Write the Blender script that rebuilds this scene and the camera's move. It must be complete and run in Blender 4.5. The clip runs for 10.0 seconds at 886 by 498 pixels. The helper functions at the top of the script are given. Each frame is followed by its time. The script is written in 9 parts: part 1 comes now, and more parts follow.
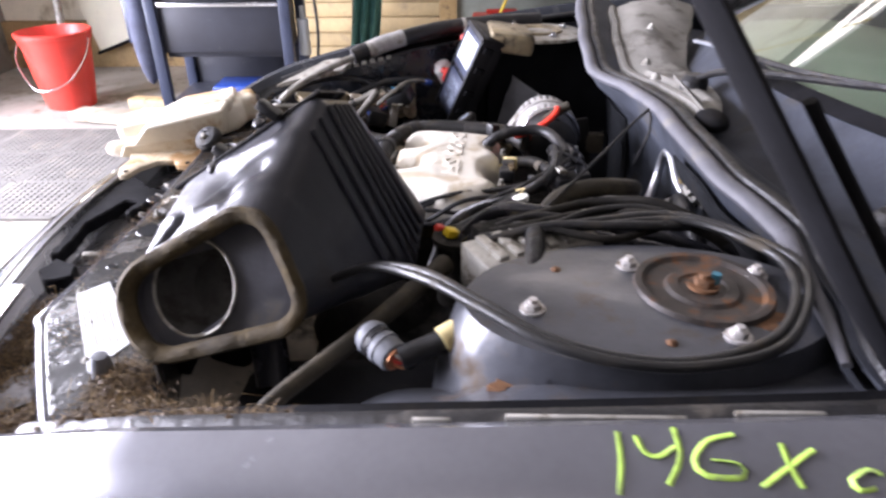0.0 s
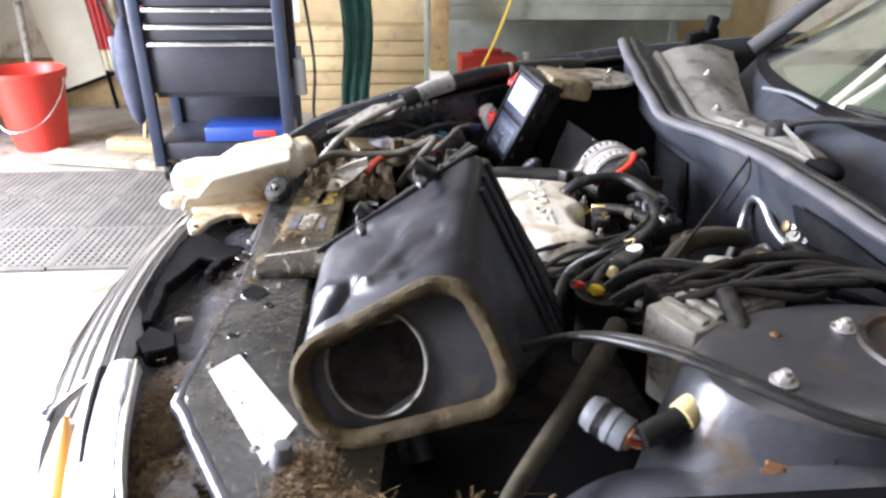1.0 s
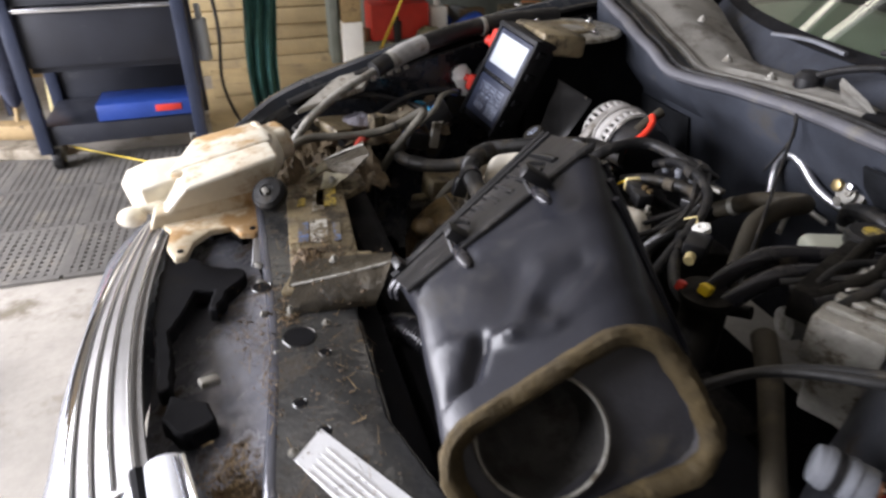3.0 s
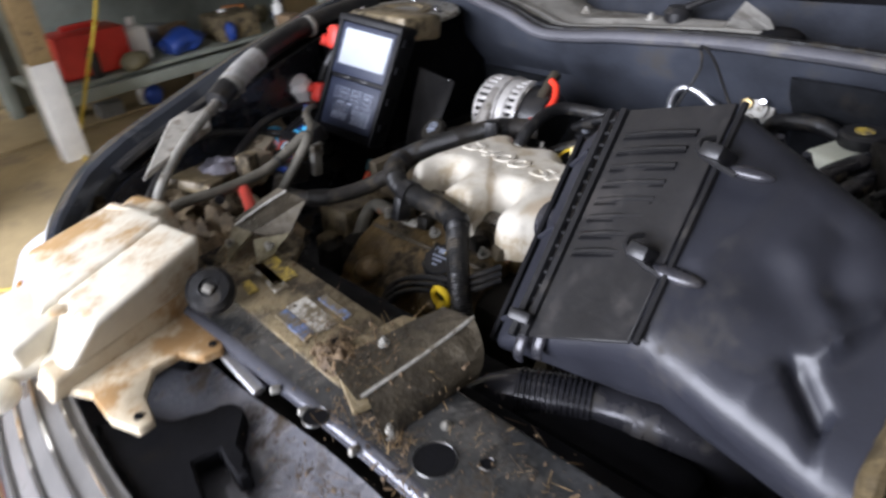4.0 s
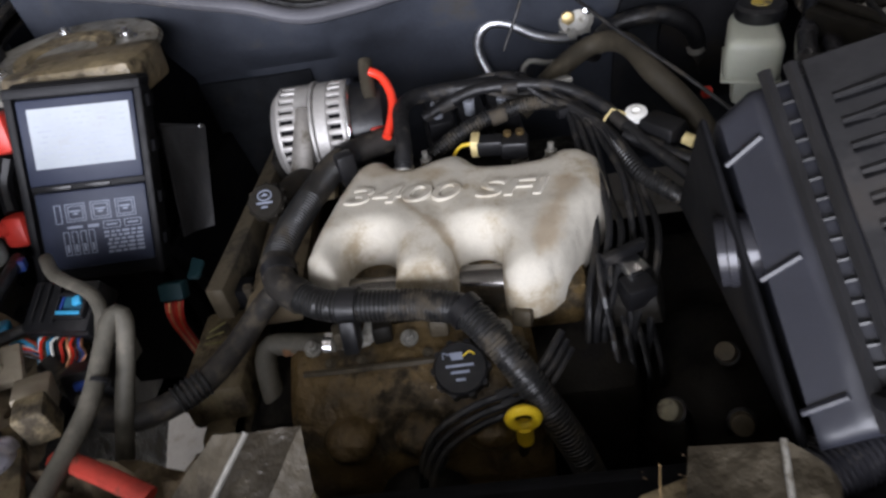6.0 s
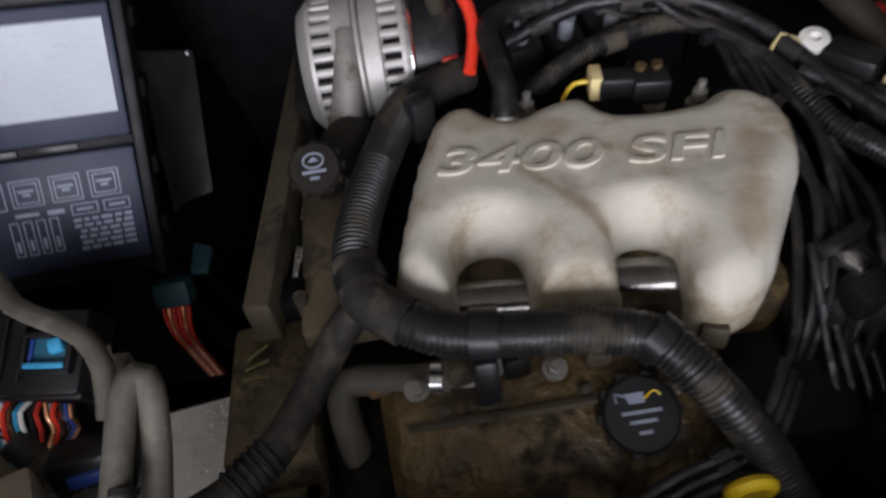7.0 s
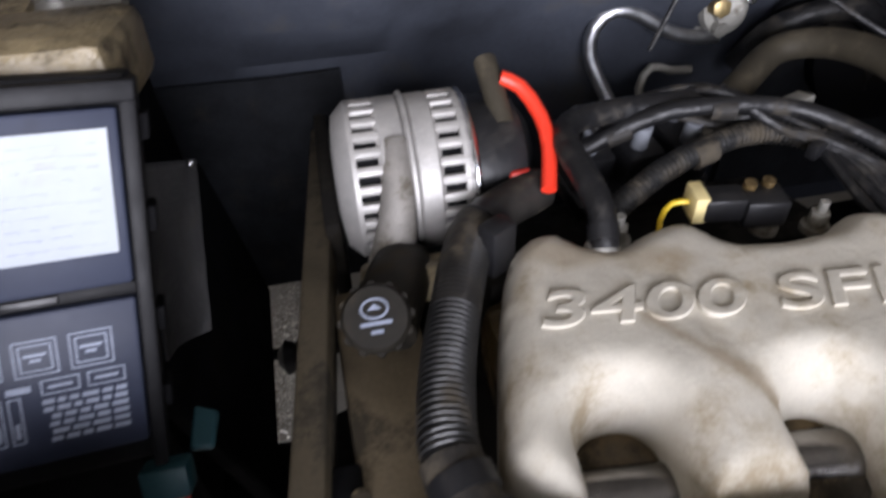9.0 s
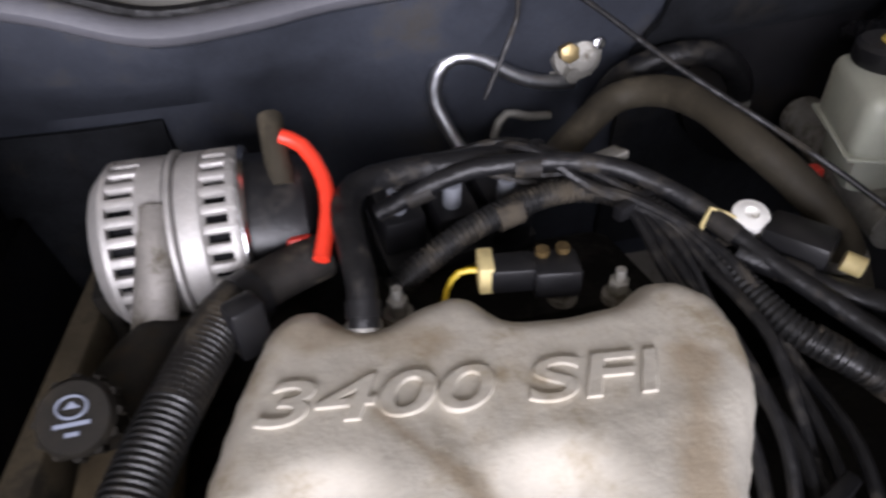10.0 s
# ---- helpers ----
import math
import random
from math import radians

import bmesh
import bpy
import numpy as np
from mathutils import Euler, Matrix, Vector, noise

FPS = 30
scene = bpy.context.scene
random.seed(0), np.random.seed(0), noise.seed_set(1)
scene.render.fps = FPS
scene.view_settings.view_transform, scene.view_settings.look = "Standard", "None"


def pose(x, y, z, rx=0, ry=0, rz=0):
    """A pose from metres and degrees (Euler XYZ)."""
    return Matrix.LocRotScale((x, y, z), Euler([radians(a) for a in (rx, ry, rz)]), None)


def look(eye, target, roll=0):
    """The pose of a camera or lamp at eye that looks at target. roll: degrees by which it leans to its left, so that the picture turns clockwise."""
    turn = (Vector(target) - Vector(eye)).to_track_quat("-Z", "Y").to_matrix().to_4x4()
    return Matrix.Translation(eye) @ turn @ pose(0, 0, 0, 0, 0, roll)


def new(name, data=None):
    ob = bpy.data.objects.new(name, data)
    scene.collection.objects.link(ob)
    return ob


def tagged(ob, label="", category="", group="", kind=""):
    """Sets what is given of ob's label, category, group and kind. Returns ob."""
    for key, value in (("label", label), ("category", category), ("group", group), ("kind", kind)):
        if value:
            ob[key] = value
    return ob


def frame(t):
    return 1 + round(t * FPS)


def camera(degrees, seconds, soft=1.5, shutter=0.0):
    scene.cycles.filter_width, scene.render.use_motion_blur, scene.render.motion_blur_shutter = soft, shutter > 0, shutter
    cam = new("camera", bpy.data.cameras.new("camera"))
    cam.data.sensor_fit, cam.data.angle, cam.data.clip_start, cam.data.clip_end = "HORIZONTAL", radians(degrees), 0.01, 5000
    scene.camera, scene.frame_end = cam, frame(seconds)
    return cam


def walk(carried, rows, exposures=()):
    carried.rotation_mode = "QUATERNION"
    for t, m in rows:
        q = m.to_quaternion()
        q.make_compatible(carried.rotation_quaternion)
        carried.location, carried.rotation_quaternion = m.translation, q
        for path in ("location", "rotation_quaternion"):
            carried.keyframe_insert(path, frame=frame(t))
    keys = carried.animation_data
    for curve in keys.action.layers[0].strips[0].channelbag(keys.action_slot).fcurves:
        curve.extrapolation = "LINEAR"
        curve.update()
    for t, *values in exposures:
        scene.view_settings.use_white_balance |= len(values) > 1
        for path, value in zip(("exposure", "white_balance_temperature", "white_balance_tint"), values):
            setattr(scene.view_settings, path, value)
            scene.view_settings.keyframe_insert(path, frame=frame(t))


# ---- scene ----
cam = camera(68.2, 10.0, soft=2.6, shutter=0.4)
PATH = [
    (0, (-0.018, -0.023, 1.192), (0.018, 1.729, 0.228), -0.3),
    (0.5, (-0.145, 0.012, 1.199), (-0.101, 1.765, 0.237), 0.9),
    (1, (-0.3, 0.053, 1.205), (-0.099, 1.84, 0.329), 0.8),
    (1.5, (-0.406, 0.05, 1.212), (-0.128, 1.771, 0.232), 2.7),
    (2, (-0.431, 0.058, 1.218), (-0.109, 1.794, 0.278), 2.1),
    (3.5, (-0.638, 0.473, 1.2), (0.154, 1.96, 0.123), -1.5),
    (4, (-0.766, 0.663, 1.172), (0.433, 1.868, 0.119), -4.4),
    (4.5, (-0.741, 0.834, 1.154), (0.642, 1.791, 0.071), -9.2),
    (5, (-0.7, 1.011, 1.172), (0.825, 1.615, 0.027), -8.6),
    (6.5, (-0.511, 1.308, 1.157), (0.945, 1.345, -0.214), -10.5),
    (7, (-0.382, 1.411, 1.083), (0.949, 1.381, -0.41), -7.5),
    (7.5, (-0.341, 1.476, 1.032), (0.913, 1.319, -0.518), 0.5),
    (8, (-0.322, 1.514, 1.023), (0.949, 1.338, -0.511), 0.5),
    (8.5, (-0.279, 1.538, 1.026), (1.067, 1.336, -0.44), -2.6),
    (9, (-0.236, 1.506, 1.034), (1.242, 1.262, -0.291), -2.5),
    (9.5, (-0.218, 1.425, 1.039), (1.315, 1.156, -0.218), -2.8),
    (10, (-0.212, 1.328, 1.026), (1.31, 1.05, -0.242), -2.5),
]
walk(cam, [(t, look(eye, target, roll)) for t, eye, target, roll in PATH],
     [(0, 0.98, 6500, 28), (0.5, 1.06, 6500, 24), (1, 0.97, 6600, 20), (1.5, 0.40, 6600, 18), (2, 0.02, 6600, 17), (3.5, -0.05, 7000, 22), (4, -0.1, 6500, 20), (4.5, -0.27, 6300, 20), (5, -0.45, 6250, 18), (6.5, -0.72, 6800, 21), (7, -1.09, 6800, 22), (7.5, -0.80, 7000, 25), (8, -0.51, 6600, 21), (8.5, -0.2, 6300, 18), (9, -0.36, 6700, 22), (9.5, -0.60, 7000, 28), (10, -0.45, 6800, 25)])

from mathutils import geometry

# ---- light ----
world = bpy.data.worlds.new("world")
scene.world = world
world.use_nodes = True
wn = world.node_tree.nodes
sky = wn.new("ShaderNodeTexSky")
sky.sky_type, sky.sun_disc, sky.sun_elevation, sky.sun_rotation = "NISHITA", False, radians(40), radians(70)
wn["Background"].inputs["Strength"].default_value = 0.12
world.node_tree.links.new(sky.outputs[0], wn["Background"].inputs["Color"])


def area(name, place, target, sx, sy, watts, colour):
    data = bpy.data.lights.new(name, "AREA")
    data.shape, data.size, data.size_y, data.energy, data.color = "RECTANGLE", sx, sy, watts, colour
    ob = new(name, data)
    ob.matrix_world = look(place, target)
    return ob


# daylight in the open doorway ahead of the car
area("door_daylight", (-4.4, 2.45, 1.6), (0, 2.0, 0.8), 5.0, 2.8, 1080, (0.84, 0.92, 1.0))

# ---- materials ----
MATS = {}


def mat(name, base, rough=0.6, metal=0.0, var=0.25, scale=18.0, bump=0.15, fine=160.0, dirt=None, dirt_at=0.55, dirt_scale=9.0, coat=0.0, glow=0.0, spec=0.5, random_tint=0.0, dent=0.0):
    """A worn surface: two scales of tone, a layer of dirt in patches, uneven gloss and fine relief."""
    if name in MATS:
        return MATS[name]
    m = bpy.data.materials.new(name)
    m.use_nodes = True
    nt, n = m.node_tree, m.node_tree.nodes
    b = n["Principled BSDF"]
    link = nt.links.new
    co = n.new("ShaderNodeTexCoord")

    def noise_at(s, detail=5.0, rough_=0.6):
        x = n.new("ShaderNodeTexNoise")
        x.inputs["Scale"].default_value, x.inputs["Detail"].default_value, x.inputs["Roughness"].default_value = s, detail, rough_
        link(co.outputs["Object"], x.inputs["Vector"])
        return x

    def mixed(fac, a, c, kind="MIX"):
        x = n.new("ShaderNodeMix")
        x.data_type, x.blend_type = "RGBA", kind
        if fac is not None:
            link(fac, x.inputs[0])
        for slot, v in ((6, a), (7, c)):
            if isinstance(v, tuple):
                x.inputs[slot].default_value = (*v, 1)
            else:
                link(v, x.inputs[slot])
        return x

    big, small = noise_at(scale), noise_at(fine, 3.0)
    lo = tuple(max(0.0, v * (1 - var)) for v in base)
    hi = tuple(min(1.0, v * (1 + var)) for v in base)
    ramp = n.new("ShaderNodeMapRange")
    ramp.inputs["From Min"].default_value, ramp.inputs["From Max"].default_value = 0.3, 0.7
    link(big.outputs["Fac"], ramp.inputs["Value"])
    col = mixed(ramp.outputs[0], lo, hi)
    grain = n.new("ShaderNodeMapRange")
    grain.inputs["To Min"].default_value, grain.inputs["To Max"].default_value = 1 - var * 0.5, 1 + var * 0.5
    link(small.outputs["Fac"], grain.inputs["Value"])
    out = mixed(None, col.outputs[2], (1.0, 1.0, 1.0), "MULTIPLY")
    out.inputs[0].default_value = 1.0
    link(grain.outputs[0], out.inputs[7])
    last = out.outputs[2]
    if random_tint:
        info = n.new("ShaderNodeObjectInfo")
        rr = n.new("ShaderNodeMapRange")
        rr.inputs["To Min"].default_value, rr.inputs["To Max"].default_value = 1 - random_tint, 1 + random_tint
        link(info.outputs["Random"], rr.inputs["Value"])
        t2 = mixed(None, last, (1.0, 1.0, 1.0), "MULTIPLY")
        t2.inputs[0].default_value = 1.0
        link(rr.outputs[0], t2.inputs[7])
        last = t2.outputs[2]
    rough_map = n.new("ShaderNodeMapRange")
    rough_map.inputs["To Min"].default_value, rough_map.inputs["To Max"].default_value = max(0.02, rough * 0.7), min(1.0, rough * 1.3)
    link(noise_at(scale * 2.3).outputs["Fac"], rough_map.inputs["Value"])
    rlast = rough_map.outputs[0]
    if dirt:
        patch = n.new("ShaderNodeMapRange")
        patch.interpolation_type = "SMOOTHSTEP"
        patch.inputs["From Min"].default_value, patch.inputs["From Max"].default_value = dirt_at - 0.06, dirt_at + 0.1
        link(noise_at(dirt_scale, 8.0, 0.68).outputs["Fac"], patch.inputs["Value"])
        last = mixed(patch.outputs[0], last, dirt).outputs[2]
        rm = n.new("ShaderNodeMix")
        link(patch.outputs[0], rm.inputs[0])
        link(rlast, rm.inputs[2])
        rm.inputs[3].default_value = 0.9
        rlast = rm.outputs[0]
    link(last, b.inputs["Base Color"])
    link(rlast, b.inputs["Roughness"])
    b.inputs["Metallic"].default_value = metal
    b.inputs["Coat Weight"].default_value = coat
    b.inputs["Coat Roughness"].default_value = 0.12
    b.inputs["Specular IOR Level"].default_value = spec
    if bump:
        bp = n.new("ShaderNodeBump")
        bp.inputs["Strength"].default_value, bp.inputs["Distance"].default_value = bump, 0.002
        link(small.outputs["Fac"], bp.inputs["Height"])
        if dent:
            wide = n.new("ShaderNodeBump")
            wide.inputs["Strength"].default_value, wide.inputs["Distance"].default_value = dent, 0.012
            link(noise_at(scale * 1.7, 4.0, 0.55).outputs["Fac"], wide.inputs["Height"])
            link(wide.outputs[0], bp.inputs["Normal"])
        link(bp.outputs[0], b.inputs["Normal"])
    if glow:
        b.inputs["Emission Color"].default_value = (*base, 1)
        b.inputs["Emission Strength"].default_value = glow
    MATS[name] = m
    return m


def streak(m, p, q, wide, tint):
    """Lays a soft-edged stain along the line from p to q (object space, seen from above) over a material."""
    nt, n = m.node_tree, m.node_tree.nodes
    link = nt.links.new
    b = n["Principled BSDF"]
    co = n.new("ShaderNodeTexCoord")
    wob = n.new("ShaderNodeTexNoise")
    wob.inputs["Scale"].default_value, wob.inputs["Detail"].default_value = 26.0, 4.0
    link(co.outputs["Object"], wob.inputs["Vector"])
    sep = n.new("ShaderNodeSeparateXYZ")
    link(co.outputs["Object"], sep.inputs[0])

    def calc(op, a, c):
        x = n.new("ShaderNodeMath")
        x.operation = op
        for slot, v in ((0, a), (1, c)):
            if isinstance(v, (int, float)):
                x.inputs[slot].default_value = v
            else:
                link(v, x.inputs[slot])
        return x.outputs[0]
    length = math.hypot(q[0] - p[0], q[1] - p[1])
    dx, dy = (q[0] - p[0]) / length, (q[1] - p[1]) / length
    rx, ry = calc("SUBTRACT", sep.outputs[0], p[0]), calc("SUBTRACT", sep.outputs[1], p[1])
    along = calc("ADD", calc("MULTIPLY", rx, dx), calc("MULTIPLY", ry, dy))
    beyond = calc("ABSOLUTE", calc("SUBTRACT", along, length / 2), 0)
    beyond = calc("MAXIMUM", calc("SUBTRACT", beyond, length / 2), 0.0)
    off = calc("ABSOLUTE", calc("SUBTRACT", calc("MULTIPLY", rx, dy), calc("MULTIPLY", ry, dx)), 0)
    dist = calc("ADD", calc("ADD", off, beyond), calc("MULTIPLY", calc("SUBTRACT", wob.outputs["Fac"], 0.5), wide * 3.0))
    fade = n.new("ShaderNodeMapRange")
    fade.interpolation_type = "SMOOTHSTEP"
    fade.inputs["From Min"].default_value, fade.inputs["From Max"].default_value = wide * 1.5, 0.0
    fade.inputs["To Min"].default_value, fade.inputs["To Max"].default_value = 0.0, 0.62
    link(dist, fade.inputs["Value"])
    mix = n.new("ShaderNodeMix")
    mix.data_type = "RGBA"
    old = b.inputs["Base Color"].links[0].from_socket
    link(fade.outputs[0], mix.inputs[0])
    link(old, mix.inputs[6])
    mix.inputs[7].default_value = (*tint, 1)
    link(mix.outputs[2], b.inputs["Base Color"])


paint = mat("car_paint", (0.145, 0.147, 0.161), 0.24, 0.52, 0.15, 5, 0.03, dirt=(0.140, 0.136, 0.132), dirt_at=0.68, dirt_scale=6, coat=0.4)
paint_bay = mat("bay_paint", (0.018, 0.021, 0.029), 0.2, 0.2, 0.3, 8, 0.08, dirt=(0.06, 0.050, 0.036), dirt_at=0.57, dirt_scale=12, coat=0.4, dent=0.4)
firewall_m = mat("firewall_board", (0.028, 0.032, 0.042), 0.7, 0, 0.45, 6, 0.2, dirt=(0.046, 0.043, 0.039), dirt_at=0.60, dirt_scale=6, spec=0.3, dent=0.3)
# near-black, for black parts and for deep shade put in as colour
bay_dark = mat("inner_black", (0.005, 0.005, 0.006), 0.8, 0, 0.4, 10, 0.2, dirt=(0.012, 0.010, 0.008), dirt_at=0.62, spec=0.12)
plate_m = mat("gunmetal_plate", (0.066, 0.067, 0.066), 0.18, 0.5, 0.3, 10, 0.06, dirt=(0.058, 0.043, 0.027), dirt_at=0.60, dirt_scale=15, dent=0.35)
plastic = mat("black_plastic", (0.010, 0.010, 0.011), 0.36, 0, 0.3, 20, 0.12, 240, dirt=(0.032, 0.028, 0.023), dirt_at=0.63, dirt_scale=16, spec=0.4)
airbox_m = mat("airbox_plastic", (0.019, 0.020, 0.026), 0.33, 0, 0.35, 5, 0.06, 320, dirt=(0.036, 0.033, 0.030), dirt_at=0.60, dirt_scale=6, spec=0.36, dent=0.15)
rubber = mat("rubber", (0.0075, 0.0075, 0.0083), 0.44, 0, 0.3, 25, 0.12, 200, dirt=(0.040, 0.034, 0.026), dirt_at=0.575, dirt_scale=24, spec=0.4, dent=0.3)
conduit_m = mat("conduit", (0.012, 0.012, 0.012), 0.38, 0, 0.3, 25, 0.08, 200, dirt=(0.055, 0.044, 0.029), dirt_at=0.59, dirt_scale=18)
strip_m = mat("seal_rubber", (0.080, 0.080, 0.090), 0.6, 0, 0.2, 15, 0.15, 200, dirt=(0.15, 0.14, 0.12), dirt_at=0.62)
dirty_hose = mat("dusty_hose", (0.036, 0.030, 0.020), 0.7, 0, 0.3, 22, 0.2, 200, dirt=(0.075, 0.062, 0.042), dirt_at=0.57, dirt_scale=20, spec=0.3)
alu = mat("cast_aluminium", (0.55, 0.515, 0.44), 0.72, 0.08, 0.2, 9, 0.2, 420, dirt=(0.35, 0.29, 0.20), dirt_at=0.55, dirt_scale=9, spec=0.3, dent=0.3)
streak(alu, (-0.020, 0.028), (-0.104, -0.034), 0.007, (0.24, 0.175, 0.10))
streak(alu, (-0.020, -0.172), (-0.125, -0.128), 0.014, (0.34, 0.25, 0.15))
streak(alu, (0.056, 0.080), (0.029, -0.020), 0.016, (0.32, 0.255, 0.17))
alu_clean = mat("alternator_aluminium", (0.42, 0.405, 0.385), 0.5, 0.4, 0.22, 20, 0.3, 380, dirt=(0.17, 0.15, 0.12), dirt_at=0.57)
alu_old = mat("dull_aluminium", (0.30, 0.29, 0.26), 0.55, 0.5, 0.3, 30, 0.3, 300, dirt=(0.14, 0.12, 0.09), dirt_at=0.55, dirt_scale=25)
steel = mat("bright_steel", (0.62, 0.62, 0.63), 0.22, 1.0, 0.15, 30, 0.08)
tube_alu = mat("bare_tube", (0.52, 0.53, 0.55), 0.38, 1.0, 0.15, 40, 0.08)
chrome = mat("chrome", (0.78, 0.79, 0.82), 0.09, 1.0, 0.06, 15, 0.02, dirt=(0.32, 0.26, 0.17), dirt_at=0.68)
rust = mat("rust", (0.16, 0.075, 0.032), 0.85, 0.1, 0.5, 45, 0.4, 300, dirt=(0.05, 0.028, 0.018), dirt_at=0.53, dirt_scale=40)
grime = mat("oily_grime", (0.112, 0.074, 0.030), 0.32, 0.2, 0.6, 22, 0.4, 260, dirt=(0.022, 0.016, 0.008), dirt_at=0.53, dirt_scale=13, dent=0.7)
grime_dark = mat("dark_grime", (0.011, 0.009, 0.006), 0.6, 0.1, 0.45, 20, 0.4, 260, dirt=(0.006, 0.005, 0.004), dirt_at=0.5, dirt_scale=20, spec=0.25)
tan_bracket = mat("tan_grime", (0.180, 0.140, 0.078), 0.42, 0, 0.45, 20, 0.35, 300, dirt=(0.042, 0.032, 0.019), dirt_at=0.53, dirt_scale=16, dent=0.5)
cream = mat("aged_white_plastic", (0.74, 0.69, 0.57), 0.42, 0, 0.12, 8, 0.1, 120, dirt=(0.42, 0.26, 0.11), dirt_at=0.535, dirt_scale=7, dent=0.25)
cream_stained = mat("stained_white_plastic", (0.62, 0.53, 0.38), 0.5, 0, 0.15, 8, 0.12, 120, dirt=(0.36, 0.21, 0.085), dirt_at=0.49, dirt_scale=9, dent=0.3)
white_plastic = mat("white_plastic", (0.86, 0.85, 0.80), 0.4, 0, 0.08, 12, 0.05, dirt=(0.55, 0.50, 0.40), dirt_at=0.66)
paper = mat("white_label", (0.36, 0.39, 0.42), 0.75, 0, 0.06, 12, 0.02, dirt=(0.33, 0.34, 0.35), dirt_at=0.60, dirt_scale=20)
print_m = mat("faint_print", (0.33, 0.36, 0.42), 0.6, 0, 0.1, 40, 0.0)
ink = mat("pale_print", (0.24, 0.27, 0.34), 0.6, 0, 0.15, 60, 0.0)
lid_m = mat("fuse_lid_plastic", (0.024, 0.030, 0.052), 0.48, 0, 0.15, 10, 0.05, dirt=(0.04, 0.042, 0.052), dirt_at=0.63, spec=0.3)
fuse_frame = mat("fuse_frame_plastic", (0.006, 0.006, 0.007), 0.55, 0, 0.3, 20, 0.12, 240, dirt=(0.018, 0.016, 0.014), dirt_at=0.62, spec=0.22)
foam_m = mat("aged_foam", (0.050, 0.035, 0.014), 0.85, 0, 0.45, 22, 0.8, 200, dirt=(0.10, 0.072, 0.032), dirt_at=0.60, dirt_scale=26, spec=0.35)
red_m = mat("red_plastic", (0.62, 0.045, 0.03), 0.4, 0, 0.12, 8, 0.05)
red_wire = mat("red_cable", (0.80, 0.045, 0.02), 0.35, 0, 0.1, 20, 0.02)
yellow_m = mat("yellow_plastic", (0.75, 0.52, 0.02), 0.4, 0, 0.15, 30, 0.05)
ytape = mat("cream_tape", (0.66, 0.54, 0.26), 0.6, 0, 0.15, 40, 0.2)
blue_m = mat("blue_plastic", (0.03, 0.30, 0.52), 0.35, 0, 0.15, 30, 0.05)
blue_dark = mat("blue_case", (0.018, 0.055, 0.26), 0.4, 0, 0.2, 12, 0.05)
grey_plug = mat("grey_plug", (0.15, 0.158, 0.175), 0.5, 0, 0.2, 30, 0.1)
copper = mat("copper_wire", (0.75, 0.36, 0.20), 0.3, 1.0, 0.2, 80, 0.0)
worn_yellow = mat("worn_yellow_sticker", (0.55, 0.40, 0.06), 0.5, 0, 0.2, 30, 0.05, dirt=(0.12, 0.095, 0.055), dirt_at=0.46, dirt_scale=40)
worn_paper = mat("worn_white_sticker", (0.45, 0.43, 0.38), 0.5, 0, 0.2, 30, 0.05, dirt=(0.12, 0.095, 0.055), dirt_at=0.46, dirt_scale=45)
worn_blue = mat("worn_blue_sticker", (0.10, 0.17, 0.34), 0.5, 0, 0.2, 30, 0.05, dirt=(0.12, 0.095, 0.055), dirt_at=0.46, dirt_scale=45)
grime_mid = mat("brown_grime", (0.080, 0.064, 0.041), 0.55, 0.1, 0.4, 14, 0.3, 260, dirt=(0.030, 0.025, 0.017), dirt_at=0.53, dirt_scale=14, spec=0.35)
cowl_dust = mat("dusty_cowl", (0.200, 0.192, 0.172), 0.65, 0.0, 0.25, 8, 0.15, 200, dirt=(0.11, 0.10, 0.085), dirt_at=0.56, dirt_scale=12, spec=0.3)
# lighter than bay_paint: light reflected on the left side is in the colour
apron_m = mat("lit_bay_paint", (0.052, 0.055, 0.064), 0.4, 0.35, 0.3, 7, 0.05, dirt=(0.080, 0.056, 0.036), dirt_at=0.60, dirt_scale=10, coat=0.3, dent=0.3)
gloss_black = mat("gloss_black_tube", (0.028, 0.028, 0.033), 0.24, 0.3, 0.35, 12, 0.06, 200, dirt=(0.06, 0.054, 0.048), dirt_at=0.60, dirt_scale=14)
taped_m = mat("dusty_tape", (0.019, 0.017, 0.015), 0.6, 0, 0.4, 30, 0.5, 120, dirt=(0.070, 0.058, 0.042), dirt_at=0.54, dirt_scale=26, spec=0.3)
pale_hose = mat("pale_dusty_hose", (0.085, 0.078, 0.062), 0.65, 0, 0.3, 24, 0.25, 200, dirt=(0.14, 0.125, 0.10), dirt_at=0.58, dirt_scale=26, spec=0.3)
# blue-grey base carries the daylight reflected in the shield
shield_m = mat("shield_enamel", (0.22, 0.225, 0.255), 0.2, 0.5, 0.25, 9, 0.05, dirt=(0.070, 0.050, 0.030), dirt_at=0.555, dirt_scale=13, dent=0.5)
grille_m = mat("grille_plastic", (0.17, 0.165, 0.158), 0.34, 0.2, 0.15, 12, 0.04, dirt=(0.11, 0.095, 0.075), dirt_at=0.66, dirt_scale=14)
lid_dust = mat("dusty_lid_plastic", (0.012, 0.0118, 0.0125), 0.45, 0, 0.35, 8, 0.08, 300, dirt=(0.026, 0.023, 0.021), dirt_at=0.57, dirt_scale=9, spec=0.32, dent=0.25)
duct_dust = mat("dusty_duct", (0.052, 0.052, 0.060), 0.36, 0, 0.3, 8, 0.15, 260, dirt=(0.10, 0.090, 0.075), dirt_at=0.57, dirt_scale=14, dent=0.4)
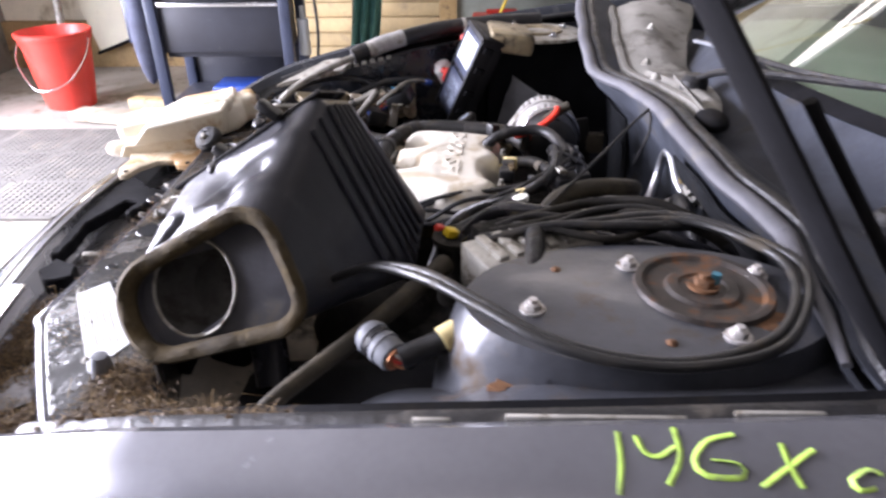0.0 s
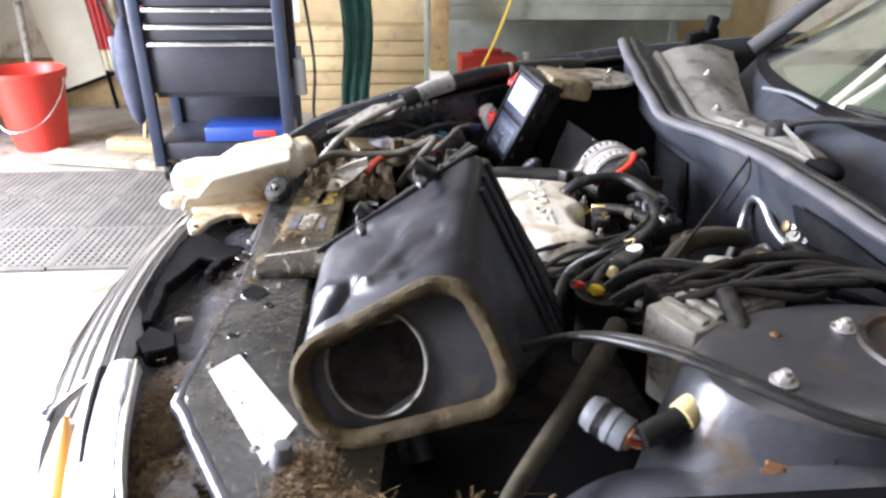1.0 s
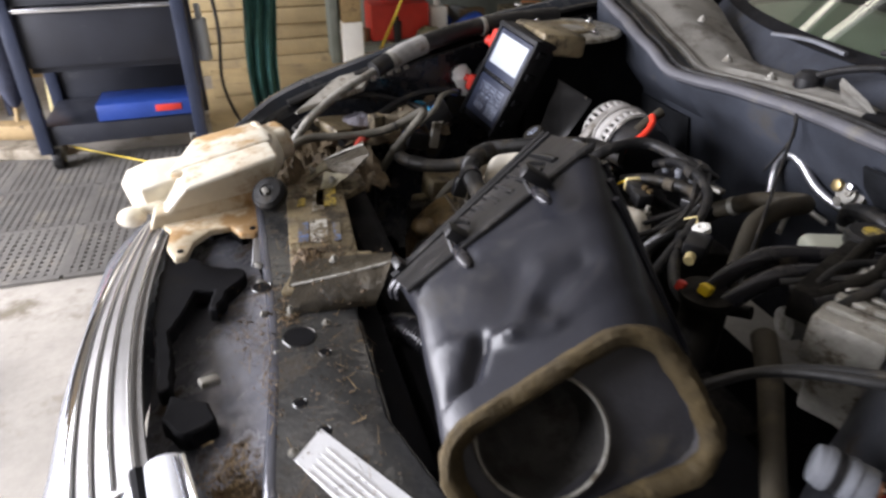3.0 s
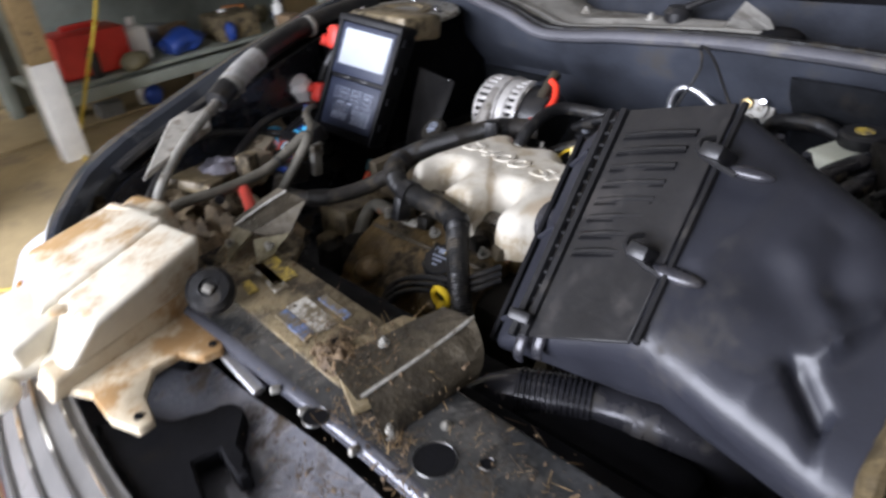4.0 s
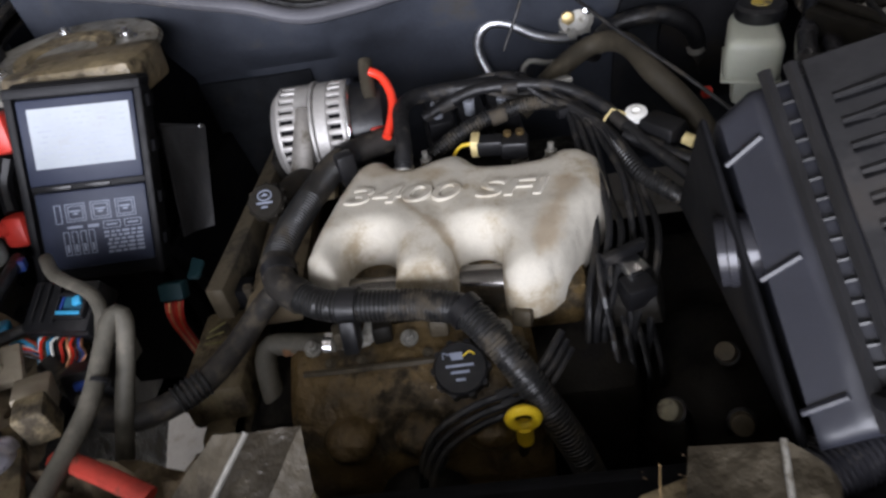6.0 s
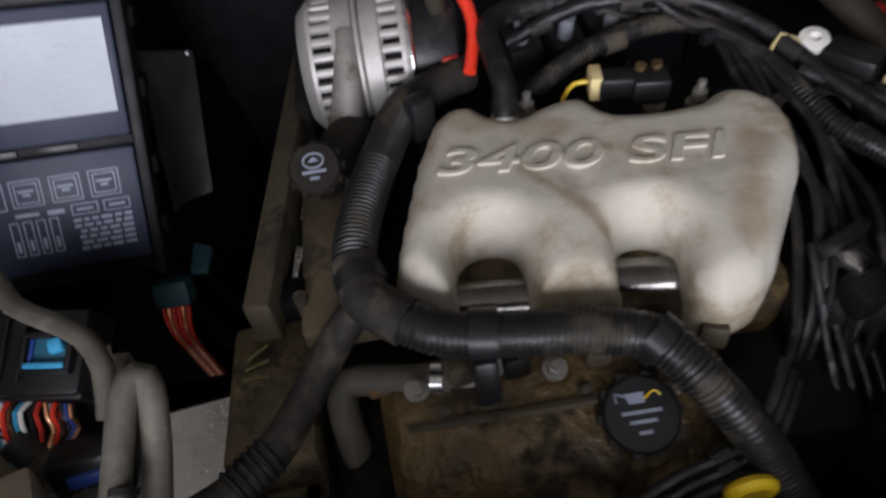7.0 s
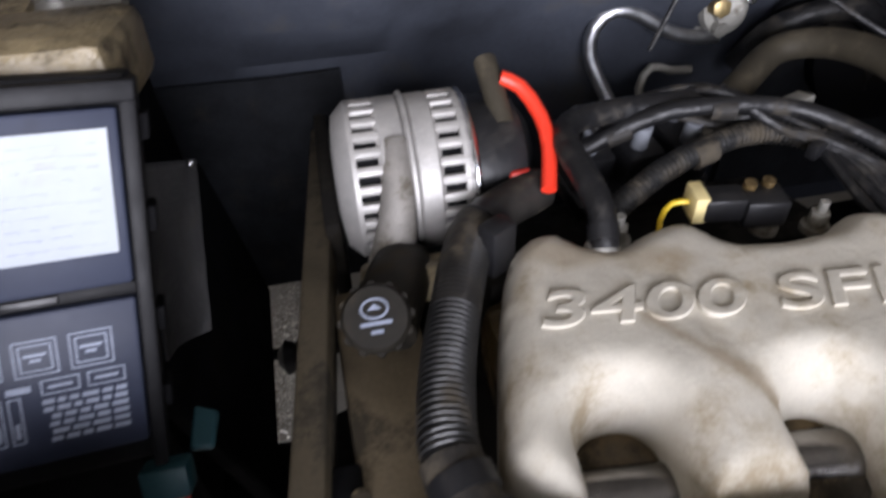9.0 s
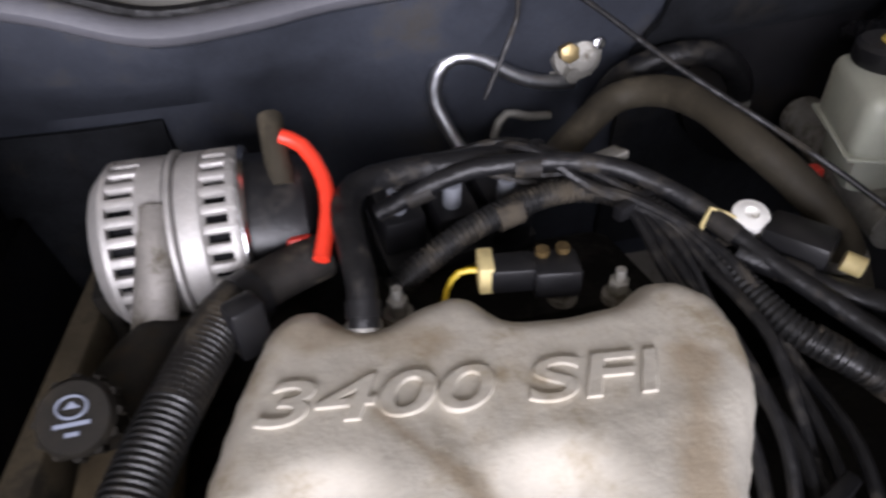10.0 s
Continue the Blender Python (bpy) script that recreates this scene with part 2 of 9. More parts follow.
bore_dust = mat("dusty_bore", (0.045, 0.043, 0.040), 0.7, 0, 0.5, 16, 0.4, 200, dirt=(0.022, 0.019, 0.015), dirt_at=0.52, dirt_scale=18)
# pale tone also stands in for light reflected by the windscreen
dash_m = mat("dashboard_vinyl", (0.34, 0.36, 0.30), 0.6, 0, 0.1, 3, 0.1, 200, dirt=(0.22, 0.23, 0.19), dirt_at=0.6, dirt_scale=2)
paint_green = mat("paint_marker", (0.40, 0.62, 0.10), 0.55, 0, 0.35, 90, 0.1, dirt=(0.20, 0.26, 0.10), dirt_at=0.58, dirt_scale=70)
litter_m = mat("leaf_litter", (0.095, 0.060, 0.030), 0.85, 0, 0.6, 40, 0.4, 300, dirt=(0.21, 0.145, 0.08), dirt_at=0.58, dirt_scale=60)
needle_m = mat("dry_needles", (0.26, 0.17, 0.075), 0.8, 0, 0.5, 60, 0.0)
concrete = mat("concrete", (0.295, 0.272, 0.238), 0.75, 0, 0.34, 1.6, 0.4, 55, dirt=(0.17, 0.145, 0.105), dirt_at=0.57, dirt_scale=4.4)
ply_m = mat("plywood", (0.42, 0.32, 0.17), 0.8, 0, 0.25, 2.4, 0.2, 70, dirt=(0.27, 0.21, 0.13), dirt_at=0.58, dirt_scale=4)
mat_tile = mat("grey_floor_tile", (0.120, 0.113, 0.102), 0.8, 0, 0.2, 10, 0.2, 120, dirt=(0.19, 0.170, 0.138), dirt_at=0.60, dirt_scale=5, random_tint=0.15)
wall_m = mat("white_wall", (0.80, 0.76, 0.64), 0.8, 0, 0.15, 2.5, 0.2, 40, dirt=(0.42, 0.37, 0.26), dirt_at=0.58, dirt_scale=2.5)
dim_wall = mat("bare_block_wall", (0.20, 0.19, 0.17), 0.9, 0, 0.2, 3, 0.3, 40, dirt=(0.12, 0.11, 0.09), dirt_at=0.6, dirt_scale=3)
ceiling_m = mat("ceiling_boards", (0.26, 0.25, 0.23), 0.85, 0, 0.1, 3, 0.2, 40)
wood_m = mat("rough_wood", (0.36, 0.25, 0.12), 0.75, 0, 0.35, 9, 0.3, 90, dirt=(0.14, 0.10, 0.06), dirt_at=0.58)
chest_m = mat("chest_enamel", (0.022, 0.024, 0.032), 0.42, 0.1, 0.2, 6, 0.05, dirt=(0.08, 0.08, 0.08), dirt_at=0.66)
chest_side = mat("chest_frame_enamel", (0.028, 0.036, 0.062), 0.38, 0.1, 0.2, 6, 0.05)
silver_trim = mat("silver_trim", (0.72, 0.73, 0.75), 0.25, 1.0, 0.05, 12, 0.02)
teal_m = mat("teal_tarp", (0.05, 0.17, 0.16), 0.7, 0, 0.3, 10, 0.3, 80)
yellow_cord = mat("yellow_cord", (0.72, 0.52, 0.06), 0.5, 0, 0.15, 20, 0.05)
bench_m = mat("bench_grey_green", (0.24, 0.26, 0.22), 0.55, 0, 0.2, 6, 0.1)
cloth = mat("dark_cloth", (0.03, 0.035, 0.06), 0.9, 0, 0.3, 14, 0.3)
tube_glow = mat("lamp_tube", (1.0, 0.97, 0.90), 0.5, 0, 0.0, 10, 0.0, glow=3.6)
lamp_white = mat("lamp_enamel", (0.75, 0.75, 0.72), 0.5, 0, 0.05, 6, 0.0)
amber = mat("amber_lens", (0.62, 0.26, 0.04), 0.15, 0, 0.15, 12, 0.05, coat=0.6)
lens_m = mat("lamp_lens", (0.56, 0.59, 0.64), 0.36, 0.0, 0.12, 6, 0.02, coat=0.5, dirt=(0.34, 0.33, 0.31), dirt_at=0.64, dirt_scale=10)
rim_white = mat("lamp_rim_white", (0.66, 0.68, 0.72), 0.32, 0.0, 0.08, 8, 0.03, dirt=(0.40, 0.37, 0.32), dirt_at=0.68, dirt_scale=20, coat=0.3)


def glass_mat(name, tint, rough=0.02):
    m = bpy.data.materials.new(name)
    m.use_nodes = True
    b = m.node_tree.nodes["Principled BSDF"]
    b.inputs["Base Color"].default_value = (*tint, 1)
    b.inputs["Transmission Weight"].default_value, b.inputs["Roughness"].default_value, b.inputs["IOR"].default_value = 1.0, rough, 1.5
    return m


glass = glass_mat("tinted_glass", (0.72, 0.84, 0.76))


# ---- shapes ----
def V(*p):
    return Vector(p)


def finish(bm, name, material, sharp=38.0):
    bmesh.ops.recalc_face_normals(bm, faces=bm.faces)
    limit = radians(sharp)
    for e in bm.edges:
        e.smooth = len(e.link_faces) == 2 and e.calc_face_angle(0) < limit
    for f in bm.faces:
        f.smooth = True
    me = bpy.data.meshes.new(name)
    bm.to_mesh(me)
    bm.free()
    me.materials.append(material)
    return me


def root_of(ob):
    while ob.parent:
        ob = ob.parent
    return ob


def thing(name, label, category, base, group="", kind=""):
    ob = new(name)
    ob.location = base
    ob.empty_display_size = 0.02
    return tagged(ob, label, category, group, kind)


def part(name, bm, material, parent=None, label="", sharp=38.0):
    if parent is not None:
        bmesh.ops.translate(bm, verts=bm.verts, vec=-root_of(parent).location)
    ob = new(name, finish(bm, name, material, sharp))
    if parent is not None:
        ob.parent = parent
    return tagged(ob, label)


def solo(name, bm, material, label, category, group="", kind="", sharp=38.0):
    """A thing that is one mesh, with its origin at its lowest middle."""
    lo = [min(v.co[i] for v in bm.verts) for i in range(3)]
    hi = [max(v.co[i] for v in bm.verts) for i in range(3)]
    base = V((lo[0] + hi[0]) / 2, (lo[1] + hi[1]) / 2, lo[2])
    bmesh.ops.translate(bm, verts=bm.verts, vec=-base)
    ob = new(name, finish(bm, name, material, sharp))
    ob.location = base
    return tagged(ob, label, category, group, kind)


def bevelled(bm, width, segments=2, angle=30.0):
    if width > 0:
        es = [e for e in bm.edges if len(e.link_faces) == 2 and e.calc_face_angle(0) > radians(angle)]
        bmesh.ops.bevel(bm, geom=es, offset=width, segments=segments, affect="EDGES", profile=0.5, clamp_overlap=True)
    return bm


def add(bm, other):
    me = bpy.data.meshes.new("tmp")
    other.to_mesh(me)
    other.free()
    bm.from_mesh(me)
    bpy.data.meshes.remove(me)
    return bm


def joined(*some):
    bm = bmesh.new()
    for o in some:
        add(bm, o)
    return bm


def box(c, s, rot=(0, 0, 0), bevel=0.004, segments=2):
    bm = bmesh.new()
    bmesh.ops.create_cube(bm, size=1.0, matrix=Matrix.Diagonal((*s, 1)))
    bevelled(bm, bevel, segments)
    bmesh.ops.transform(bm, verts=bm.verts, matrix=pose(*c, *rot))
    return bm


def cyl(p0, p1, r, r2=None, n=24, bevel=0.0):
    p0, p1 = Vector(p0), Vector(p1)
    bm = bmesh.new()
    bmesh.ops.create_cone(bm, cap_ends=True, segments=n, radius1=r, radius2=r if r2 is None else r2, depth=(p1 - p0).length)
    bevelled(bm, bevel, 2, 50)
    bmesh.ops.transform(bm, verts=bm.verts, matrix=Matrix.Translation((p0 + p1) / 2) @ (p1 - p0).to_track_quat("Z", "Y").to_matrix().to_4x4())
    return bm


def ball(c, s, sub=3):
    bm = bmesh.new()
    bmesh.ops.create_icosphere(bm, subdivisions=sub, radius=1.0, matrix=Matrix.Translation(c) @ Matrix.Diagonal((*s, 1)))
    return bm


def lathe(profile, c, axis=(0, 0, 1), n=32):
    """profile: (radius, height) from the base up, turned about axis through c."""
    bm = bmesh.new()
    rings = []
    for r, h in profile:
        rings.append([bm.verts.new((r * math.cos(2 * math.pi * k / n), r * math.sin(2 * math.pi * k / n), h)) for k in range(n)])
    for a, b in zip(rings, rings[1:]):
        for k in range(n):
            bm.faces.new((a[k], a[(k + 1) % n], b[(k + 1) % n], b[k]))
    bm.faces.new(rings[0][::-1])
    bm.faces.new(rings[-1])
    bmesh.ops.remove_doubles(bm, verts=bm.verts, dist=1e-6)
    bmesh.ops.transform(bm, verts=bm.verts, matrix=Matrix.Translation(c) @ Vector(axis).to_track_quat("Z", "Y").to_matrix().to_4x4())
    return bm


def spline(pts, step=0.012, closed=False):
    pts = [Vector(p) for p in pts]
    out = []
    n = len(pts)
    for i in range(n if closed else n - 1):
        if closed:
            a, b, c, d = pts[i - 1], pts[i], pts[(i + 1) % n], pts[(i + 2) % n]
        else:
            a, b, c, d = pts[max(i - 1, 0)], pts[i], pts[i + 1], pts[min(i + 2, n - 1)]
        m = max(2, int((c - b).length / step))
        for k in range(m):
            t = k / m
            out.append(0.5 * ((2 * b) + (c - a) * t + (2 * a - 5 * b + 4 * c - d) * t * t + (3 * b - a - 3 * c + d) * t ** 3))
    if not closed:
        out.append(pts[-1])
    return out


def sweep(pts, r, n=12, ribs=0.0, pitch=0.0055, step=0.012, flat=1.0, closed=False, ends=None):
    """A tube along a smooth line; ribs: depth of the rings of a corrugated tube; ends: (r0, r1) taper."""
    line = spline(pts, step, closed)
    if ribs:
        fine, dist = [], 0.0
        for a, b in zip(line, line[1:]):
            length = (b - a).length
            k = max(1, round(length / (pitch / 4)))
            fine += [a.lerp(b, j / k) for j in range(k)]
        line = fine + [line[-1]]
    bm = bmesh.new()
    rings = []
    up = Vector((0, 0, 1))
    tangent0 = (line[1] - line[0]).normalized()
    side = tangent0.cross(up)
    if side.length < 1e-3:
        side = Vector((1, 0, 0))
    side.normalize()
    total = len(line)
    for i, p in enumerate(line):
        t = (line[min(i + 1, total - 1)] - line[max(i - 1, 0)])
        if closed:
            t = line[(i + 1) % total] - line[i - 1]
        t.normalize()
        side = (side - t * side.dot(t)).normalized()
        v = t.cross(side)
        rr = r if ends is None else ends[0] + (ends[1] - ends[0]) * i / (total - 1)
        if ribs:
            rr += ribs * (0.5 if (i // 2) % 2 else -0.5)
        rings.append([bm.verts.new(p + side * (rr * math.cos(2 * math.pi * k / n)) + v * (rr * flat * math.sin(2 * math.pi * k / n))) for k in range(n)])
    pairs = list(zip(rings, rings[1:])) + ([(rings[-1], rings[0])] if closed else [])
    for a, b in pairs:
        for k in range(n):
            bm.faces.new((a[k], a[(k + 1) % n], b[(k + 1) % n], b[k]))
    if not closed:
        bm.faces.new(rings[0][::-1])
        bm.faces.new(rings[-1])
    return bm


def prism(outline, z0, z1, bevel=0.003, segments=2):
    """An upright prism over an outline of (x, y)."""
    bm = bmesh.new()
    f = bm.faces.new([bm.verts.new((x, y, z0)) for x, y in outline])
    r = bmesh.ops.extrude_face_region(bm, geom=[f])
    bmesh.ops.translate(bm, verts=[v for v in r["geom"] if isinstance(v, bmesh.types.BMVert)], vec=(0, 0, z1 - z0))
    bmesh.ops.recalc_face_normals(bm, faces=bm.faces)
    return bevelled(bm, bevel, segments)


def slab(corners, thick, bevel=0.001):
    """A plate over four or more corners in space, of one thickness, grown away from its face's normal."""
    c = [Vector(p) for p in corners]
    nrm = Vector((0, 0, 0))
    for a, b in zip(c, c[1:] + c[:1]):
        nrm += a.cross(b)
    nrm.normalize()
    bm = bmesh.new()
    top = [bm.verts.new(p) for p in c]
    low = [bm.verts.new(p - nrm * thick) for p in c]
    bm.faces.new(top)
    bm.faces.new(low[::-1])
    for i in range(len(c)):
        j = (i + 1) % len(c)
        bm.faces.new((top[i], low[i], low[j], top[j]))
    bmesh.ops.recalc_face_normals(bm, faces=bm.faces)
    return bevelled(bm, bevel, 1)


def loft(rings, caps=(True, True)):
    bm = bmesh.new()
    rs = [[bm.verts.new(p) for p in ring] for ring in rings]
    n = len(rs[0])
    for a, b in zip(rs, rs[1:]):
        for k in range(n):
            bm.faces.new((a[k], a[(k + 1) % n], b[(k + 1) % n], b[k]))
    if caps[0]:
        bm.faces.new(rs[0][::-1])
    if caps[1]:
        bm.faces.new(rs[-1])
    return bm


def rquad(corners, r, n=5):
    """The outline of a four-cornered shape in space with rounded corners, n points a corner."""
    c = [Vector(p) for p in corners]
    out = []
    for i in range(4):
        p, a, b = c[i], c[i - 1], c[(i + 1) % 4]
        q0, q1 = p + (a - p).normalized() * r, p + (b - p).normalized() * r
        for k in range(n):
            t = k / (n - 1)
            out.append(q0 * (1 - t) ** 2 + p * 2 * t * (1 - t) + q1 * t * t)
    return out


def sheet(grid, thick=0.0):
    """A skin over a grid of points (rows of equal length), thickened downwards along z."""
    bm = bmesh.new()
    rows = [[bm.verts.new(p) for p in row] for row in grid]
    for a, b in zip(rows, rows[1:]):
        for k in range(len(a) - 1):
            bm.faces.new((a[k], a[k + 1], b[k + 1], b[k]))
    if thick:
        bmesh.ops.recalc_face_normals(bm, faces=bm.faces)
        bmesh.ops.solidify(bm, geom=list(bm.faces), thickness=thick)
    return bm


def lettering(words, size, extrude, m, stretch=1.0, shear=0.0, bevel=0.0):
    """A mesh of words in the built-in font, in the x-y plane of m."""
    cu = bpy.data.curves.new("words", "FONT")
    cu.body, cu.size, cu.extrude, cu.align_x, cu.shear, cu.bevel_depth = words, size, extrude, "LEFT", shear, bevel
    ob = bpy.data.objects.new("words", cu)
    scene.collection.objects.link(ob)
    me = bpy.data.meshes.new_from_object(ob.evaluated_get(bpy.context.evaluated_depsgraph_get()))
    bpy.data.objects.remove(ob)
    bpy.data.curves.remove(cu)
    bm = bmesh.new()
    bm.from_mesh(me)
    bpy.data.meshes.remove(me)
    bmesh.ops.transform(bm, verts=bm.verts, matrix=m @ Matrix.Diagonal((stretch, 1, 1, 1)))
    return bm


def bolt(p, r=0.008, h=0.008, axis=(0, 0, 1)):
    """A flanged hexagon nut."""
    p, a = Vector(p), Vector(axis).normalized()
    return joined(cyl(p, p + a * h * 0.3, r * 1.45, n=16), cyl(p + a * h * 0.3, p + a * h, r, n=6, bevel=r * 0.1), cyl(p + a * h, p + a * h * 1.5, r * 0.5, n=10))


# ---- the garage ----
def structure(name, bm, material, label, category):
    return solo(name, bm, material, label, category, kind="structure")


structure("floor", box((0.2, 1.2, -0.06), (9.0, 8.2, 0.12), bevel=0), concrete, "pale worn concrete garage floor", "floor")
structure("wall_back", box((0.2, 5.25, 1.55), (9.0, 0.1, 3.1), bevel=0), wall_m, "off-white painted garage wall with grime", "wall")
structure("wall_front", box((0.2, -2.85, 1.55), (9.0, 0.1, 3.1), bevel=0), dim_wall, "bare grey block wall", "wall")
structure("wall_right", box((4.65, 1.2, 1.55), (0.1, 8.0, 3.1), bevel=0), dim_wall, "bare grey block wall", "wall")
structure("wall_left", joined(box((-3.25, 4.4, 1.55), (0.1, 1.6, 3.1), bevel=0), box((-3.25, -1.3, 1.55), (0.1, 3.0, 3.1), bevel=0), box((-3.25, 1.9, 2.90), (0.1, 3.4, 0.40), bevel=0)), dim_wall,
          "bare block wall round an open garage doorway", "wall")
structure("ceiling", box((0.2, 1.2, 3.16), (9.0, 8.2, 0.1), bevel=0), ceiling_m, "plain pale garage ceiling", "ceiling")
structure("ground", box((-12.3, 1.2, -0.08), (16.0, 30.0, 0.1), bevel=0), concrete, "pale concrete yard outside the doorway", "ground")


def strip_light(x, y, turn):
    t = thing("ceiling_light", "long white fluorescent strip light on the ceiling", "ceiling light", (x, y, 3.0), "strip lights on the ceiling")
    m = pose(x, y, 3.0, 0, 0, turn)
    b = box((0, 0, 0.07), (1.5, 0.16, 0.08), bevel=0.006)
    bmesh.ops.transform(b, verts=b.verts, matrix=m)
    part("fixture", b, lamp_white, t)
    for dy in (-0.045, 0.045):
        c = cyl((-0.7, dy, 0.0), (0.7, dy, 0.0), 0.018, n=12)
        bmesh.ops.transform(c, verts=c.verts, matrix=m)
        part("tube", c, tube_glow, t, "glowing white tube")


for lx, ly in ((-0.9, -0.7), (-0.9, 2.5), (1.7, -0.6), (1.7, 2.4), (-2.6, 3.9)):
    strip_light(lx, ly, 0)
strip_light(1.16, 4.06, -43)
strip_light(1.13, 4.56, 0)


# open tiles underfoot: one mesh, many tiles
def tile_mesh(size, cells):
    bm = bmesh.new()
    h, bar = 0.012, size / cells * 0.6
    for k in range(cells + 1):
        p = -size / 2 + k * size / cells
        w = bar * (1.6 if k in (0, cells) else 1.0)
        for vert in (0, 1):
            c, s = ((p, 0), (w, size)) if vert else ((0, p), (size, w))
            z0, z1 = 0.0, h - (0.0 if vert else 0.001)
            vs = [bm.verts.new((c[0] + a * s[0] / 2, c[1] + b * s[1] / 2, z)) for z in (z0, z1) for a, b in ((-1, -1), (1, -1), (1, 1), (-1, 1))]
            bm.faces.new(vs[4:])
            for i in range(4):
                bm.faces.new((vs[i], vs[(i + 1) % 4], vs[4 + (i + 1) % 4], vs[4 + i]))
    return finish(bm, "floor_tile", mat_tile)


mats_base = thing("floor_matting", "grey perforated interlocking floor tiles laid on concrete", "floor matting", (-1.6, 3.0, 0.0), kind="structure")
tile_me = tile_mesh(0.368, 12)
for i in range(7):
    for j in range(3):
        o = new("floor_tile", tile_me)
        o.parent = mats_base
        o.location = (-2.9 + 0.38 * i + 1.6 + 0.012 * j, 2.66 + 0.38 * j - 3.0 - 0.008 * i, random.uniform(0, 0.002))
        o.rotation_euler = (0, 0, radians(-1.5 + random.uniform(-0.3, 0.3)))

for px, py, rz in ((0.45, 3.75, 3), (1.72, 3.8, 1), (0.45, 4.75, 2)):
    solo("plywood_sheet", box((px, py, 0.011 + 0.019 * (py > 4)), (2.3 if px < 1 else 1.2, 1.55 if py < 4 else 0.9, 0.018), (0, 0, rz), 0.003), ply_m, "stained tan plywood sheet lying on the garage floor", "plywood", "plywood sheets")
solo("plywood_board", box((1.0, 5.17, 0.75), (3.6, 0.03, 1.5), bevel=0.003), ply_m, "tan plywood panel along the wall", "panel")


solo("skirting_board", box((-2.35, 5.16, 0.17), (2.0, 0.05, 0.34), bevel=0.004), wood_m, "brown weathered board along the foot of the wall", "skirting board")
def leaning_board():
    """A cream board with a dark lower rail and a dark leg, standing tilted before the wall."""
    t = thing("leaning_board", "cream panel board on a dark tilted frame beside the tool chest", "board", (-2.3, 5.1, 0.0))
    part("board", slab([(-2.49, 5.085, 0.13), (-2.13, 5.085, 0.26), (-2.35, 5.10, 1.60), (-2.84, 5.10, 1.60)], 0.018, 0.003), mat("cream_board", (0.72, 0.69, 0.55), 0.55, 0, 0.08, 4, 0.05, 90, dirt=(0.55, 0.50, 0.38), dirt_at=0.64, dirt_scale=5), t)
    part("lower_rail", sweep([(-2.50, 5.07, 0.12), (-2.12, 5.07, 0.255)], 0.012, 8, step=0.1), bay_dark, t, "dark lower rail")
    part("leg", sweep([(-2.155, 5.05, 0.0), (-2.22, 5.06, 0.75), (-2.31, 5.07, 1.65)], 0.017, 8, flat=0.7, step=0.1), bay_dark, t, "dark leg")


def red_cloth():
    t = thing("red_cloth", "red cloth with a pale hem hung beside the board", "cloth", (-2.13, 5.0, 0.4))
    fold = lambda i, z: (-2.19 + 0.012 * i - 0.06 * (z - 0.42), 5.015 + 0.012 * math.sin(1.9 * i), z)
    part("drape", sheet([[fold(i, z) for i in range(11)] for z in [0.42 + 0.1 * k for k in range(11)]], 0.004), mat("red_fabric", (0.42, 0.05, 0.05), 0.85, 0, 0.2, 30, 0.3, 300), t)
    part("hem", sheet([[fold(i, z) for i in range(11)] for z in (0.28, 0.34, 0.419)], 0.004), mat("pale_fabric", (0.66, 0.61, 0.47), 0.85, 0, 0.15, 30, 0.3, 300), t, "pale hem")


leaning_board()
red_cloth()
solo("timber_plank", box((-1.75, 3.72, 0.035), (0.75, 0.14, 0.05), (0, 0, -16), 0.005), mat("grey_timber", (0.30, 0.26, 0.20), 0.8, 0, 0.3, 7, 0.3, 90, dirt=(0.16, 0.13, 0.09), dirt_at=0.56), "short weathered grey plank lying on the floor", "plank")


def red_bucket():
    c = V(-2.28, 4.12, 0.0)
    t = thing("bucket", "bright red plastic bucket standing on the floor", "bucket", c)
    prof_out = [(0.135, 0.0), (0.14, 0.004), (0.17, 0.20), (0.188, 0.36), (0.205, 0.43), (0.212, 0.432), (0.214, 0.455), (0.205, 0.46), (0.198, 0.45), (0.165, 0.2), (0.13, 0.02), (0.002, 0.018)]
    part("pail", lathe(prof_out, c, n=40), red_m, t)
    part("handle", sweep([c + V(0.205, 0.0, 0.43), c + V(0.215, -0.12, 0.33), c + V(0.13, -0.23, 0.2), c + V(-0.05, -0.25, 0.16), c + V(-0.2, -0.12, 0.3), c + V(-0.205, 0, 0.43)], 0.004, 8), steel, t, "thin wire handle")
    for s in (1, -1):
        part("handle_lug", box(c + V(0.208 * s, 0, 0.43), (0.02, 0.04, 0.035), bevel=0.004), red_m, t)


red_bucket()


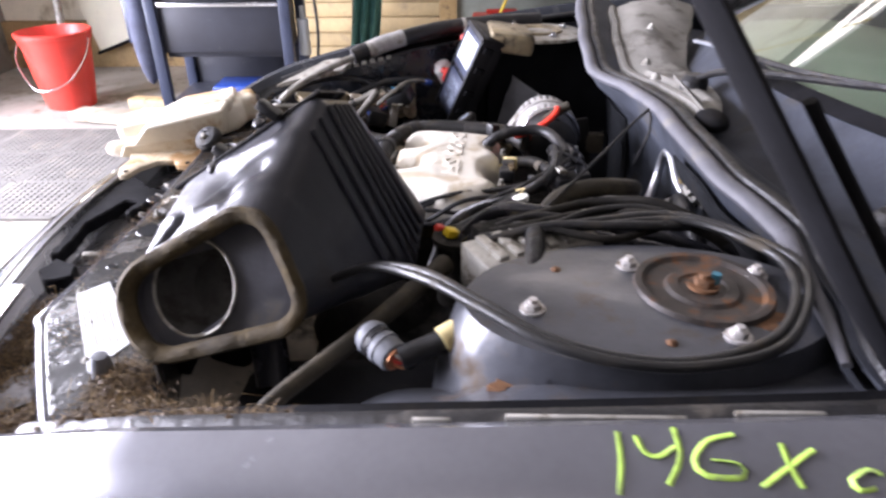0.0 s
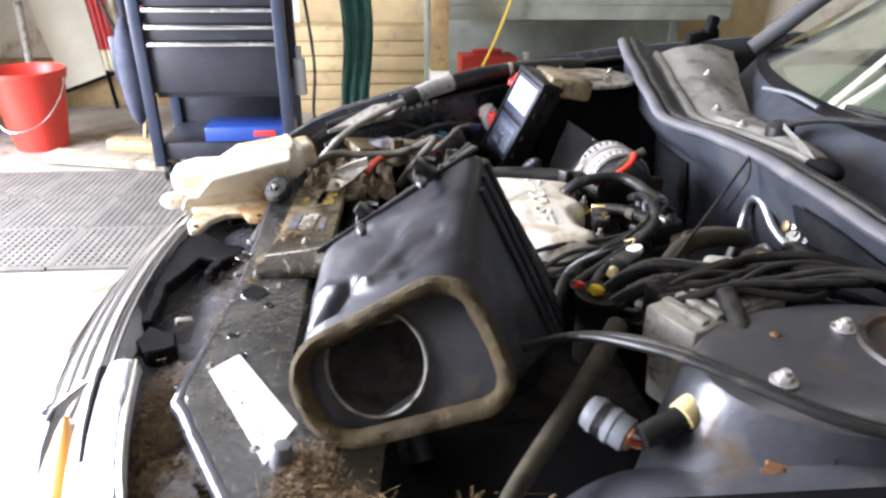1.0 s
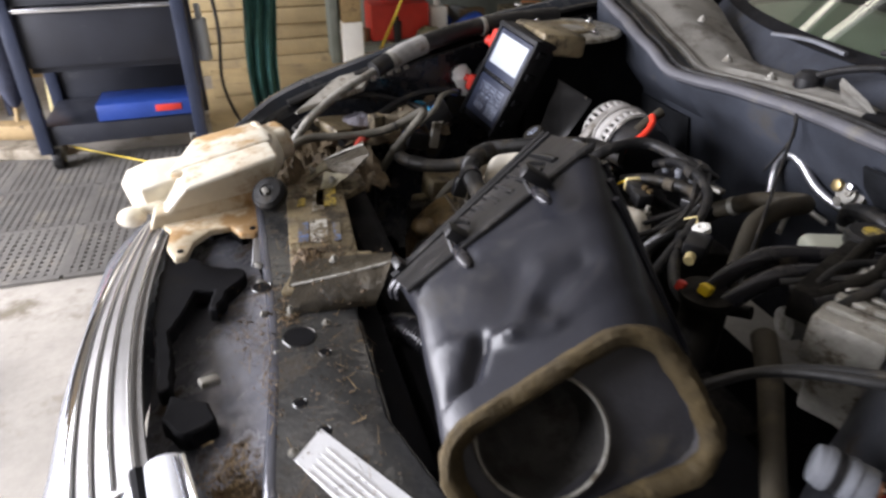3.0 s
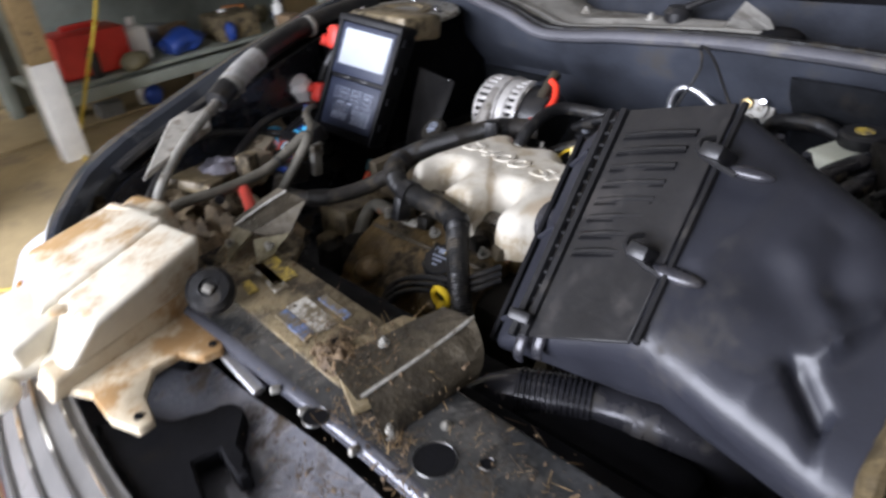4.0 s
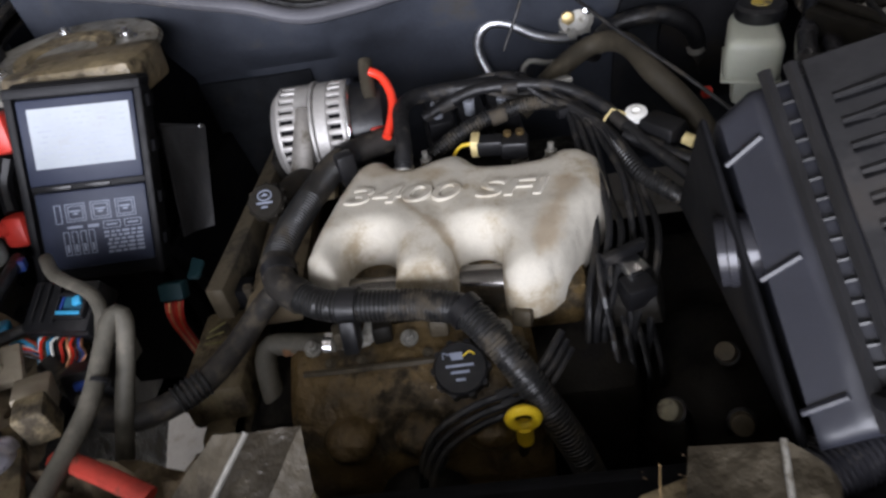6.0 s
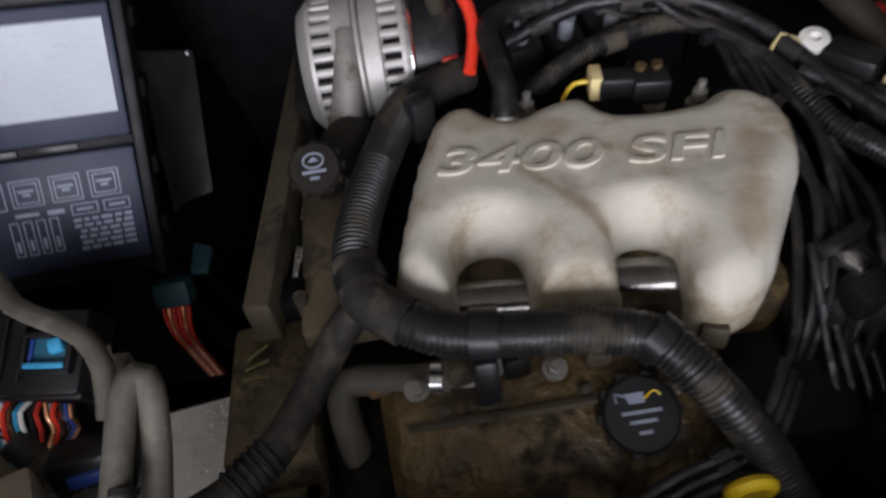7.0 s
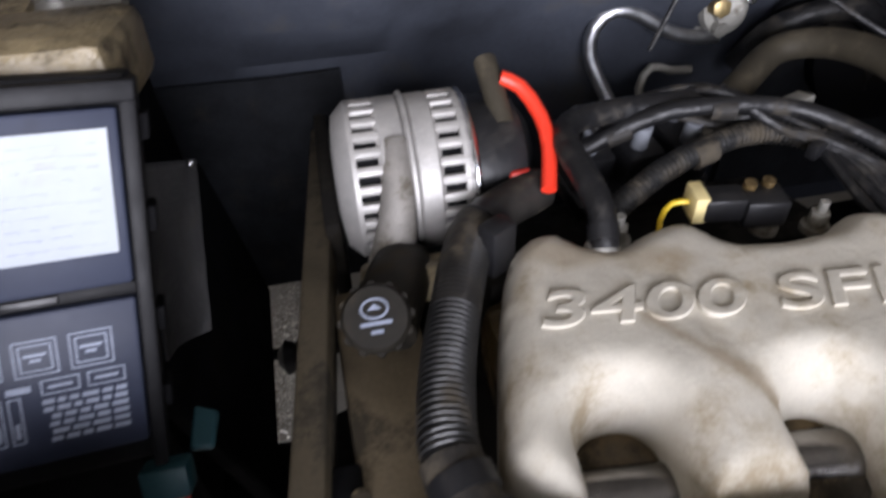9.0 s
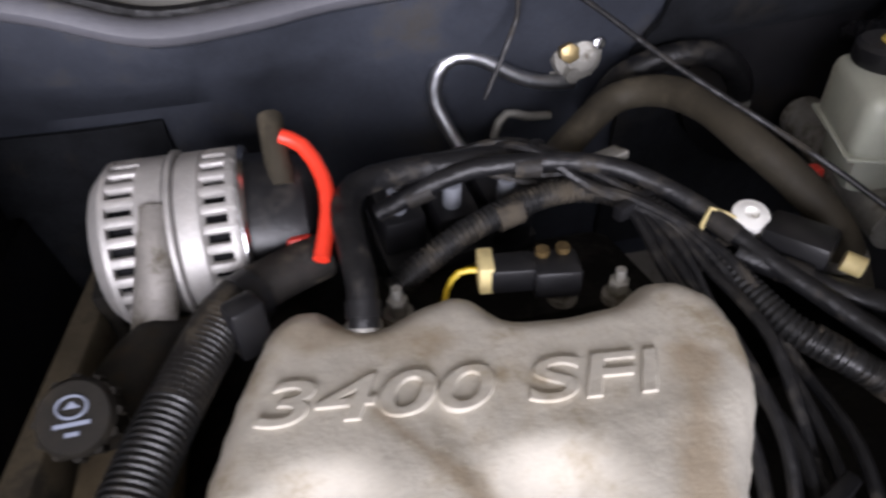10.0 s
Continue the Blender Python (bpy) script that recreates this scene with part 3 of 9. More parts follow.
def tool_chest():
    x0, x1, y = -1.42, -0.70, 3.42
    t = thing("tool_chest", "black rolling tool chest with silver drawer pulls", "tool chest", (-1.06, 3.65, 0))
    for x, lbl in ((x0 + 0.03, ""), (x1 - 0.03, "")):
        for yy in (y + 0.0, y + 0.42):
            part("post", box((x, yy, 0.56), (0.055, 0.045, 0.94), bevel=0.006), chest_side, t, "dark blue enamelled post")
    part("cabinet_body", box((-1.06, y + 0.22, 0.745), (0.60, 0.38, 0.62), bevel=0.006), chest_m, t)
    part("lower_shelf", box((-1.06, y + 0.21, 0.165), (0.66, 0.42, 0.09), bevel=0.006), chest_m, t)
    part("back_panel", box((-1.06, y + 0.43, 0.33), (0.64, 0.015, 0.26), bevel=0.002), chest_m, t)
    tops = [1.035, 0.94, 0.866, 0.788, 0.71, 0.46]
    for a, b in zip(tops, tops[1:]):
        d = part("drawer", box((-1.06, y + 0.02, (a + b) / 2), (0.612, 0.03, a - b - 0.008), bevel=0.004), chest_m, t)
        part("drawer_pull", box((-1.06, y - 0.002, a - 0.014), (0.61, 0.018, 0.02), bevel=0.005), silver_trim, d, "bright silver drawer pull")
    part("top_tray", box((-1.06, y + 0.21, 1.055), (0.72, 0.48, 0.03), bevel=0.006), chest_m, t)
    for x in (x0 + 0.06, x1 - 0.06):
        for yy in (y + 0.03, y + 0.40):
            w = part("caster", cyl((x - 0.02, yy, 0.055), (x + 0.02, yy, 0.055), 0.055, n=20, bevel=0.006), rubber, t)
            part("fork", box((x, yy, 0.095), (0.055, 0.04, 0.06), bevel=0.004), alu_old, w)
    part("side_bin", box((x0 - 0.07, y + 0.2, 0.62), (0.10, 0.36, 0.22), bevel=0.008), chest_side, t)
    solo("blue_case", box((-0.93, y + 0.1, 0.252), (0.44, 0.22, 0.075), bevel=0.008), blue_dark, "flat blue tool case on the lower shelf of the chest", "tool case")
    solo("case_badge", box((-0.85, y - 0.012, 0.256), (0.11, 0.004, 0.03), bevel=0.001), red_m, "small red badge plate on the blue case", "badge")
    solo("work_cloth", ball((x0 - 0.04, y + 0.02, 0.56), (0.06, 0.05, 0.26), 3), cloth, "dark work cloth hung from the chest's side", "cloth")
    solo("spray_bottle", joined(cyl((-0.655, y + 0.05, 0.44), (-0.655, y + 0.05, 0.62), 0.03, n=16, bevel=0.005), cyl((-0.655, y + 0.05, 0.62), (-0.655, y + 0.05, 0.68), 0.014, n=12)), paper, "white bottle hung on the chest's side", "bottle")


tool_chest()


def workbench():
    t = thing("workbench", "grey-green steel workbench along the garage wall", "workbench", (1.0, 4.55, 0))
    part("benchtop", box((1.0, 4.5, 0.83), (1.9, 0.7, 0.05), bevel=0.006), bench_m, t)
    for x in (0.12, 1.88):
        for yy in (4.22, 4.78):
            part("leg", box((x, yy, 0.405), (0.06, 0.06, 0.80), bevel=0.005), bench_m, t)
    part("stretcher", box((1.0, 4.22, 0.2), (1.7, 0.03, 0.06), bevel=0.004), bench_m, t)
    part("shelf", box((1.0, 4.5, 0.25), (1.7, 0.5, 0.02), bevel=0.002), bench_m, t)
    solo("red_toolbox", joined(box((0.46, 4.4, 0.375), (0.36, 0.22, 0.21), bevel=0.012), box((0.46, 4.4, 0.5), (0.2, 0.03, 0.03), bevel=0.01)), red_m, "red metal toolbox on the bench shelf", "toolbox")
    blue_rag = ball((0.95, 4.35, 0.32), (0.13, 0.10, 0.06), 4)
    for v in blue_rag.verts:
        v.co += V(0.6, 0.6, 0.4) * 0.07 * noise.noise(v.co * 11)
    solo("blue_rag", blue_rag, blue_dark, "crumpled blue cloth on the bench shelf", "cloth")
    solo("parts_bin", box((1.3, 4.4, 0.33), (0.26, 0.24, 0.14), bevel=0.012), tan_bracket, "brown cardboard bin of parts on the bench shelf", "box")
    solo("white_jug", joined(box((0.72, 4.4, 0.35), (0.12, 0.1, 0.18), bevel=0.02), cyl((0.72, 4.4, 0.44), (0.72, 4.4, 0.49), 0.022, n=16)), white_plastic, "white plastic jug on the bench shelf", "jug")

    # backing added to hide the lit plywood and keep the shelf in shade
    part("back_panel", box((1.0, 4.80, 0.45), (1.84, 0.02, 0.74), bevel=0.002), bench_m, t, "added backing sheet that keeps the bench shelf dark")
    part("apron", box((1.0, 4.17, 0.765), (1.9, 0.025, 0.085), bevel=0.004), bench_m, t, "grey front rail below the benchtop")
    rnd = random.Random(17)
    tints = (mat("brown_card", (0.24, 0.16, 0.09), 0.8, 0, 0.3, 9, 0.2), blue_dark, mat("black_scrap", (0.02, 0.02, 0.022), 0.6, 0, 0.3, 9, 0.1), mat("orange_scrap", (0.55, 0.19, 0.04), 0.5, 0, 0.2, 9, 0.1), white_plastic, mat("olive_scrap", (0.15, 0.13, 0.07), 0.7, 0, 0.3, 9, 0.2), mat("grey_scrap", (0.22, 0.22, 0.21), 0.5, 0.3, 0.3, 9, 0.1))
    words = ("brown cardboard", "blue plastic", "black plastic", "orange plastic", "white plastic", "olive canvas", "dull grey metal")
    for k in range(26):
        c_ = k % 7
        x, y, z0 = rnd.uniform(0.20, 1.75), rnd.uniform(4.24, 4.62), 0.262 if k < 18 else 0.03
        sx, sy, sz = rnd.uniform(0.05, 0.16), rnd.uniform(0.05, 0.14), rnd.uniform(0.04, 0.14)
        if c_ in (1, 5):
            bm = ball((x, y, z0 + sz * 0.5), (sx * 0.6, sy * 0.6, sz * 0.5), 3)
            for v in bm.verts:
                v.co += V(0.6, 0.6, 0.3) * 0.04 * noise.noise(v.co * 14)
            solo("rag", bm, tints[c_], "crumpled " + words[c_].split()[0] + " rag among the bench clutter", "rag", "clutter about the bench")
        elif c_ in (2, 4):
            solo("bottle", joined(cyl((x, y, z0), (x, y, z0 + sz * 1.3), sx * 0.35, n=16, bevel=0.006), cyl((x, y, z0 + sz * 1.3), (x, y, z0 + sz * 1.6), sx * 0.16, n=12)), tints[c_], words[c_] + " bottle among the bench clutter", "bottle", "clutter about the bench")
        else:
            solo("small_box", box((x, y, z0 + sz * 0.5), (sx, sy, sz), (0, 0, rnd.uniform(-40, 40)), 0.005), tints[c_], words[c_] + " box among the bench clutter", "box", "clutter about the bench")
    solo("blue_tray", box((0.62, 4.35, 0.885), (0.34, 0.24, 0.06), (0, 0, 12), 0.012), blue_dark, "blue plastic tray on the workbench", "tray")
    solo("cardboard_box", box((1.25, 4.42, 0.93), (0.34, 0.28, 0.15), (0, 0, -9), 0.006), ply_m, "brown cardboard box on the workbench", "box")
    solo("white_rag", ball((0.92, 4.3, 0.885), (0.13, 0.10, 0.035), 3), paper, "crumpled white rag on the workbench", "rag")
    solo("orange_case", box((0.30, 4.5, 0.90), (0.26, 0.2, 0.09), (0, 0, 20), 0.014), amber, "orange plastic case on the workbench", "case")
    for k in range(3):
        solo("aerosol_can", joined(cyl((1.55 + 0.09 * k, 4.4 + 0.04 * k, 0.855), (1.55 + 0.09 * k, 4.4 + 0.04 * k, 1.03), 0.033, n=18, bevel=0.004), cyl((1.55 + 0.09 * k, 4.4 + 0.04 * k, 1.03), (1.55 + 0.09 * k, 4.4 + 0.04 * k, 1.06), 0.018, n=12)), (red_m, paper, blue_dark)[k], ("red", "white", "blue")[k] + " aerosol can standing on the workbench", "aerosol can", "cans on the bench")


workbench()

def wooden_post(x, y):
    t = thing("wooden_post", "weathered wooden post with a white-painted foot", "post", (x, y, 0))
    part("shaft", box((x, y, 1.5), (0.10, 0.09, 2.98), bevel=0.006), wood_m, t)
    part("painted_foot", box((x, y, 0.24), (0.108, 0.098, 0.46), bevel=0.006), white_plastic, t, "scuffed white-painted foot")


wooden_post(0.10, 3.95)


def tarp():
    grid = []
    for i in range(15):
        z = 1.75 - i * 0.1235
        row = []
        for k in range(19):
            u = k / 18
            row.append((-0.46 + 0.20 * u * (1 - 0.25 * i / 14) + 0.015 * math.sin(i * 0.9), 3.95 + 0.028 * math.sin(u * 19 + i * 0.3) + 0.01 * math.sin(i), z))
        grid.append(row)
    return sheet(grid, 0.004)


solo("hanging_tarp", tarp(), teal_m, "dark teal tarpaulin hung in folds", "tarp")


def board_stack():
    t = thing("plank_stack", "stack of rough tan boards lying by the wall", "planks", (0.0, 4.95, 0))
    z = 0.0
    for k in range(6):
        part("plank", box((-0.15 + random.uniform(-0.05, 0.05), 4.95 + random.uniform(-0.02, 0.02), z + 0.05), (1.9, 0.24, 0.095), (0, 0, random.uniform(-1, 1)), 0.006), ply_m, t)
        z += 0.1


board_stack()
solo("broom_head", joined(box((-1.62, 3.9, 0.05), (0.42, 0.10, 0.09), (0, 0, -14), 0.012), cyl((-1.62, 3.92, 0.08), (-1.66, 4.9, 1.3), 0.013, n=12)), wood_m, "wooden push broom leaning on the wall", "broom")
solo("timber_lath", cyl((-1.5, 4.1, 0.0), (-1.56, 4.9, 1.2), 0.015, n=8), ytape, "pale wooden stick leaning on the wall", "stick")
for k, (xx, mm, lab) in enumerate(((-1.88, cloth, "dark pole leaning on the wall"), (-2.5, alu_old, "grey steel pole leaning on the wall"))):
    solo("leaning_pole", cyl((xx + 0.12, 4.35, 0.0), (xx - 0.15, 5.15, 1.7), 0.024, n=12), mm, lab, "pole")
solo("red_hose_reel", joined(box((-1.74, 4.8, 0.95), (0.13, 0.12, 0.5), bevel=0.03)), red_m, "red metal bracket on the wall", "wall bracket")
solo("floor_cord", sweep([(-1.4, 3.72, 0.02), (-0.9, 3.3, 0.02), (-0.5, 2.95, 0.026), (-0.2, 2.75, 0.027), (0.3, 3.0, 0.03), (0.5, 3.5, 0.03)], 0.004, 8, step=0.05), yellow_cord, "yellow extension cord lying across the floor", "cord")
solo("air_hose", sweep([(0.90, 4.12, 3.05), (0.75, 4.1, 1.6), (0.50, 4.07, 0.75), (0.29, 4.06, 0.3), (0.17, 4.05, 0.05), (0.10, 3.80, 0.026)], 0.009, 8, step=0.05), yellow_cord, "yellow air hose hanging to the floor", "hose")
solo("wall_hose", sweep([(-2.3, 5.1, 1.3), (-2.1, 5.0, 0.7), (-1.9, 4.85, 0.45), (-1.6, 4.8, 0.35), (-1.3, 4.9, 0.4)], 0.012, 8, step=0.05), rubber, "black hose slung along the wall", "hose")
solo("chest_cable", sweep([(-0.62, 3.5, 1.0), (-0.58, 3.46, 0.6), (-0.6, 3.5, 0.3), (-0.52, 3.55, 0.02)], 0.008, 8, step=0.05), rubber, "black cable hung beside the chest", "cable")


# ---- the car ----
car = thing("car", "dark grey car with its bonnet off and engine bay open", "car", (0.9, 1.14, 0.0))
CY = 1.14


LEFT_CREST = ((-0.64, 0.66, 0.665), (-0.55, 0.50, 0.705), (-0.45, 0.445, 0.742), (-0.30, 0.405, 0.786), (-0.05, 0.347, 0.84), (0.15, 0.316, 0.868), (0.30, 0.296, 0.888), (0.50, 0.280, 0.91), (1.00, 0.270, 0.94))
RIGHT_CREST = ((-0.64, 1.58, 0.665), (-0.55, 1.72, 0.705), (-0.47, 1.79, 0.742), (-0.396, 1.81, 0.77), (-0.274, 1.83, 0.80), (-0.073, 1.87, 0.845), (0.172, 1.935, 0.876), (0.40, 1.97, 0.90), (1.00, 1.99, 0.94))
SECTION = ((-0.014, -0.028), (-0.003, -0.004), (0.008, 0.002), (0.03, -0.002), (0.058, -0.013), (0.09, -0.036), (0.122, -0.078), (0.145, -0.14), (0.157, -0.21), (0.162, -0.35), (0.155, -0.50))


def crest(table, x):
    """Where the crest of a wing runs at x: its y and z."""
    for (x0, y0, z0), (x1, y1, z1) in zip(table, table[1:]):
        if x <= x1:
            s = max(0.0, (x - x0) / (x1 - x0))
            return y0 + (y1 - y0) * s, z0 + (z1 - z0) * s
    return table[-1][1:]


def wing(table, out):
    """A wing's skin, from its inner lip over the crest and down its side; out: which way is outwards."""
    grid = []
    for i in range(42):
        x = -0.62 + i * 0.04
        y, z = crest(table, x)
        low = min(1.0, (z - 0.25) / 0.55)
        grid.append([(x, y + out * d, z + h * (low if h < -0.1 else 1.0)) for d, h in SECTION])
    return sheet(grid, 0.004)


wing_l = part("left_wing", wing(LEFT_CREST, -1), paint, car, "scuffed dark grey front wing")
# the grey car paint again, darkened to hold the right wing's shade
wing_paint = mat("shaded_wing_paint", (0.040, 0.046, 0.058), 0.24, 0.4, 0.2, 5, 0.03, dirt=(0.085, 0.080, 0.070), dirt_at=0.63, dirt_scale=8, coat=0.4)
part("right_wing", wing(RIGHT_CREST, 1), wing_paint, car, "dusty front wing in paint darkened for shade")

# the rubber rail and gutter along each wing's inner edge
for table, inn in ((LEFT_CREST, 1), (RIGHT_CREST, -1)):
    xs = [-0.42 + 0.06 * k for k in range(18)]
    part("wing_seal", sweep([(x, crest(table, x)[0] + inn * 0.024, crest(table, x)[1] - 0.024) for x in xs], 0.013, 8, flat=0.6), rubber, car)
    part("wing_gutter", sheet([[(x, crest(table, x)[0] + inn * d, crest(table, x)[1] - h) for d, h in (((0.010, 0.03), (0.02, 0.045), (0.055, 0.047), (0.066, 0.040), (0.068, 0.055)) if inn > 0 else ((0.006, 0.028), (0.014, 0.040), (0.026, 0.046)))] for x in xs], 0.003), bay_dark, car)

# inner walls of the bay
def apron_z(x, y):
    """Height of the left inner wing panel: a shelf beside the strut tower, falling away in front of it."""
    w = min(1.0, max(0.0, x / 0.10))
    run = ((0.43, 0.775 + 0.020 * w), (0.47, 0.755 + 0.036 * w), (0.53, 0.715 + 0.070 * w), (0.56 + 0.03 * w, 0.60 + 0.14 * w))
    fall = 6.0 * max(0.0, -0.04 - x) ** 2
    for (y0, z0), (y1, z1) in zip(run, run[1:]):
        if y <= y1:
            return z0 + (z1 - z0) * max(0.0, y - y0) / (y1 - y0) - fall
    return run[-1][1] - fall


part("left_apron", sheet([[(x, crest(LEFT_CREST, x)[0] + 0.06, crest(LEFT_CREST, x)[1] - 0.05)] + [(x, y, apron_z(x, y)) for y in (0.43, 0.45, 0.47, 0.50, 0.53, 0.56)] + [(x, 0.595, apron_z(x, 0.60) - 0.05), (x, 0.61, 0.35), (x, 0.62, 0.2)] for x in [-0.16 + 0.02 * k for k in range(35)]], 0.003), apron_m, car, "stained inner wing panel, grey lightened for reflected light")
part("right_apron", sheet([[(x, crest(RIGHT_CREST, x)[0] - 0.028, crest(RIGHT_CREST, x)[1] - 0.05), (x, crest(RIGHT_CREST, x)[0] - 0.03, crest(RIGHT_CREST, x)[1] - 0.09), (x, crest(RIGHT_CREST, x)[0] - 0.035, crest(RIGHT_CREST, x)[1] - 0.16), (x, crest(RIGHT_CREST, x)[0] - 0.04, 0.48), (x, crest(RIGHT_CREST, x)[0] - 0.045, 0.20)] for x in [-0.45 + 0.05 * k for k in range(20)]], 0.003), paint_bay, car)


def strut_top(c, ax, ay, z, top_mat, name, wall_mat, flare=1.0):
    """A strut tower: flared walls under an oval top plate with a round seat."""
    cx, cy = c
    rings = []
    for s, zz in ((1.32, z - 0.42), (1.25, z - 0.20), (1.14, z - 0.07), (1.05, z - 0.012), (1.0, z), (0.9, z + 0.001), (0.6, z + 0.003)):
        s = 1 + (s - 1) * flare if s > 1 else s
        rings.append([(cx + ax * s * math.cos(a), cy + ay * s * math.sin(a), zz) for a in [2 * math.pi * k / 48 for k in range(48)]])
    return part(name, loft(rings, (False, True)), top_mat, car)


tower = strut_top((0.205, 0.545), 0.19, 0.115, 0.818, apron_m, "left_strut_tower", paint_bay)
seat_c = (0.268, 0.556)
part("strut_seat", lathe([(0.072, 0.0), (0.070, 0.005), (0.063, 0.005), (0.058, 0.0005), (0.040, 0.0), (0.036, 0.0035), (0.026, 0.0035), (0.024, 0.0015), (0.002, 0.0015)], (*seat_c, 0.821)), mat("rusty_black", (0.035, 0.028, 0.024), 0.5, 0.2, 0.4, 30, 0.3, 260, dirt=(0.15, 0.065, 0.025), dirt_at=0.57, dirt_scale=30), tower, "rust-flecked round strut seat")
part("strut_nut", bolt((*seat_c, 0.823), 0.011, 0.011), rust, tower, "rusty centre nut")
part("strut_rod", cyl((seat_c[0] + 0.012, seat_c[1] + 0.002, 0.825), (seat_c[0] + 0.013, seat_c[1] + 0.002, 0.838), 0.005), mat("marker_blue", (0.03, 0.19, 0.27), 0.5), tower, "blue paint-marked rod end")
for p in ((0.083, 0.523), (0.202, 0.605), (0.335, 0.581), (0.27, 0.471)):
    part("strut_bolt", bolt((*p, 0.82), 0.009, 0.009), mat("dull_zinc", (0.50, 0.48, 0.46), 0.5, 0.5, 0.3, 60, 0.2, 300, dirt=(0.16, 0.12, 0.08), dirt_at=0.58, dirt_scale=60), tower, "dull zinc flanged nut")
for p in ((0.205, 0.464), (0.12, 0.60)):
    part("plug", ball((*p, 0.82), (0.006, 0.006, 0.004), 2), rust, tower)
part("rust_patch", prism([(0.30 + 0.05 * math.cos(a) * (0.7 + 0.3 * math.sin(3 * a)), 0.50 + 0.02 * math.sin(a) * (0.8 + 0.3 * math.cos(5 * a))) for a in [2 * math.pi * k / 22 for k in range(22)]], 0.817, 0.8205, 0), rust, tower, "patch of rust")

for k, (x, y, rx, ry) in enumerate(((0.10, 0.452, 0.035, 0.012), (0.145, 0.445, 0.022, 0.009), (0.30, 0.452, 0.02, 0.010), (0.05, 0.46, 0.02, 0.010))):
    zc = apron_z(x, y) + 0.001
    part("rust_patch", prism([(x + rx * math.cos(a) * (0.7 + 0.3 * math.sin(3 * a + k)), y + ry * math.sin(a) * (0.8 + 0.3 * math.cos(5 * a + k))) for a in [2 * math.pi * j / 22 for j in range(22)]], zc - 0.010, zc + 0.0025, 0), rust, tower, "patch of rust")
for x, w in ((-0.02, 0.03), (0.10, 0.13), (0.225, 0.06)):
    part("seal_clip", box((x, crest(LEFT_CREST, x)[0] + 0.012, crest(LEFT_CREST, x)[1] - 0.010), (w, 0.004, 0.004), (0, -5, -8), 0.001), alu_old, car, "dusty pale seam strip")

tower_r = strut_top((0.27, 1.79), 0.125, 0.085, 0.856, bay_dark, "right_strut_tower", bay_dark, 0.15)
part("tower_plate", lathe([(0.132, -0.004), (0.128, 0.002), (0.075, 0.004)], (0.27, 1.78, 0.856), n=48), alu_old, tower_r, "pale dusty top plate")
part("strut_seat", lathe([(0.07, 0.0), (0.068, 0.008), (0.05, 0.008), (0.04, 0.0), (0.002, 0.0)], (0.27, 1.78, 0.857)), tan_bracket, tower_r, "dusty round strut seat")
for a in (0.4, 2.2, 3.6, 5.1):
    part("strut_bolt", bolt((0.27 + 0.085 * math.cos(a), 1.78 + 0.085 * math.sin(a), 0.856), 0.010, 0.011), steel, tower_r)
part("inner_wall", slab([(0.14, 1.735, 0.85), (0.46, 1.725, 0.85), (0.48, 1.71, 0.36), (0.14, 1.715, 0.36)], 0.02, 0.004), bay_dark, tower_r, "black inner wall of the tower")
# black slab added where darkness hides the floor
part("inner_wall", slab([(0.14, 1.712, 0.60), (0.47, 1.702, 0.60), (0.48, 1.665, 0.36), (0.14, 1.65, 0.36)], 0.02, 0.004), bay_dark, tower_r, "black slab added for the shade below the tower")
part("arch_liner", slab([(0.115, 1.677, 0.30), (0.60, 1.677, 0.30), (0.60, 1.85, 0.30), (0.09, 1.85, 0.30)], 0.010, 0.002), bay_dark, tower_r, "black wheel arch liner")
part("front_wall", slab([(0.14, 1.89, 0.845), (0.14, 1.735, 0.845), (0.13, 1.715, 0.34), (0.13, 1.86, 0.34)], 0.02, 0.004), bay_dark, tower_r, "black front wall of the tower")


# cowl edge, firewall, windscreen
def cowl_x(y):
    """The front edge of the cowl across the car."""
    pts = [(0.30, 0.33), (0.42, 0.335), (0.53, 0.365), (0.66, 0.388), (0.80, 0.368), (0.95, 0.372), (1.14, 0.388), (1.30, 0.382), (1.40, 0.36), (1.48, 0.347), (1.58, 0.352), (1.75, 0.375), (1.95, 0.41)]
    for (y0, x0), (y1, x1) in zip(pts, pts[1:]):
        if y0 <= y <= y1:
            s = (y - y0) / (y1 - y0)
            s = s * s * (3 - 2 * s)
            return x0 + (x1 - x0) * s
    return pts[0][1] if y < pts[0][0] else pts[-1][1]


def cowl_z(y):
    return 0.822 + 0.028 * math.exp(-((y - 0.95) / 0.38) ** 2) + 0.112 * max(0.0, (y - 1.46) / 0.49) ** 0.7


YS = [0.34 + 0.025 * k for k in range(64)]
seal_end = 0.64
seal_at = lambda y: (cowl_x(y) + 0.008, y, cowl_z(y))
part("cowl_seal", sweep([seal_at(seal_end)] + [seal_at(y) for y in YS[::3] if y > seal_end + 0.02], 0.015, 12, flat=0.75), strip_m, car, "grey rubber cowl seal")
part("seal_tail", sweep([seal_at(seal_end + 0.004), seal_at(0.56), seal_at(0.48), seal_at(0.42)], 0.0145, 12, ends=(0.0145, 0.0045), flat=0.75), strip_m, car, "thin grey tail of the cowl seal")
part("cowl_seal_lip", sweep([(cowl_x(y) + 0.034, y, cowl_z(y) + 0.006) for y in YS[::3]], 0.009, 8, flat=0.8), rubber, car)
part("firewall", sheet([[(cowl_x(y) + 0.02, y, cowl_z(y) - 0.014), (cowl_x(y) + 0.035, y, 0.79), (0.465, y, 0.72), (0.485, y, 0.60), (0.49, y, 0.38)] for y in YS], 0.006), firewall_m, car, "dark insulated firewall")

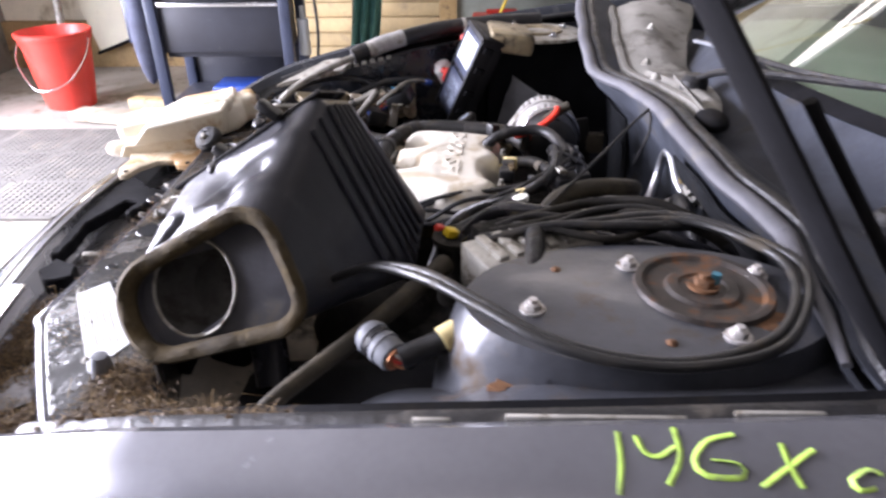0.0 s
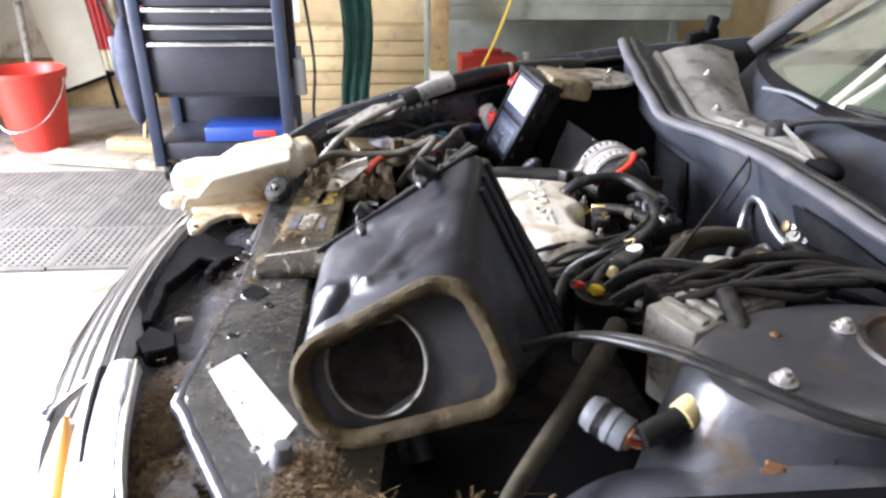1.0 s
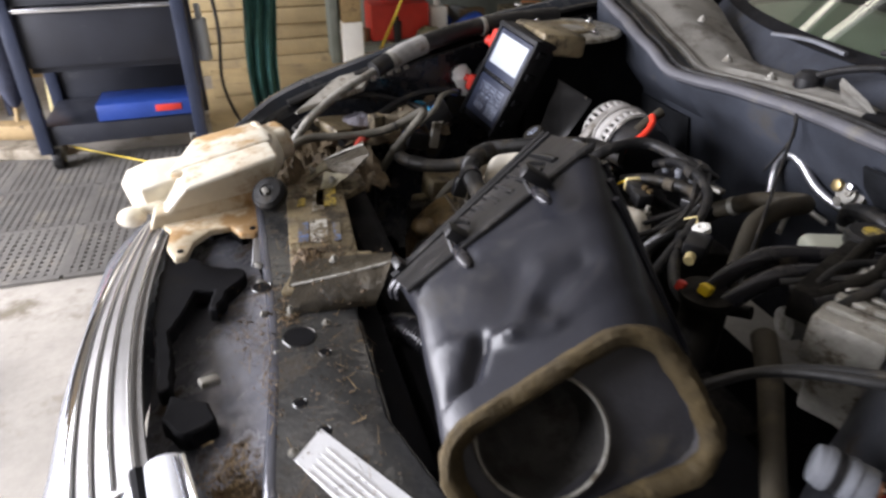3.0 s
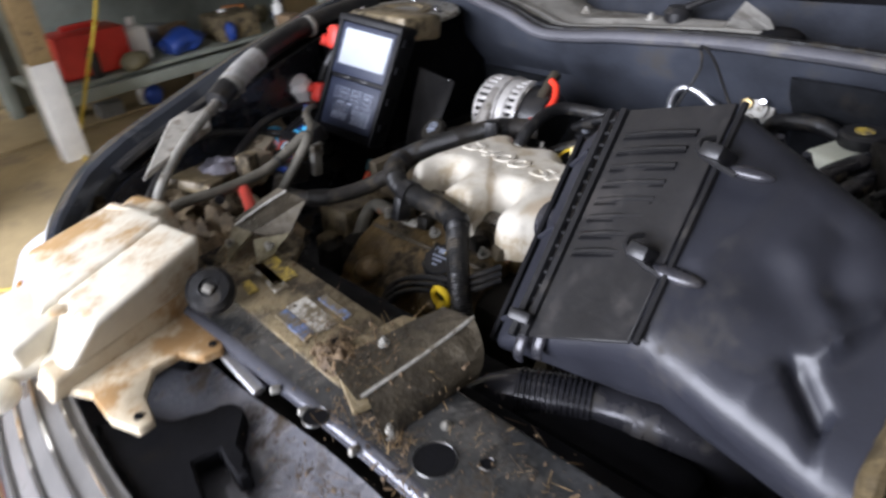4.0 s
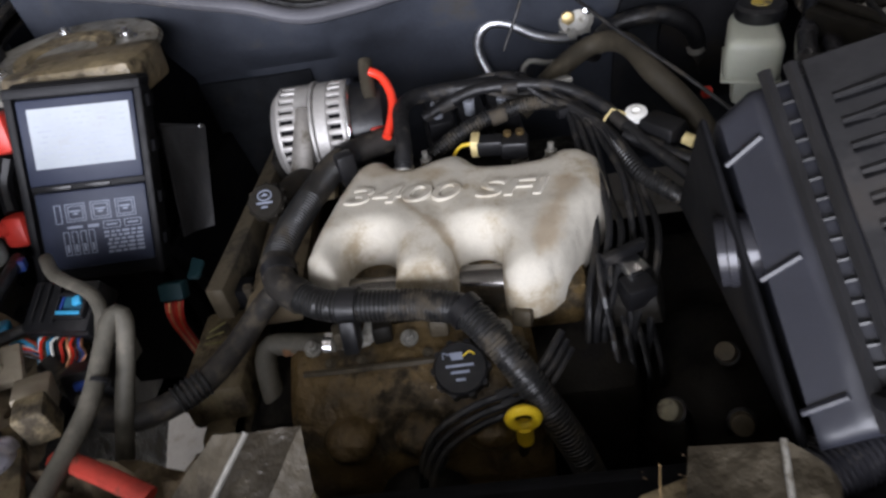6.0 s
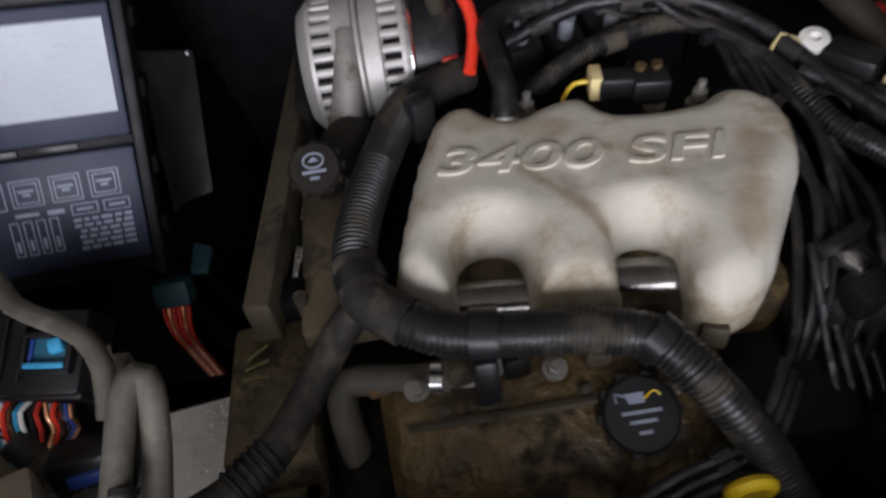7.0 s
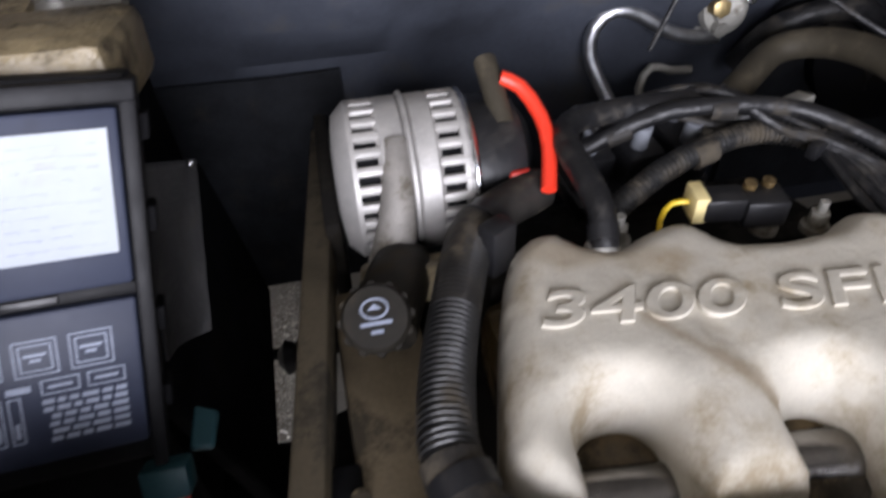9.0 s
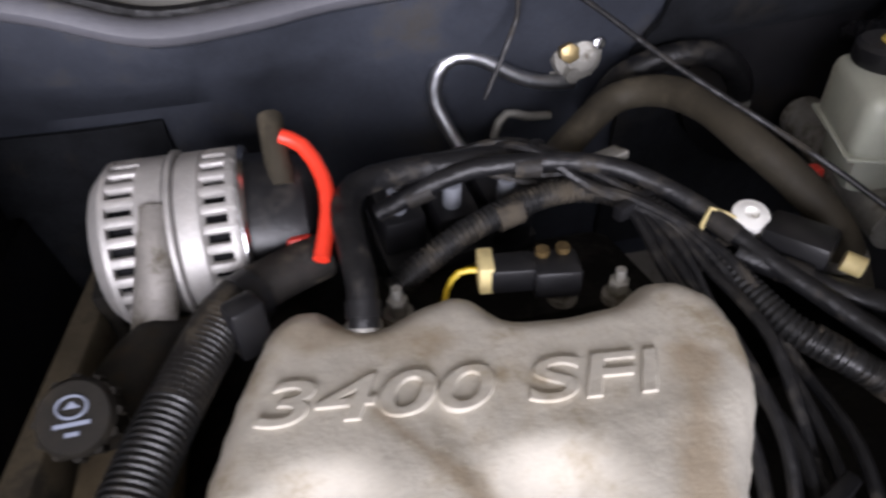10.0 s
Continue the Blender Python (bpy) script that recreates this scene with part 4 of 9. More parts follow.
# black sheets added over the firewall's ends, standing in for their shade
shade_m = mat("firewall_shade_black", (0.010, 0.011, 0.013), 0.9, 0, 0.4, 30, 0.5, 240, dirt=(0.022, 0.020, 0.018), dirt_at=0.6, dirt_scale=10, spec=0.15)
part("insulation_pad", sheet([[(cowl_x(y) + 0.013 + 0.003 * math.sin(31 * y), y, cowl_z(y) - 0.040), (cowl_x(y) + 0.026, y, 0.775), (0.452, y, 0.72), (0.472 + 0.004 * math.sin(23 * y), y, 0.60), (0.476, y, 0.42)] for y in [0.42 + 0.02 * k for k in range(29)]], 0.006), shade_m, car, "added black sheet for shade on the firewall")
part("insulation_pad", sheet([[(0.458 + 0.003 * math.sin(27 * y), y, 0.705), (0.472 + 0.003 * math.sin(27 * y), y, 0.60), (0.478 + 0.004 * math.sin(19 * y), y, 0.50), (0.481, y, 0.375)] for y in [1.50 + 0.02 * k for k in range(13)]], 0.004), shade_m, car, "added black sheet for shade low on the firewall")
part("tie_rod", sweep([(0.43, 1.46, 0.262), (0.455, 1.63, 0.25), (0.47, 1.80, 0.24)], 0.009, 10), bay_dark, car, "dark steering tie rod")
part("rod_boot", lathe([(0.010, 0.0), (0.022, 0.012), (0.018, 0.022), (0.024, 0.034), (0.020, 0.044), (0.026, 0.058), (0.012, 0.070)], (0.415, 1.58, 0.285), (0.1, 1, -0.1), 20), rubber, car, "black rubber boot")


def glass_x(y):
    return 0.56 + 0.42 * (y - CY) ** 2


part("cowl_panel", sheet([[(cowl_x(y) + 0.02, y, cowl_z(y) + 0.002), (cowl_x(y) + 0.05, y, cowl_z(y) + 0.004), (cowl_x(y) * 0.5 + glass_x(y) * 0.5, y, 0.80 + 0.5 * (cowl_z(y) - 0.822)), (glass_x(y) - 0.03, y, 0.83), (glass_x(y) + 0.02, y, 0.885)] for y in YS], 0.004), firewall_m, car, "dark cowl panel")


def cowl_tray():
    """The pale tray of the wiper gear: a dished plate with a raised front lip, narrowing to one end."""
    rows = []
    for k in range(25):
        s = k / 24
        y = 1.04 + 0.79 * s
        x0 = cowl_x(y) + 0.062 + 0.025 * s
        x1 = x0 + 0.03 + 0.20 * s ** 0.9
        z = cowl_z(y) + 0.012 - 0.012 * s
        rows.append([(x0 - 0.006, y, z - 0.014), (x0, y, z), (x0 + 0.010, y, z + 0.001), (x0 + 0.016, y, z - 0.005)] + [(x0 + (x1 - x0) * u, y, z - 0.002 + 0.020 * math.sin(math.pi * u) * s + 0.004 * math.sin(9 * u + 14 * s)) for u in (0.25, 0.4, 0.55, 0.7, 0.85)] + [(x1, y, z - 0.002), (x1 + 0.004, y, z - 0.02)])
    t = part("cowl_tray", sheet(rows, 0.003), cowl_dust, car, "pale dusty wiper-gear tray")
    for p in ((0.46, 1.42), (0.52, 1.60), (0.43, 1.26)):
        part("tray_bolt", bolt((*p, cowl_z(p[1]) + 0.026), 0.008, 0.008), alu_old, t)
    part("drain_boot", ball((0.455, 1.03, 0.85), (0.026, 0.04, 0.018), 3), bay_dark, t, "black rubber drain boot")


cowl_tray()
part("windscreen", sheet([[(glass_x(y) + 0.02 + 0.62 * s - 0.10 * s * s, y + (CY - y) * 0.16 * s, 0.885 + 0.40 * s) for y in [0.40 + 0.0493 * k for k in range(31)]] for s in [k / 10 for k in range(11)]], 0.005), glass, car, "tinted windscreen reflecting the strip lights")
part("windscreen_edge", sheet([[(glass_x(y) + 0.016 + 0.62 * s, y, 0.888 + 0.40 * s) for y in [0.40 + 0.0493 * k for k in range(31)]] for s in (0.0, 0.02, 0.04)], 0.003), bay_dark, car, "black border of the windscreen")
part("dashboard", sheet([[(glass_x(y) + 0.10 + 0.55 * s, y, 0.87 + 0.05 * s - 0.12 * s * s) for y in [0.45 + 0.046 * k for k in range(31)]] for s in [k / 8 for k in range(9)]], 0.01), dash_m, car, "grey-green dashboard top, kept pale to brighten the windscreen")
part("cabin_floor", box((1.5, CY, 0.45), (1.7, 1.5, 0.3), bevel=0.02), bay_dark, car, "dark cabin")
for s in (1, -1):
    y0, y1 = CY - s * 0.76, CY - s * 0.62
    part("windscreen_pillar", sweep([(glass_x(y0) + 0.02, CY - s * 0.80, 0.90), (1.05, CY - s * 0.73, 1.12), (1.36, y1, 1.30)], 0.026, 10, step=0.05), paint, car)
part("roof", sheet([[(1.30 + 0.35 * s, CY + (k / 10 - 0.5) * 1.26, 1.30 + 0.05 * s - 0.05 * (k / 5 - 1) ** 2) for k in range(11)] for s in (0, 0.5, 1, 2, 3)], 0.01), paint, car)
part("cabin_back", box((2.4, CY, 0.8), (0.05, 1.4, 1.1), bevel=0.01), bay_dark, car)
for s in (1, -1):
    part("door_side", box((1.65, CY - s * 0.86, 0.60), (1.5, 0.06, 0.58), bevel=0.02), paint, car, "dark grey door")
for x, y in ((0.25, 0.32), (2.2, 0.30), (2.2, 2.0)):
    w = part("wheel", cyl((x, y - 0.1, 0.31), (x, y + 0.1, 0.31), 0.20, n=32, bevel=0.01), alu_old, car)
    part("tyre", lathe([(0.2, -0.09), (0.29, -0.1), (0.315, -0.07), (0.315, 0.07), (0.29, 0.1), (0.2, 0.09)], (x, y, 0.315), (0, 1, 0), 40), rubber, w)


def wiper(y0, y1):
    w = part("wiper_arm", sweep([(0.50, y0, 0.865), (0.53, y0 + (y1 - y0) * 0.3, 0.905), (0.62, y1, 0.94)], 0.011, 8, flat=0.6), rubber, car, "black wiper arm")
    part("wiper_blade", sweep([(0.575, y0 + (y1 - y0) * 0.2, 0.92), (0.59, y0 + (y1 - y0) * 0.7, 0.932), (0.66, y0 + (y1 - y0) * 1.5, 0.96)], 0.006, 6), rubber, w)
    part("wiper_pivot", lathe([(0.026, 0), (0.026, 0.02), (0.018, 0.03), (0.002, 0.032)], (0.50, y0, 0.845)), plastic, w)


wiper(1.24, 0.90)
part("wiper_link", sweep([(0.56, 1.42, 0.902), (0.57, 1.33, 0.908), (0.57, 1.24, 0.902)], 0.007, 8, flat=0.6), grey_plug, car, "dull grey wiper link")
wiper(0.62, 0.35)


def hood_hinge(s):
    y = CY - s * (CY - 0.405)
    h = part("bonnet_hinge", sweep([(0.37, y, 0.845), (0.33, y, 0.89), (0.25, y + s * 0.02, 1.01), (0.175, y + s * 0.045, 1.125), (0.12, y + s * 0.06, 1.21)], 0.022, 8, flat=0.4, step=0.03), bay_dark, car, "black folded-up bonnet hinge")
    part("hinge_link", sweep([(0.40, y, 0.845), (0.34, y, 0.93), (0.25, y + s * 0.02, 1.06)], 0.008, 8, flat=0.6, step=0.03), bay_dark, h)
    part("hinge_foot", box((0.415, y, 0.838), (0.09, 0.034, 0.008), bevel=0.002), bay_dark, h)


hood_hinge(1)
folded = part("bonnet_hinge", box((0.64, 1.90, 0.945), (0.09, 0.03, 0.03), (0, -12, 3), 0.006), bay_dark, car, "dark folded bonnet hinge")
part("hinge_link", box((0.66, 1.895, 0.975), (0.03, 0.03, 0.05), (0, 10, 0), 0.008), bay_dark, folded)

# ---- the nose of the car ----
def nose_x(y):
    """The foremost line of the bumper."""
    return -0.80 + 0.30 * (y - 1.12) ** 2 + 0.55 * max(0.0, abs(y - 1.12) - 0.35) ** 1.6


NY = [0.36 + 0.04 * k for k in range(39)]

def bulge(y):
    """How far the bumper stands out before the grille: more towards its corners."""
    return 0.035 + 0.055 * min(1.0, max(0.0, (abs(y - 1.12) - 0.15) / 0.35))


# paler than the car paint: the bright doorway's reflection is put in here
part("bumper", sheet([[(nose_x(y) + 0.012, y, 0.585), (nose_x(y) - 0.25 * bulge(y), y, 0.578), (nose_x(y) - 0.7 * bulge(y), y, 0.556), (nose_x(y) - bulge(y), y, 0.50), (nose_x(y) - bulge(y), y, 0.36), (nose_x(y), y, 0.30)] for y in NY], 0.004), mat("lit_bumper_paint", (0.24, 0.26, 0.30), 0.26, 0.6, 0.1, 6, 0.03, coat=0.5), car, "bumper skin, paint paled for the doorway's reflection")


def grille():
    g = part("grille", sheet([[(nose_x(y) + 0.105, y, 0.655), (nose_x(y) + 0.07, y, 0.645), (nose_x(y) + 0.02, y, 0.605), (nose_x(y) - 0.002, y, 0.575)] for y in [0.82 + 0.03 * k for k in range(28)]], 0.004), grille_m, car, "dark grille with thin chrome bars")
    for k in range(4):
        dx = 0.016 + 0.025 * k
        z = 0.607 + 0.8 * (dx - 0.02) if dx < 0.07 else 0.648 + 0.28 * (dx - 0.07)
        part("grille_bar", sweep([(nose_x(y) + dx, y, z + 0.001) for y in [0.83 + 0.05 * j for j in range(17)]], 0.0030, 6), chrome, g, "thin chrome bar")
    part("grille_surround", sweep([(nose_x(y) + 0.002, y, 0.583) for y in [0.84 + 0.05 * j for j in range(17)]], 0.008, 8), chrome, g, "chrome grille surround")


grille()


def glide(pts, k):
    """Points of a smooth curve through pts, k to each stretch."""
    pts = [Vector(p) for p in pts]
    run = [2 * pts[0] - pts[1]] + pts + [2 * pts[-1] - pts[-2]]
    out = []
    for p0, p1, p2, p3 in zip(run, run[1:], run[2:], run[3:]):
        for j in range(k):
            u = j / k
            out.append(0.5 * (2 * p1 + (p2 - p0) * u + (2 * p0 - 5 * p1 + 4 * p2 - p3) * u * u + (3 * p1 - p0 - 3 * p2 + p3) * u ** 3))
    return out + [pts[-1]]


def smooth_grid(rows, k):
    """A grid of points made k times finer both ways, along smooth curves."""
    rows = [glide(r, k) for r in rows]
    return [list(r) for r in zip(*[glide(c, k) for c in zip(*rows)])]


def headlamp(s):
    def p(x, y, z):
        return (x, y if s > 0 else 2 * 1.12 - y, z)
    h = part("headlamp", sheet(smooth_grid([[p(-0.655, 0.82, 0.655), p(-0.625, 0.69, 0.660), p(-0.585, 0.57, 0.665), p(-0.52, 0.45, 0.675)], [p(-0.69, 0.82, 0.650), p(-0.665, 0.69, 0.655), p(-0.625, 0.56, 0.660), p(-0.56, 0.43, 0.667)], [p(-0.715, 0.81, 0.61), p(-0.697, 0.69, 0.613), p(-0.662, 0.55, 0.62), p(-0.60, 0.41, 0.63)], [p(-0.735, 0.81, 0.53), p(-0.717, 0.69, 0.53), p(-0.687, 0.54, 0.53), p(-0.62, 0.40, 0.54)]], 6), 0.008), lens_m, car, "clear silvery headlamp")
    rows = []
    for j in range(15):
        u = j / 14
        y = 0.738 - 0.20 * u
        half = 0.0155 * math.sqrt(min(1.0, u * 2.6)) * (1 - 0.55 * max(0.0, u - 0.7) / 0.3)
        mx = -0.692 + 0.062 * u ** 1.25
        rows.append([p(mx - half * math.cos(math.pi * i / 8), y, 0.640 + 0.008 * u + 0.012 * math.sin(math.pi * i / 8) - 0.30 * half * (1 + math.cos(math.pi * i / 8))) for i in range(9)])
    part("amber_lens", sheet(rows, 0.005), amber, h, "amber crescent lens")
    part("reflector", ball(p(-0.700, 0.785, 0.627), (0.013, 0.040, 0.012), 4), mat("lamp_reflector", (0.17, 0.145, 0.12), 0.25, 0.5, 0.2, 20, 0.05), h, "smoky brown reflector behind the lens")
    rim = [(-0.652, 0.84, 0.660), (-0.640, 0.78, 0.668), (-0.612, 0.66, 0.676), (-0.572, 0.54, 0.682), (-0.515, 0.43, 0.688)]
    part("lamp_rim", loft([[p(x + dx, y, z + dz) for dx, dz in ((-0.027, -0.018), (-0.025, -0.006), (-0.018, 0.002), (-0.009, 0.0065), (0.0, 0.008), (0.010, 0.0065), (0.017, 0.002), (0.020, -0.014))] for x, y, z in glide(rim, 5)]), rim_white, h, "smooth white upper rim")
    for off, r_, m_ in ((0.0, 0.0042, chrome), (-0.0075, 0.0022, shield_m)):
        part("rim_bead", sweep([p(-0.634 + off, 0.83, 0.669), p(-0.594 + off, 0.66, 0.685), p(-0.554 + off, 0.54, 0.691), p(-0.500 + off, 0.43, 0.697)], r_, 8), m_, h, "blue-grey bead along the rim")
    part("lamp_gap", sweep([p(-0.684, 0.84, 0.650), p(-0.672, 0.78, 0.656), p(-0.656, 0.71, 0.660), p(-0.640, 0.65, 0.660)], 0.0075, 8, ends=(0.0085, 0.003)), bay_dark, h, "dark gap beside the lens")


headlamp(1)
headlamp(-1)

# radiator support and the plates over it
front = [(-0.515, 1.44), (-0.52, 1.0), (-0.545, 0.74), (-0.535, 0.70), (-0.445, 0.53), (-0.36, 0.40)]
back = [(-0.27, 0.42), (-0.30, 0.50), (-0.372, 0.64), (-0.415, 0.80), (-0.41, 1.0), (-0.375, 1.42)]
support = part("radiator_support", prism(front + back, 0.676, 0.690, 0.005, 3), plate_m, car, "dusty gunmetal radiator support panel")
part("front_lip", sweep([(x + 0.001, y, 0.679) for x, y in front], 0.0115, 12), mat("lip_enamel", (0.070, 0.072, 0.084), 0.16, 0.3, 0.2, 12, 0.04, dirt=(0.06, 0.05, 0.035), dirt_at=0.64, dirt_scale=20), support, "worn rounded front lip")
for x, y, r in ((-0.492, 0.970, 0.0195), (-0.465, 0.93, 0.006), (-0.505, 0.85, 0.006), (-0.485, 0.80, 0.006), (-0.40, 0.60, 0.006), (-0.53, 1.10, 0.012)):
    part("panel_hole", cyl((x, y, 0.6885), (x, y, 0.6912), r, n=24), bay_dark, support)
    part("hole_rim", lathe([(r, 0.0), (r + 0.0012, 0.0014), (r + 0.0024, 0.0)], (x, y, 0.6902), n=28), plate_m, support)
for x, y in ((-0.455, 0.99), (-0.52, 0.78), (-0.44, 0.62), (-0.43, 1.12)):
    part("panel_bolt", bolt((x, y, 0.690), 0.0042, 0.004), alu_old, support)
lab = part("warning_label", slab([(-0.520, 0.768, 0.6925), (-0.427, 0.595, 0.6925), (-0.398, 0.655, 0.6925), (-0.488, 0.802, 0.6925)], 0.002, 0), mat("bright_label", (0.76, 0.77, 0.78), 0.4, 0, 0.06, 14, 0.02, dirt=(0.30, 0.25, 0.18), dirt_at=0.66, dirt_scale=26), support, "scuffed white paper label")
for k in range(5):
    a = 0.1 + 0.18 * k
    x0, y0 = -0.520 + 0.031 * a, 0.757 + 0.033 * a
    part("print_line", slab([(x0 + 0.008, y0 - 0.012, 0.6936), (x0 + 0.075, y0 - 0.128, 0.6936), (x0 + 0.0762, y0 - 0.1264, 0.6936), (x0 + 0.0092, y0 - 0.0104, 0.6936)], 0.001, 0), mat("label_print", (0.66, 0.66, 0.66), 0.6, 0, 0.1, 40, 0.0), lab)
part("support_skirt", sheet([[(-0.41, 1.0, 0.68), (-0.415, 0.80, 0.68), (-0.372, 0.64, 0.68), (-0.30, 0.50, 0.68)], [(-0.40, 1.0, 0.58), (-0.405, 0.80, 0.58), (-0.36, 0.64, 0.58), (-0.29, 0.50, 0.58)]], 0.003), plate_m, support)
# a lower shield between grille and support
part("front_shield", sheet([[(-0.53 + 0.004 * math.sin(i), 0.62 + 0.06 * i, 0.640), (-0.56, 0.62 + 0.06 * i, 0.628 + 0.004 * math.sin(2.2 * i)), (-0.61, 0.62 + 0.06 * i, 0.612 + 0.006 * math.sin(1.7 * i)), (-0.655, 0.62 + 0.06 * i, 0.60 + 0.006 * math.sin(1.3 * i)), (-0.70, 0.62 + 0.06 * i, 0.575)] for i in range(17)], 0.003), shield_m, car, "glossy splash shield, coloured blue-grey for reflected daylight")


def torn_foam(outline, z0, z1, seed):
    """A strip of perished foam: a ragged outline, cut from a thick sheet."""
    rnd = random.Random(seed)
    ring = []
    for p, q in zip(outline, outline[1:] + outline[:1]):
        p, q = Vector(p), Vector(q)
        k = max(1, int((q - p).length / 0.012))
        ring += [p.lerp(q, j / k) + Vector((rnd.uniform(-0.003, 0.003), rnd.uniform(-0.003, 0.003))) for j in range(k)]
    return part("torn_seal", prism([tuple(p) for p in ring], z0, z1, 0.003, 1), bay_dark, car, "torn black foam seal")


torn_foam([(-0.675, 1.325), (-0.645, 1.305), (-0.608, 1.255), (-0.555, 1.235), (-0.556, 1.205), (-0.585, 1.17), (-0.60, 1.13), (-0.612, 1.135), (-0.602, 1.18), (-0.632, 1.185), (-0.662, 1.09), (-0.655, 0.97), (-0.672, 0.97), (-0.688, 1.13), (-0.685, 1.25)], 0.622, 0.648, 3)
torn_foam([(-0.618, 1.389), (-0.565, 1.41), (-0.547, 1.338), (-0.558, 1.335), (-0.575, 1.38), (-0.606, 1.362)], 0.632, 0.656, 5)
torn_foam([(-0.655, 0.96), (-0.615, 0.94), (-0.60, 0.90), (-0.64, 0.885), (-0.665, 0.92)], 0.615, 0.645, 8)
part("shield_tab", box((-0.612, 0.985, 0.635), (0.026, 0.016, 0.010), (0, 10, 20), 0.003), alu_old, car, "dull plastic tab")
part("silver_brace", sweep([(-0.518, 1.36, 0.672), (-0.528, 1.27, 0.670), (-0.535, 1.20, 0.668)], 0.008, 8, flat=0.5), tube_alu, car, "bright bare metal brace")
for y in (1.17, 1.12, 1.04, 0.95):
    part("lip_clip", box((-0.531 + 0.01 * (y < 1.0), y, 0.686), (0.012, 0.007, 0.009), (0, 15, 25 * math.sin(9 * y)), 0.0025), alu_old, support, "small worn clip")
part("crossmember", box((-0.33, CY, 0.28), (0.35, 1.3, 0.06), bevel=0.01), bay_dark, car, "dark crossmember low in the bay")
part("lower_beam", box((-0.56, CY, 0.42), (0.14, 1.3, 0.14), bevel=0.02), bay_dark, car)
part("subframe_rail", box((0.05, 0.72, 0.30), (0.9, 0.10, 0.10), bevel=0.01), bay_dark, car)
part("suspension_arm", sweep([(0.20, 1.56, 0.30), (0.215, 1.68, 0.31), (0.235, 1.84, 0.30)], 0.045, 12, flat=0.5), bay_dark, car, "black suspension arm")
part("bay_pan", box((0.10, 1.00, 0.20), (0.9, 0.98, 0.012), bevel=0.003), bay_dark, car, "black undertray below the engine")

# paint-marker strokes on the wing
def on_wing(x, y):
    cy, cz = crest(LEFT_CREST, x)
    for (d0, h0), (d1, h1) in zip(SECTION, SECTION[1:]):
        if d0 <= cy - y <= d1:
            return V(x, y, cz + h0 + (h1 - h0) * (cy - y - d0) / (d1 - d0) + 0.0015)
    return V(x, y, cz)


STROKES = [
    [(0.108, 0.308), (0.106, 0.287), (0.101, 0.267)],
    [(0.119, 0.303), (0.122, 0.29), (0.13, 0.286), (0.142, 0.291)],
    [(0.145, 0.305), (0.143, 0.283), (0.132, 0.268)],
    [(0.181, 0.294), (0.163, 0.292), (0.151, 0.28), (0.156, 0.27), (0.178, 0.266), (0.178, 0.274), (0.162, 0.279)],
    [(0.207, 0.283), (0.207, 0.269), (0.21, 0.255)],
    [(0.224, 0.276), (0.204, 0.267), (0.187, 0.259)],
    [(0.257, 0.256), (0.251, 0.26), (0.239, 0.256), (0.241, 0.249), (0.25, 0.249)],
]
for s in STROKES:
    part("paint_stroke", sweep([on_wing(*p) for p in s], 0.0019, 6, flat=0.3, step=0.004), paint_green, wing_l, "lime green paint-marker stroke")


# ---- the air filter housing, loose in the bay ----
# dents in the flank: from, to, half-width, height
DENTS = [((-0.336, 0.735, 0.824), (-0.371, 0.690, 0.795), 0.009, -0.014), ((-0.365, 0.758, 0.811), (-0.308, 0.719, 0.838), 0.006, 0.004), ((-0.315, 0.722, 0.834), (-0.275, 0.705, 0.853), 0.008, 0.004), ((-0.262, 0.770, 0.870), (-0.300, 0.724, 0.842), 0.014, 0.006), ((-0.232, 0.745, 0.884), (-0.270, 0.732, 0.860), 0.015, -0.008), ((-0.205, 0.80, 0.912), (-0.30, 0.83, 0.862), 0.012, 0.004)]


